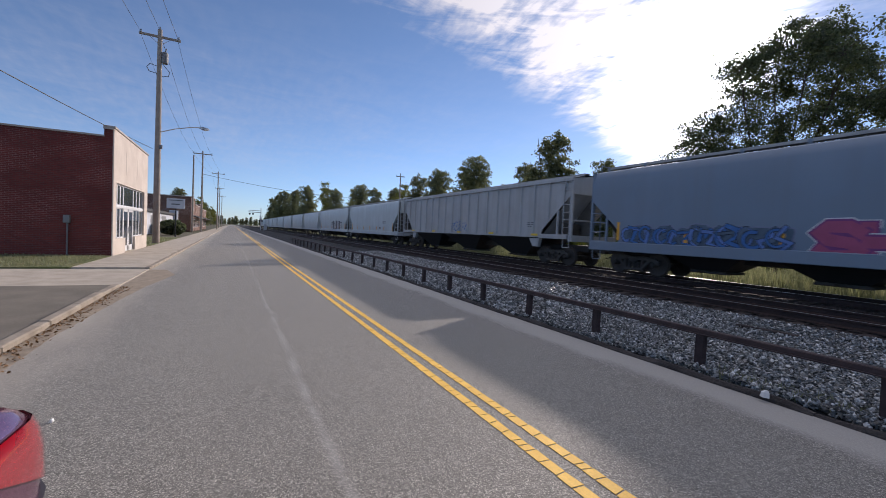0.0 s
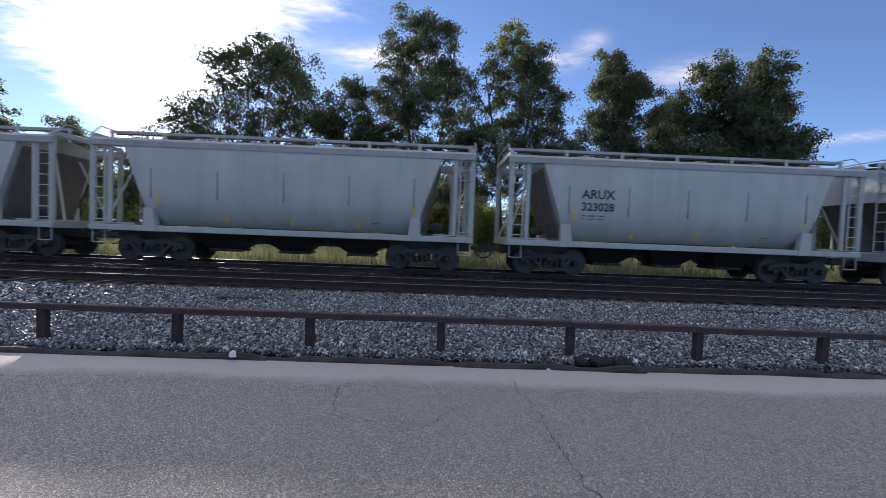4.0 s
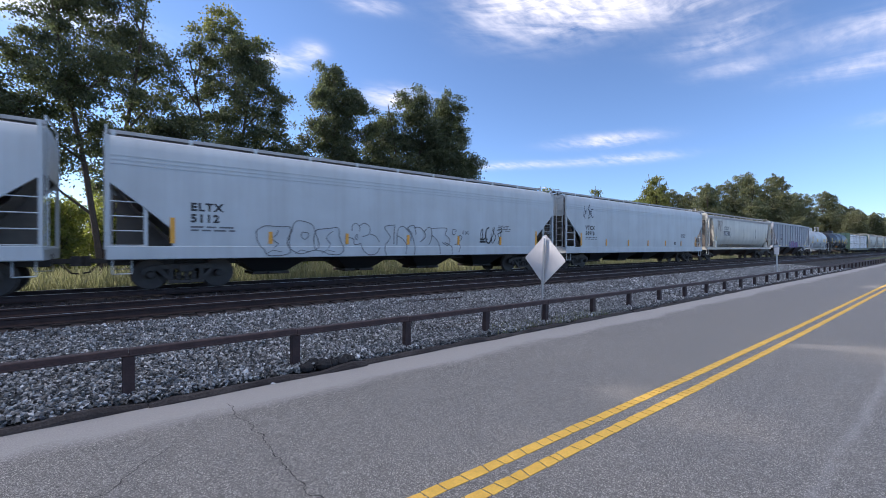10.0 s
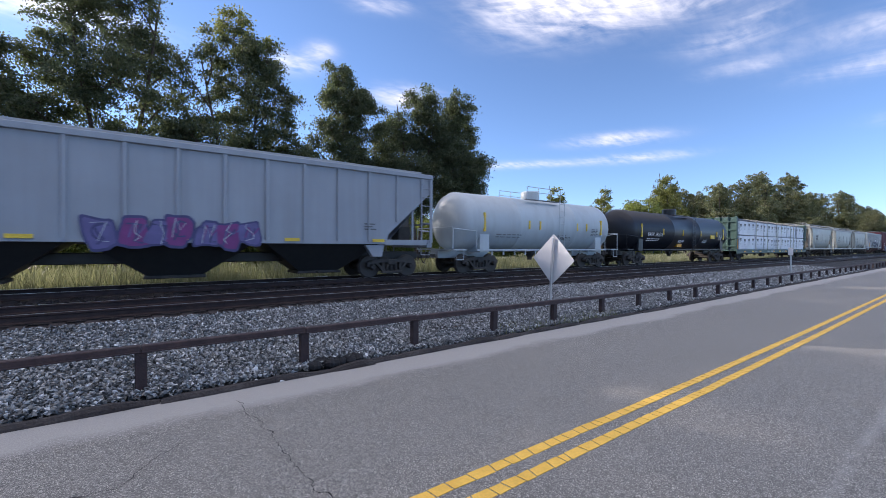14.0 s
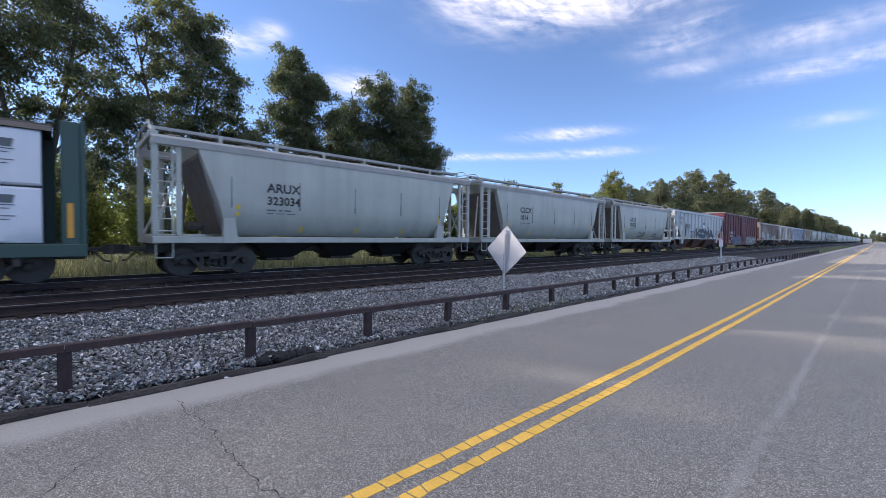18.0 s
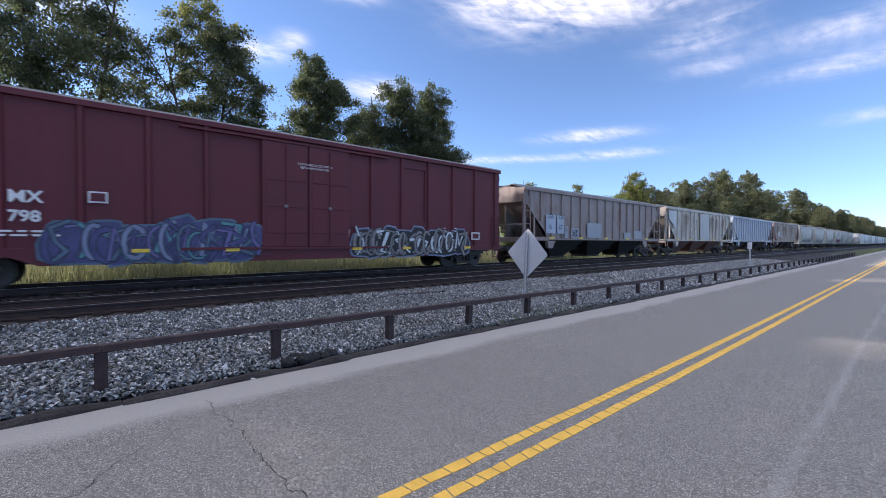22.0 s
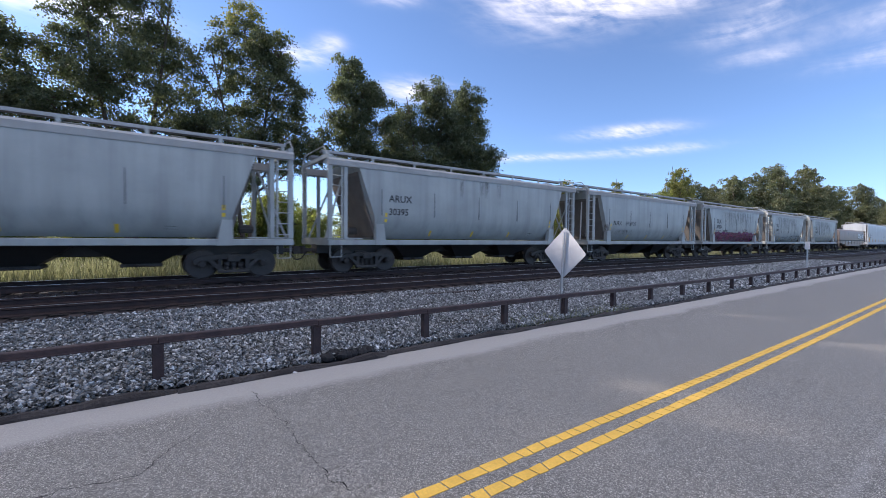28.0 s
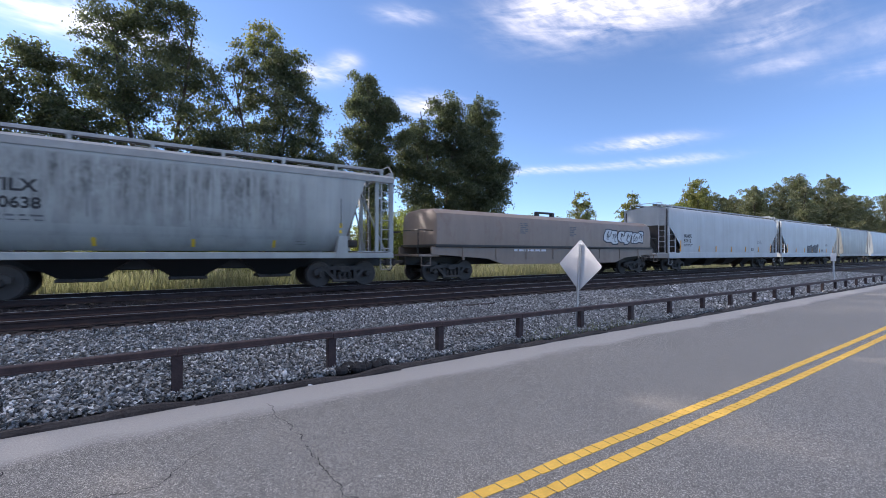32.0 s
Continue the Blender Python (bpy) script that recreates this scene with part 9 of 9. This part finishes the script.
    tag_loops(o, -h + 12.6, 1.85, 0.4, 0.2, 3, "ink_grey", side, 74, 0.012)
    tag_loops(o, -h + 13.7, 1.45, 1.5, 0.8, 4, "ink_black", side, 73, 0.032)
    o, side, h = long("paint_white", "white hopper wagon with a scribbled tag high by its end", 193.9, 214.9, "VTCX", "50910", True)
    tag_loops(o, -h + 1.7, 3.0, 1.2, 0.9, 3, "spray_navy", side, 81, 0.025)
    o, side, h = small_hopper("paint_cream", "off-white hopper wagon with rusty sloped ends", H(214.9, 235.6))
    lettering(o, "CRDX", -h + 4.1, 2.95, 0.33, "ink_grey", side, 0.01)
    part("number_panel", Shape().box(-h + 4.0, -1.625, 2.42, -h + 5.6, -1.6, 2.83), "ink_grey", o)
    lettering(o, "11472", -h + 4.1, 2.49, 0.28, "ink_white", side, 0.0, proud=0.022)
    run_off(o, 0, 1.62, 2 * h - 4.5, 0.6, side, "rust_stain", 34)
    run_off(o, -h + 3.0, 3.9, 1.6, 1.6, side, "rust_stain", 35)
    couple(o, 235.6, 214.9)
    o, side, h = ribbed_hopper("paint_bluegrey", "blue-grey ribbed hopper wagon with a violet tag", H(235.6, 255.1), 15, "black_steel", "18072", "NEX")
    piece_blobs(o, -2.0, 1.2, 4.2, 0.9, 7, ("spray_violet", "spray_plum"), "spray_indigo", side, 91)
    couple(o, 255.1, 235.6)
    o, _, _ = tank_wagon("paint_white", "white cylindrical tank wagon with dome and railing", H(255.1, 269.8), "ink_grey")
    couple(o, 269.8, 255.1)
    o, _, _ = tank_wagon("paint_black", "glossy black tank wagon with yellow reflectors and white print", H(269.8, 289.3), "ink_white", dark=True, mark="VMSX", numbers="280516")
    couple(o, 289.3, 269.8)
    couple(lumber_wagon("dark green bulkhead flat wagon loaded with white-wrapped lumber", H(289.5, 315.5)), 315.5, 289.5)
    small("paint_palegreen", "pale green-grey short hopper wagon with black lettering", 315.7, 330.1, "ARUX", "323034", 3.2)
    small("paint_palegreen", "pale grey short hopper wagon with ladders at its ends", 329.8, 344.9, "CSCX", "1014", 3.3)
    o, side, h = small("paint_palegreen", "pale grey short hopper wagon with two small black tags", 345.0, 359.2, "ARUX", "323027", 3.2)
    tag_loops(o, -1.2, 1.45, 1.5, 0.5, 4, "ink_black", side, 101, 0.03)
    tag_loops(o, 1.9, 1.45, 1.1, 0.45, 3, "ink_black", side, 102, 0.03)
    o, side, h = ribbed_hopper("paint_ice", "pale ribbed hopper wagon with huge dark blue spray letters", H(359.1, 378.8), 15, "bay_brown")
    sprayed_letters(o, [("K", -h + 6.75, -h + 8.75), ("O", -h + 8.4, -h + 10.3), ("M", -h + 10.05, -h + 12.1), ("A", -h + 11.75, -h + 13.75)], 1.4, 1.22, ((0.35, "ink_black"), (0.32, "ink_white"), (0.25, "spray_navy")), side)
    for k, st in enumerate((((0.0, 0.55), (0.0, 0.0), (0.5, 0.0)), ((0.85, 0.6), (0.85, 0.05), (1.2, 0.05), (1.2, 0.6)), ((1.5, 0.55), (2.0, 0.55), (1.55, 0.25), (2.0, 0.2), (1.5, 0.0)), ((2.3, 0.0), (2.3, 0.6)), ((2.55, 0.0), (2.55, 0.55)))):
        part("spray_stroke", ribbon([(-h + 14.0 + a, 1.72 + 1.15 * b) for a, b in st], 0.028, side, 0.012), "ink_black", o)
    tag_loops(o, -h + 4.6, 1.5, 2.0, 0.75, 5, "ink_black", side, 111, 0.03)
    lettering(o, "Koma", -h + 1.25, 3.42, 0.42, "ink_grey", side, 0.0)
    lettering(o, "47", -h + 1.8, 2.8, 0.5, "ink_grey", side, 0.0)
    for k, (a, b) in enumerate((("IT", "87"), ("FX", "54"))):
        x = -h + 3.45 + 0.77 * k
        part("repaint_panel", Shape().box(x, -1.598, 2.5, x + 0.6, -1.59, 2.98), "hatch_grey", o)
        part("repaint_panel", Shape().box(x, -1.598, 1.57, x + 0.6, -1.59, 2.48), "paint_grey", o)
        lettering(o, a, x + 0.12, 2.62, 0.27, "ink_black", side, 0.0, proud=0.014)
        lettering(o, b, x + 0.1, 2.15, 0.27, "ink_grey", side, 0.0, proud=0.014)
    part("reflector_strip", Shape().box(-h + 2.57, -1.61, 1.5, -h + 2.7, -1.59, 2.4), "orange_reflector", o)
    part("emblem_panel", Shape().box(0.25, -1.6, 2.7, 0.95, -1.59, 2.98), "ink_white", o)
    part("emblem_shield", Shape().prism([(0.25, 3.3), (0.25, 3.12), (0.35, 3.04), (0.85, 3.04), (0.95, 3.12), (0.95, 3.3), (0.75, 3.27), (0.45, 3.27)], "y", -1.6, -1.59), "ink_grey", o)
    couple(o, 378.8, 359.1)
    couple(box_wagon("tall dark red boxcar with plug doors and spray paint", H(378.8, 401.0)), 401.0, 378.8)
    o, side, h = ribbed_hopper("paint_taupe", "brown-grey streaked ribbed hopper wagon with pale patches", H(401.7, 420.8), 17)
    for k, (w, tx) in enumerate(((0.95, "GA"), (0.95, "GX"))):
        x = -h + 2.0 + k * 1.08
        w = (0.95, 0.75)[k]
        part("repaint_panel", Shape().box(x, -1.598, 1.75, x + w, -1.59, 2.85), "paint_skyblue", o)
        lettering(o, tx, x + 0.2, 2.62, 0.26, "ink_black", side, 0.0, proud=0.014)
        lettering(o, ("76", "67")[k], x + 0.2, 2.0, 0.26, "ink_black", side, 0.0, proud=0.014)
    lettering(o, "5", -h + 4.0, 1.85, 0.26, "ink_black", side, 0.0, proud=0.014)
    tag_loops(o, -h + 4.7, 1.58, 0.7, 0.45, 4, "ink_black", side, 151, 0.03)
    for a, b, z0, z1 in ((-h + 3.9, -h + 4.3, 1.5, 2.2), (-h + 4.62, -h + 5.5, 1.52, 2.1), (-h + 6.5, -h + 8.3, 1.53, 2.5), (-h + 11.6, -h + 12.6, 1.5, 1.95), (-h + 13.2, -h + 14.4, 1.5, 2.1)):
        part("repaint_panel", Shape().box(a, -1.597, z0, b, -1.588, z1), "paint_bluegrey", o)
    couple(o, 420.8, 401.7)
    o, side, h = ribbed_hopper("paint_tan", "tan and grey streaked ribbed hopper wagon with brown bays", H(420.8, 439.9), 17, "bay_brown")
    part("repaint_panel", Shape().prism([(-h + 0.5, 4.0), (-h + 0.5, 3.4), (-h + 2.2, 2.4), (-h + 2.2, 4.0)], "y", -1.597, -1.588), "paint_white", o)
    for k, (a, b, w, d) in enumerate(((6.28, 3.95, 0.3, 2.3), (7.15, 3.5, 0.3, 1.9), (11.6, 3.9, 1.6, 1.9), (13.1, 3.8, 0.9, 2.2), (4.4, 3.9, 1.8, 2.0), (15.3, 3.9, 0.8, 1.9))):
        run_off(o, -h + a, b, w, d, side, "rust_stain", 40 + k)
    part("repaint_panel", Shape().box(-h + 8.2, -1.594, 1.5, -h + 10.8, -1.589, 4.05), "paint_grey", o)
    bars(o, -h + 5.7, 2.5, 3, 0.36, side, "ink_white", 0.07, 0.11)
    couple(o, 439.9, 420.8)
    o, side, h = ribbed_hopper("paint_skyblue", "light blue-grey ribbed hopper wagon with white stripes of wear", H(439.9, 459.9), 19)
    couple(o, 459.9, 439.9)
    o, side, h = ribbed_hopper("paint_oxide", "rust-brown ribbed hopper wagon with pale posts", H(459.9, 478.9), 17, post_mat="paint_tan")
    for k in range(2):
        x = -h + 2.62 + k * 0.74
        part("repaint_panel", Shape().box(x, -1.598, 2.05, x + 0.66, -1.59, 2.88), "paint_white", o)
        lettering(o, ("AE", "X")[k], x + 0.1, 2.55, 0.26, "ink_grey", side, 0.0, proud=0.014)
        lettering(o, ("10", "422")[k], x + 0.06, 2.15, 0.26, "ink_grey", side, 0.0, proud=0.014)
    part("repaint_panel", Shape().box(-h + 4.3, -1.597, 2.1, -h + 4.85, -1.59, 2.37), "paint_white", o)
    for k, (a, b) in enumerate(((2.3, 3.95), (6.3, 3.9), (7.7, 3.7), (12.5, 3.9))):
        run_off(o, -h + a, b, 1.4, 1.9, side, "rust_stain", 20 + k)
    couple(o, 478.9, 459.9)
    small("paint_dirty", "sooty light grey short hopper wagon", 478.9, 493.9, "TILX", "30328")
    small("paint_dirty", "grey short hopper wagon with dark stains running down", 493.9, 509.1)
    o = RAKE[-1][0]
    side, h = interp(body_profile("small")), H(493.9, 509.1)
    lettering(o, "ARUX", -h + 2.4, 2.74, 0.27, "ink_black", side, 0.006)
    lettering(o, "30395", -h + 2.4, 2.24, 0.25, "ink_black", side, 0.006)
    run_off(o, -h + 7.3, 4.0, 0.7, 0.9, side, "soot_stain", 3)
    run_off(o, -h + 8.2, 3.95, 0.3, 0.8, side, "soot_stain", 4)
    run_off(o, -h + 6.0, 3.9, 0.25, 0.9, side, "soot_stain", 6)
    o, side, h = small_hopper("paint_dirty", "stained grey short hopper wagon with a faded side", H(509.1, 523.9))
    lettering(o, "FURX", -h + 2.55, 2.24, 0.25, "ink_black", side, 0.006)
    lettering(o, "8920128", -h + 3.9, 2.26, 0.23, "ink_grey", side, 0.004)
    run_off(o, -h + 1.9, 2.3, 0.6, 0.9, side, "rust_stain", 5)
    run_off(o, -h + 3.8, 2.0, 2.2, 0.5, side, "soot_stain", 8)
    couple(o, 523.9, 509.1)
    o, side, h = small("paint_dirty", "grey short hopper wagon with a red spray band", 523.9, 538.3, "TILX", "30626")
    for a, b in ((-h + 2.2, -2.0), (-2.0, 1.6), (1.6, h - 1.75)):
        part("spray_halo", Shape().loft([[(a + 0.12 * q, -side(1.08 + 0.13 * q) - 0.005, 1.08 + 0.13 * q), (b, -side(1.08 + 0.13 * q) - 0.005, 1.08 + 0.13 * q)] for q in range(8)], False, False), "spray_maroon", o, fix=False)
    wildstyle(o, -h + 2.5, 1.3, 2 * h - 5.0, 0.8, side, 77, ("spray_maroon", "spray_plum"), ("spray_maroon", "spray_maroon", "spray_pink"), "spray_ash", 0.014)
    tag_loops(o, -h + 3.9, 2.1, 1.0, 0.18, 4, "ink_black", side, 121, 0.02)
    tag_loops(o, 1.4, 2.12, 1.2, 0.26, 4, "ink_black", side, 122, 0.02)
    run_off(o, 0.6, 3.9, 2 * h - 5.2, 1.5, side, "soot_stain", 31)
    o, side, h = small("paint_dirty", "sooty grey short hopper wagon with black scribbles", 538.3, 552.5, "TILX", "30493")
    tag_loops(o, -h + 2.9, 1.36, 3.9, 0.55, 9, "ink_grey", side, 131, 0.028)
    tag_loops(o, 1.0, 1.4, 3.4, 0.65, 6, "ink_black", side, 132, 0.025)
    run_off(o, 0, 3.95, 2 * h - 4.4, 2.2, side, "soot_stain", 32)
    o, side, h = small("paint_dirty", "dark-streaked grey short hopper wagon with faint lettering", 552.5, 567.1, "TILX", "30638")
    run_off(o, -0.6, 3.95, 2 * h - 4.4, 2.6, side, "soot_stain", 33)
    couple(coil_wagon("dusty tan coil wagon with a rounded steel hood", H(567.1, 586.1)), 586.1, 567.1)
    long("paint_ice", "pale blue-white long hopper wagon", 586.1, 606.0, "NAHX", "55112")
    o, side, h = long("paint_white", "white long hopper wagon with a dark tag", 606.0, 624.4)
    piece_blobs(o, -1.5, 1.15, 3.4, 1.0, 5, ("ink_grey",), "spray_navy", side, 141)
    # tail of the train, only seen far down the line
    x = 624.4
    for k in range(16):
        w, l = (far_b, 14.5) if k in (0, 2, 6, 9, 10, 15) else (far_a, 19.2)
        w = w if w is far_b and k == 0 else copy_thing(w, pose(0, 0, 0))
        couple(w, x + l, x)
        x += l


build_train()


def motions():
    """The train rolls by at a steady pace, towards -x."""
    for car, x in RAKE:
        walk(car, [(t, pose(x - SPEED * t, TRAIN_Y, RAIL_Z)) for t in (0, 8, 16, 24, 32)])


motions()
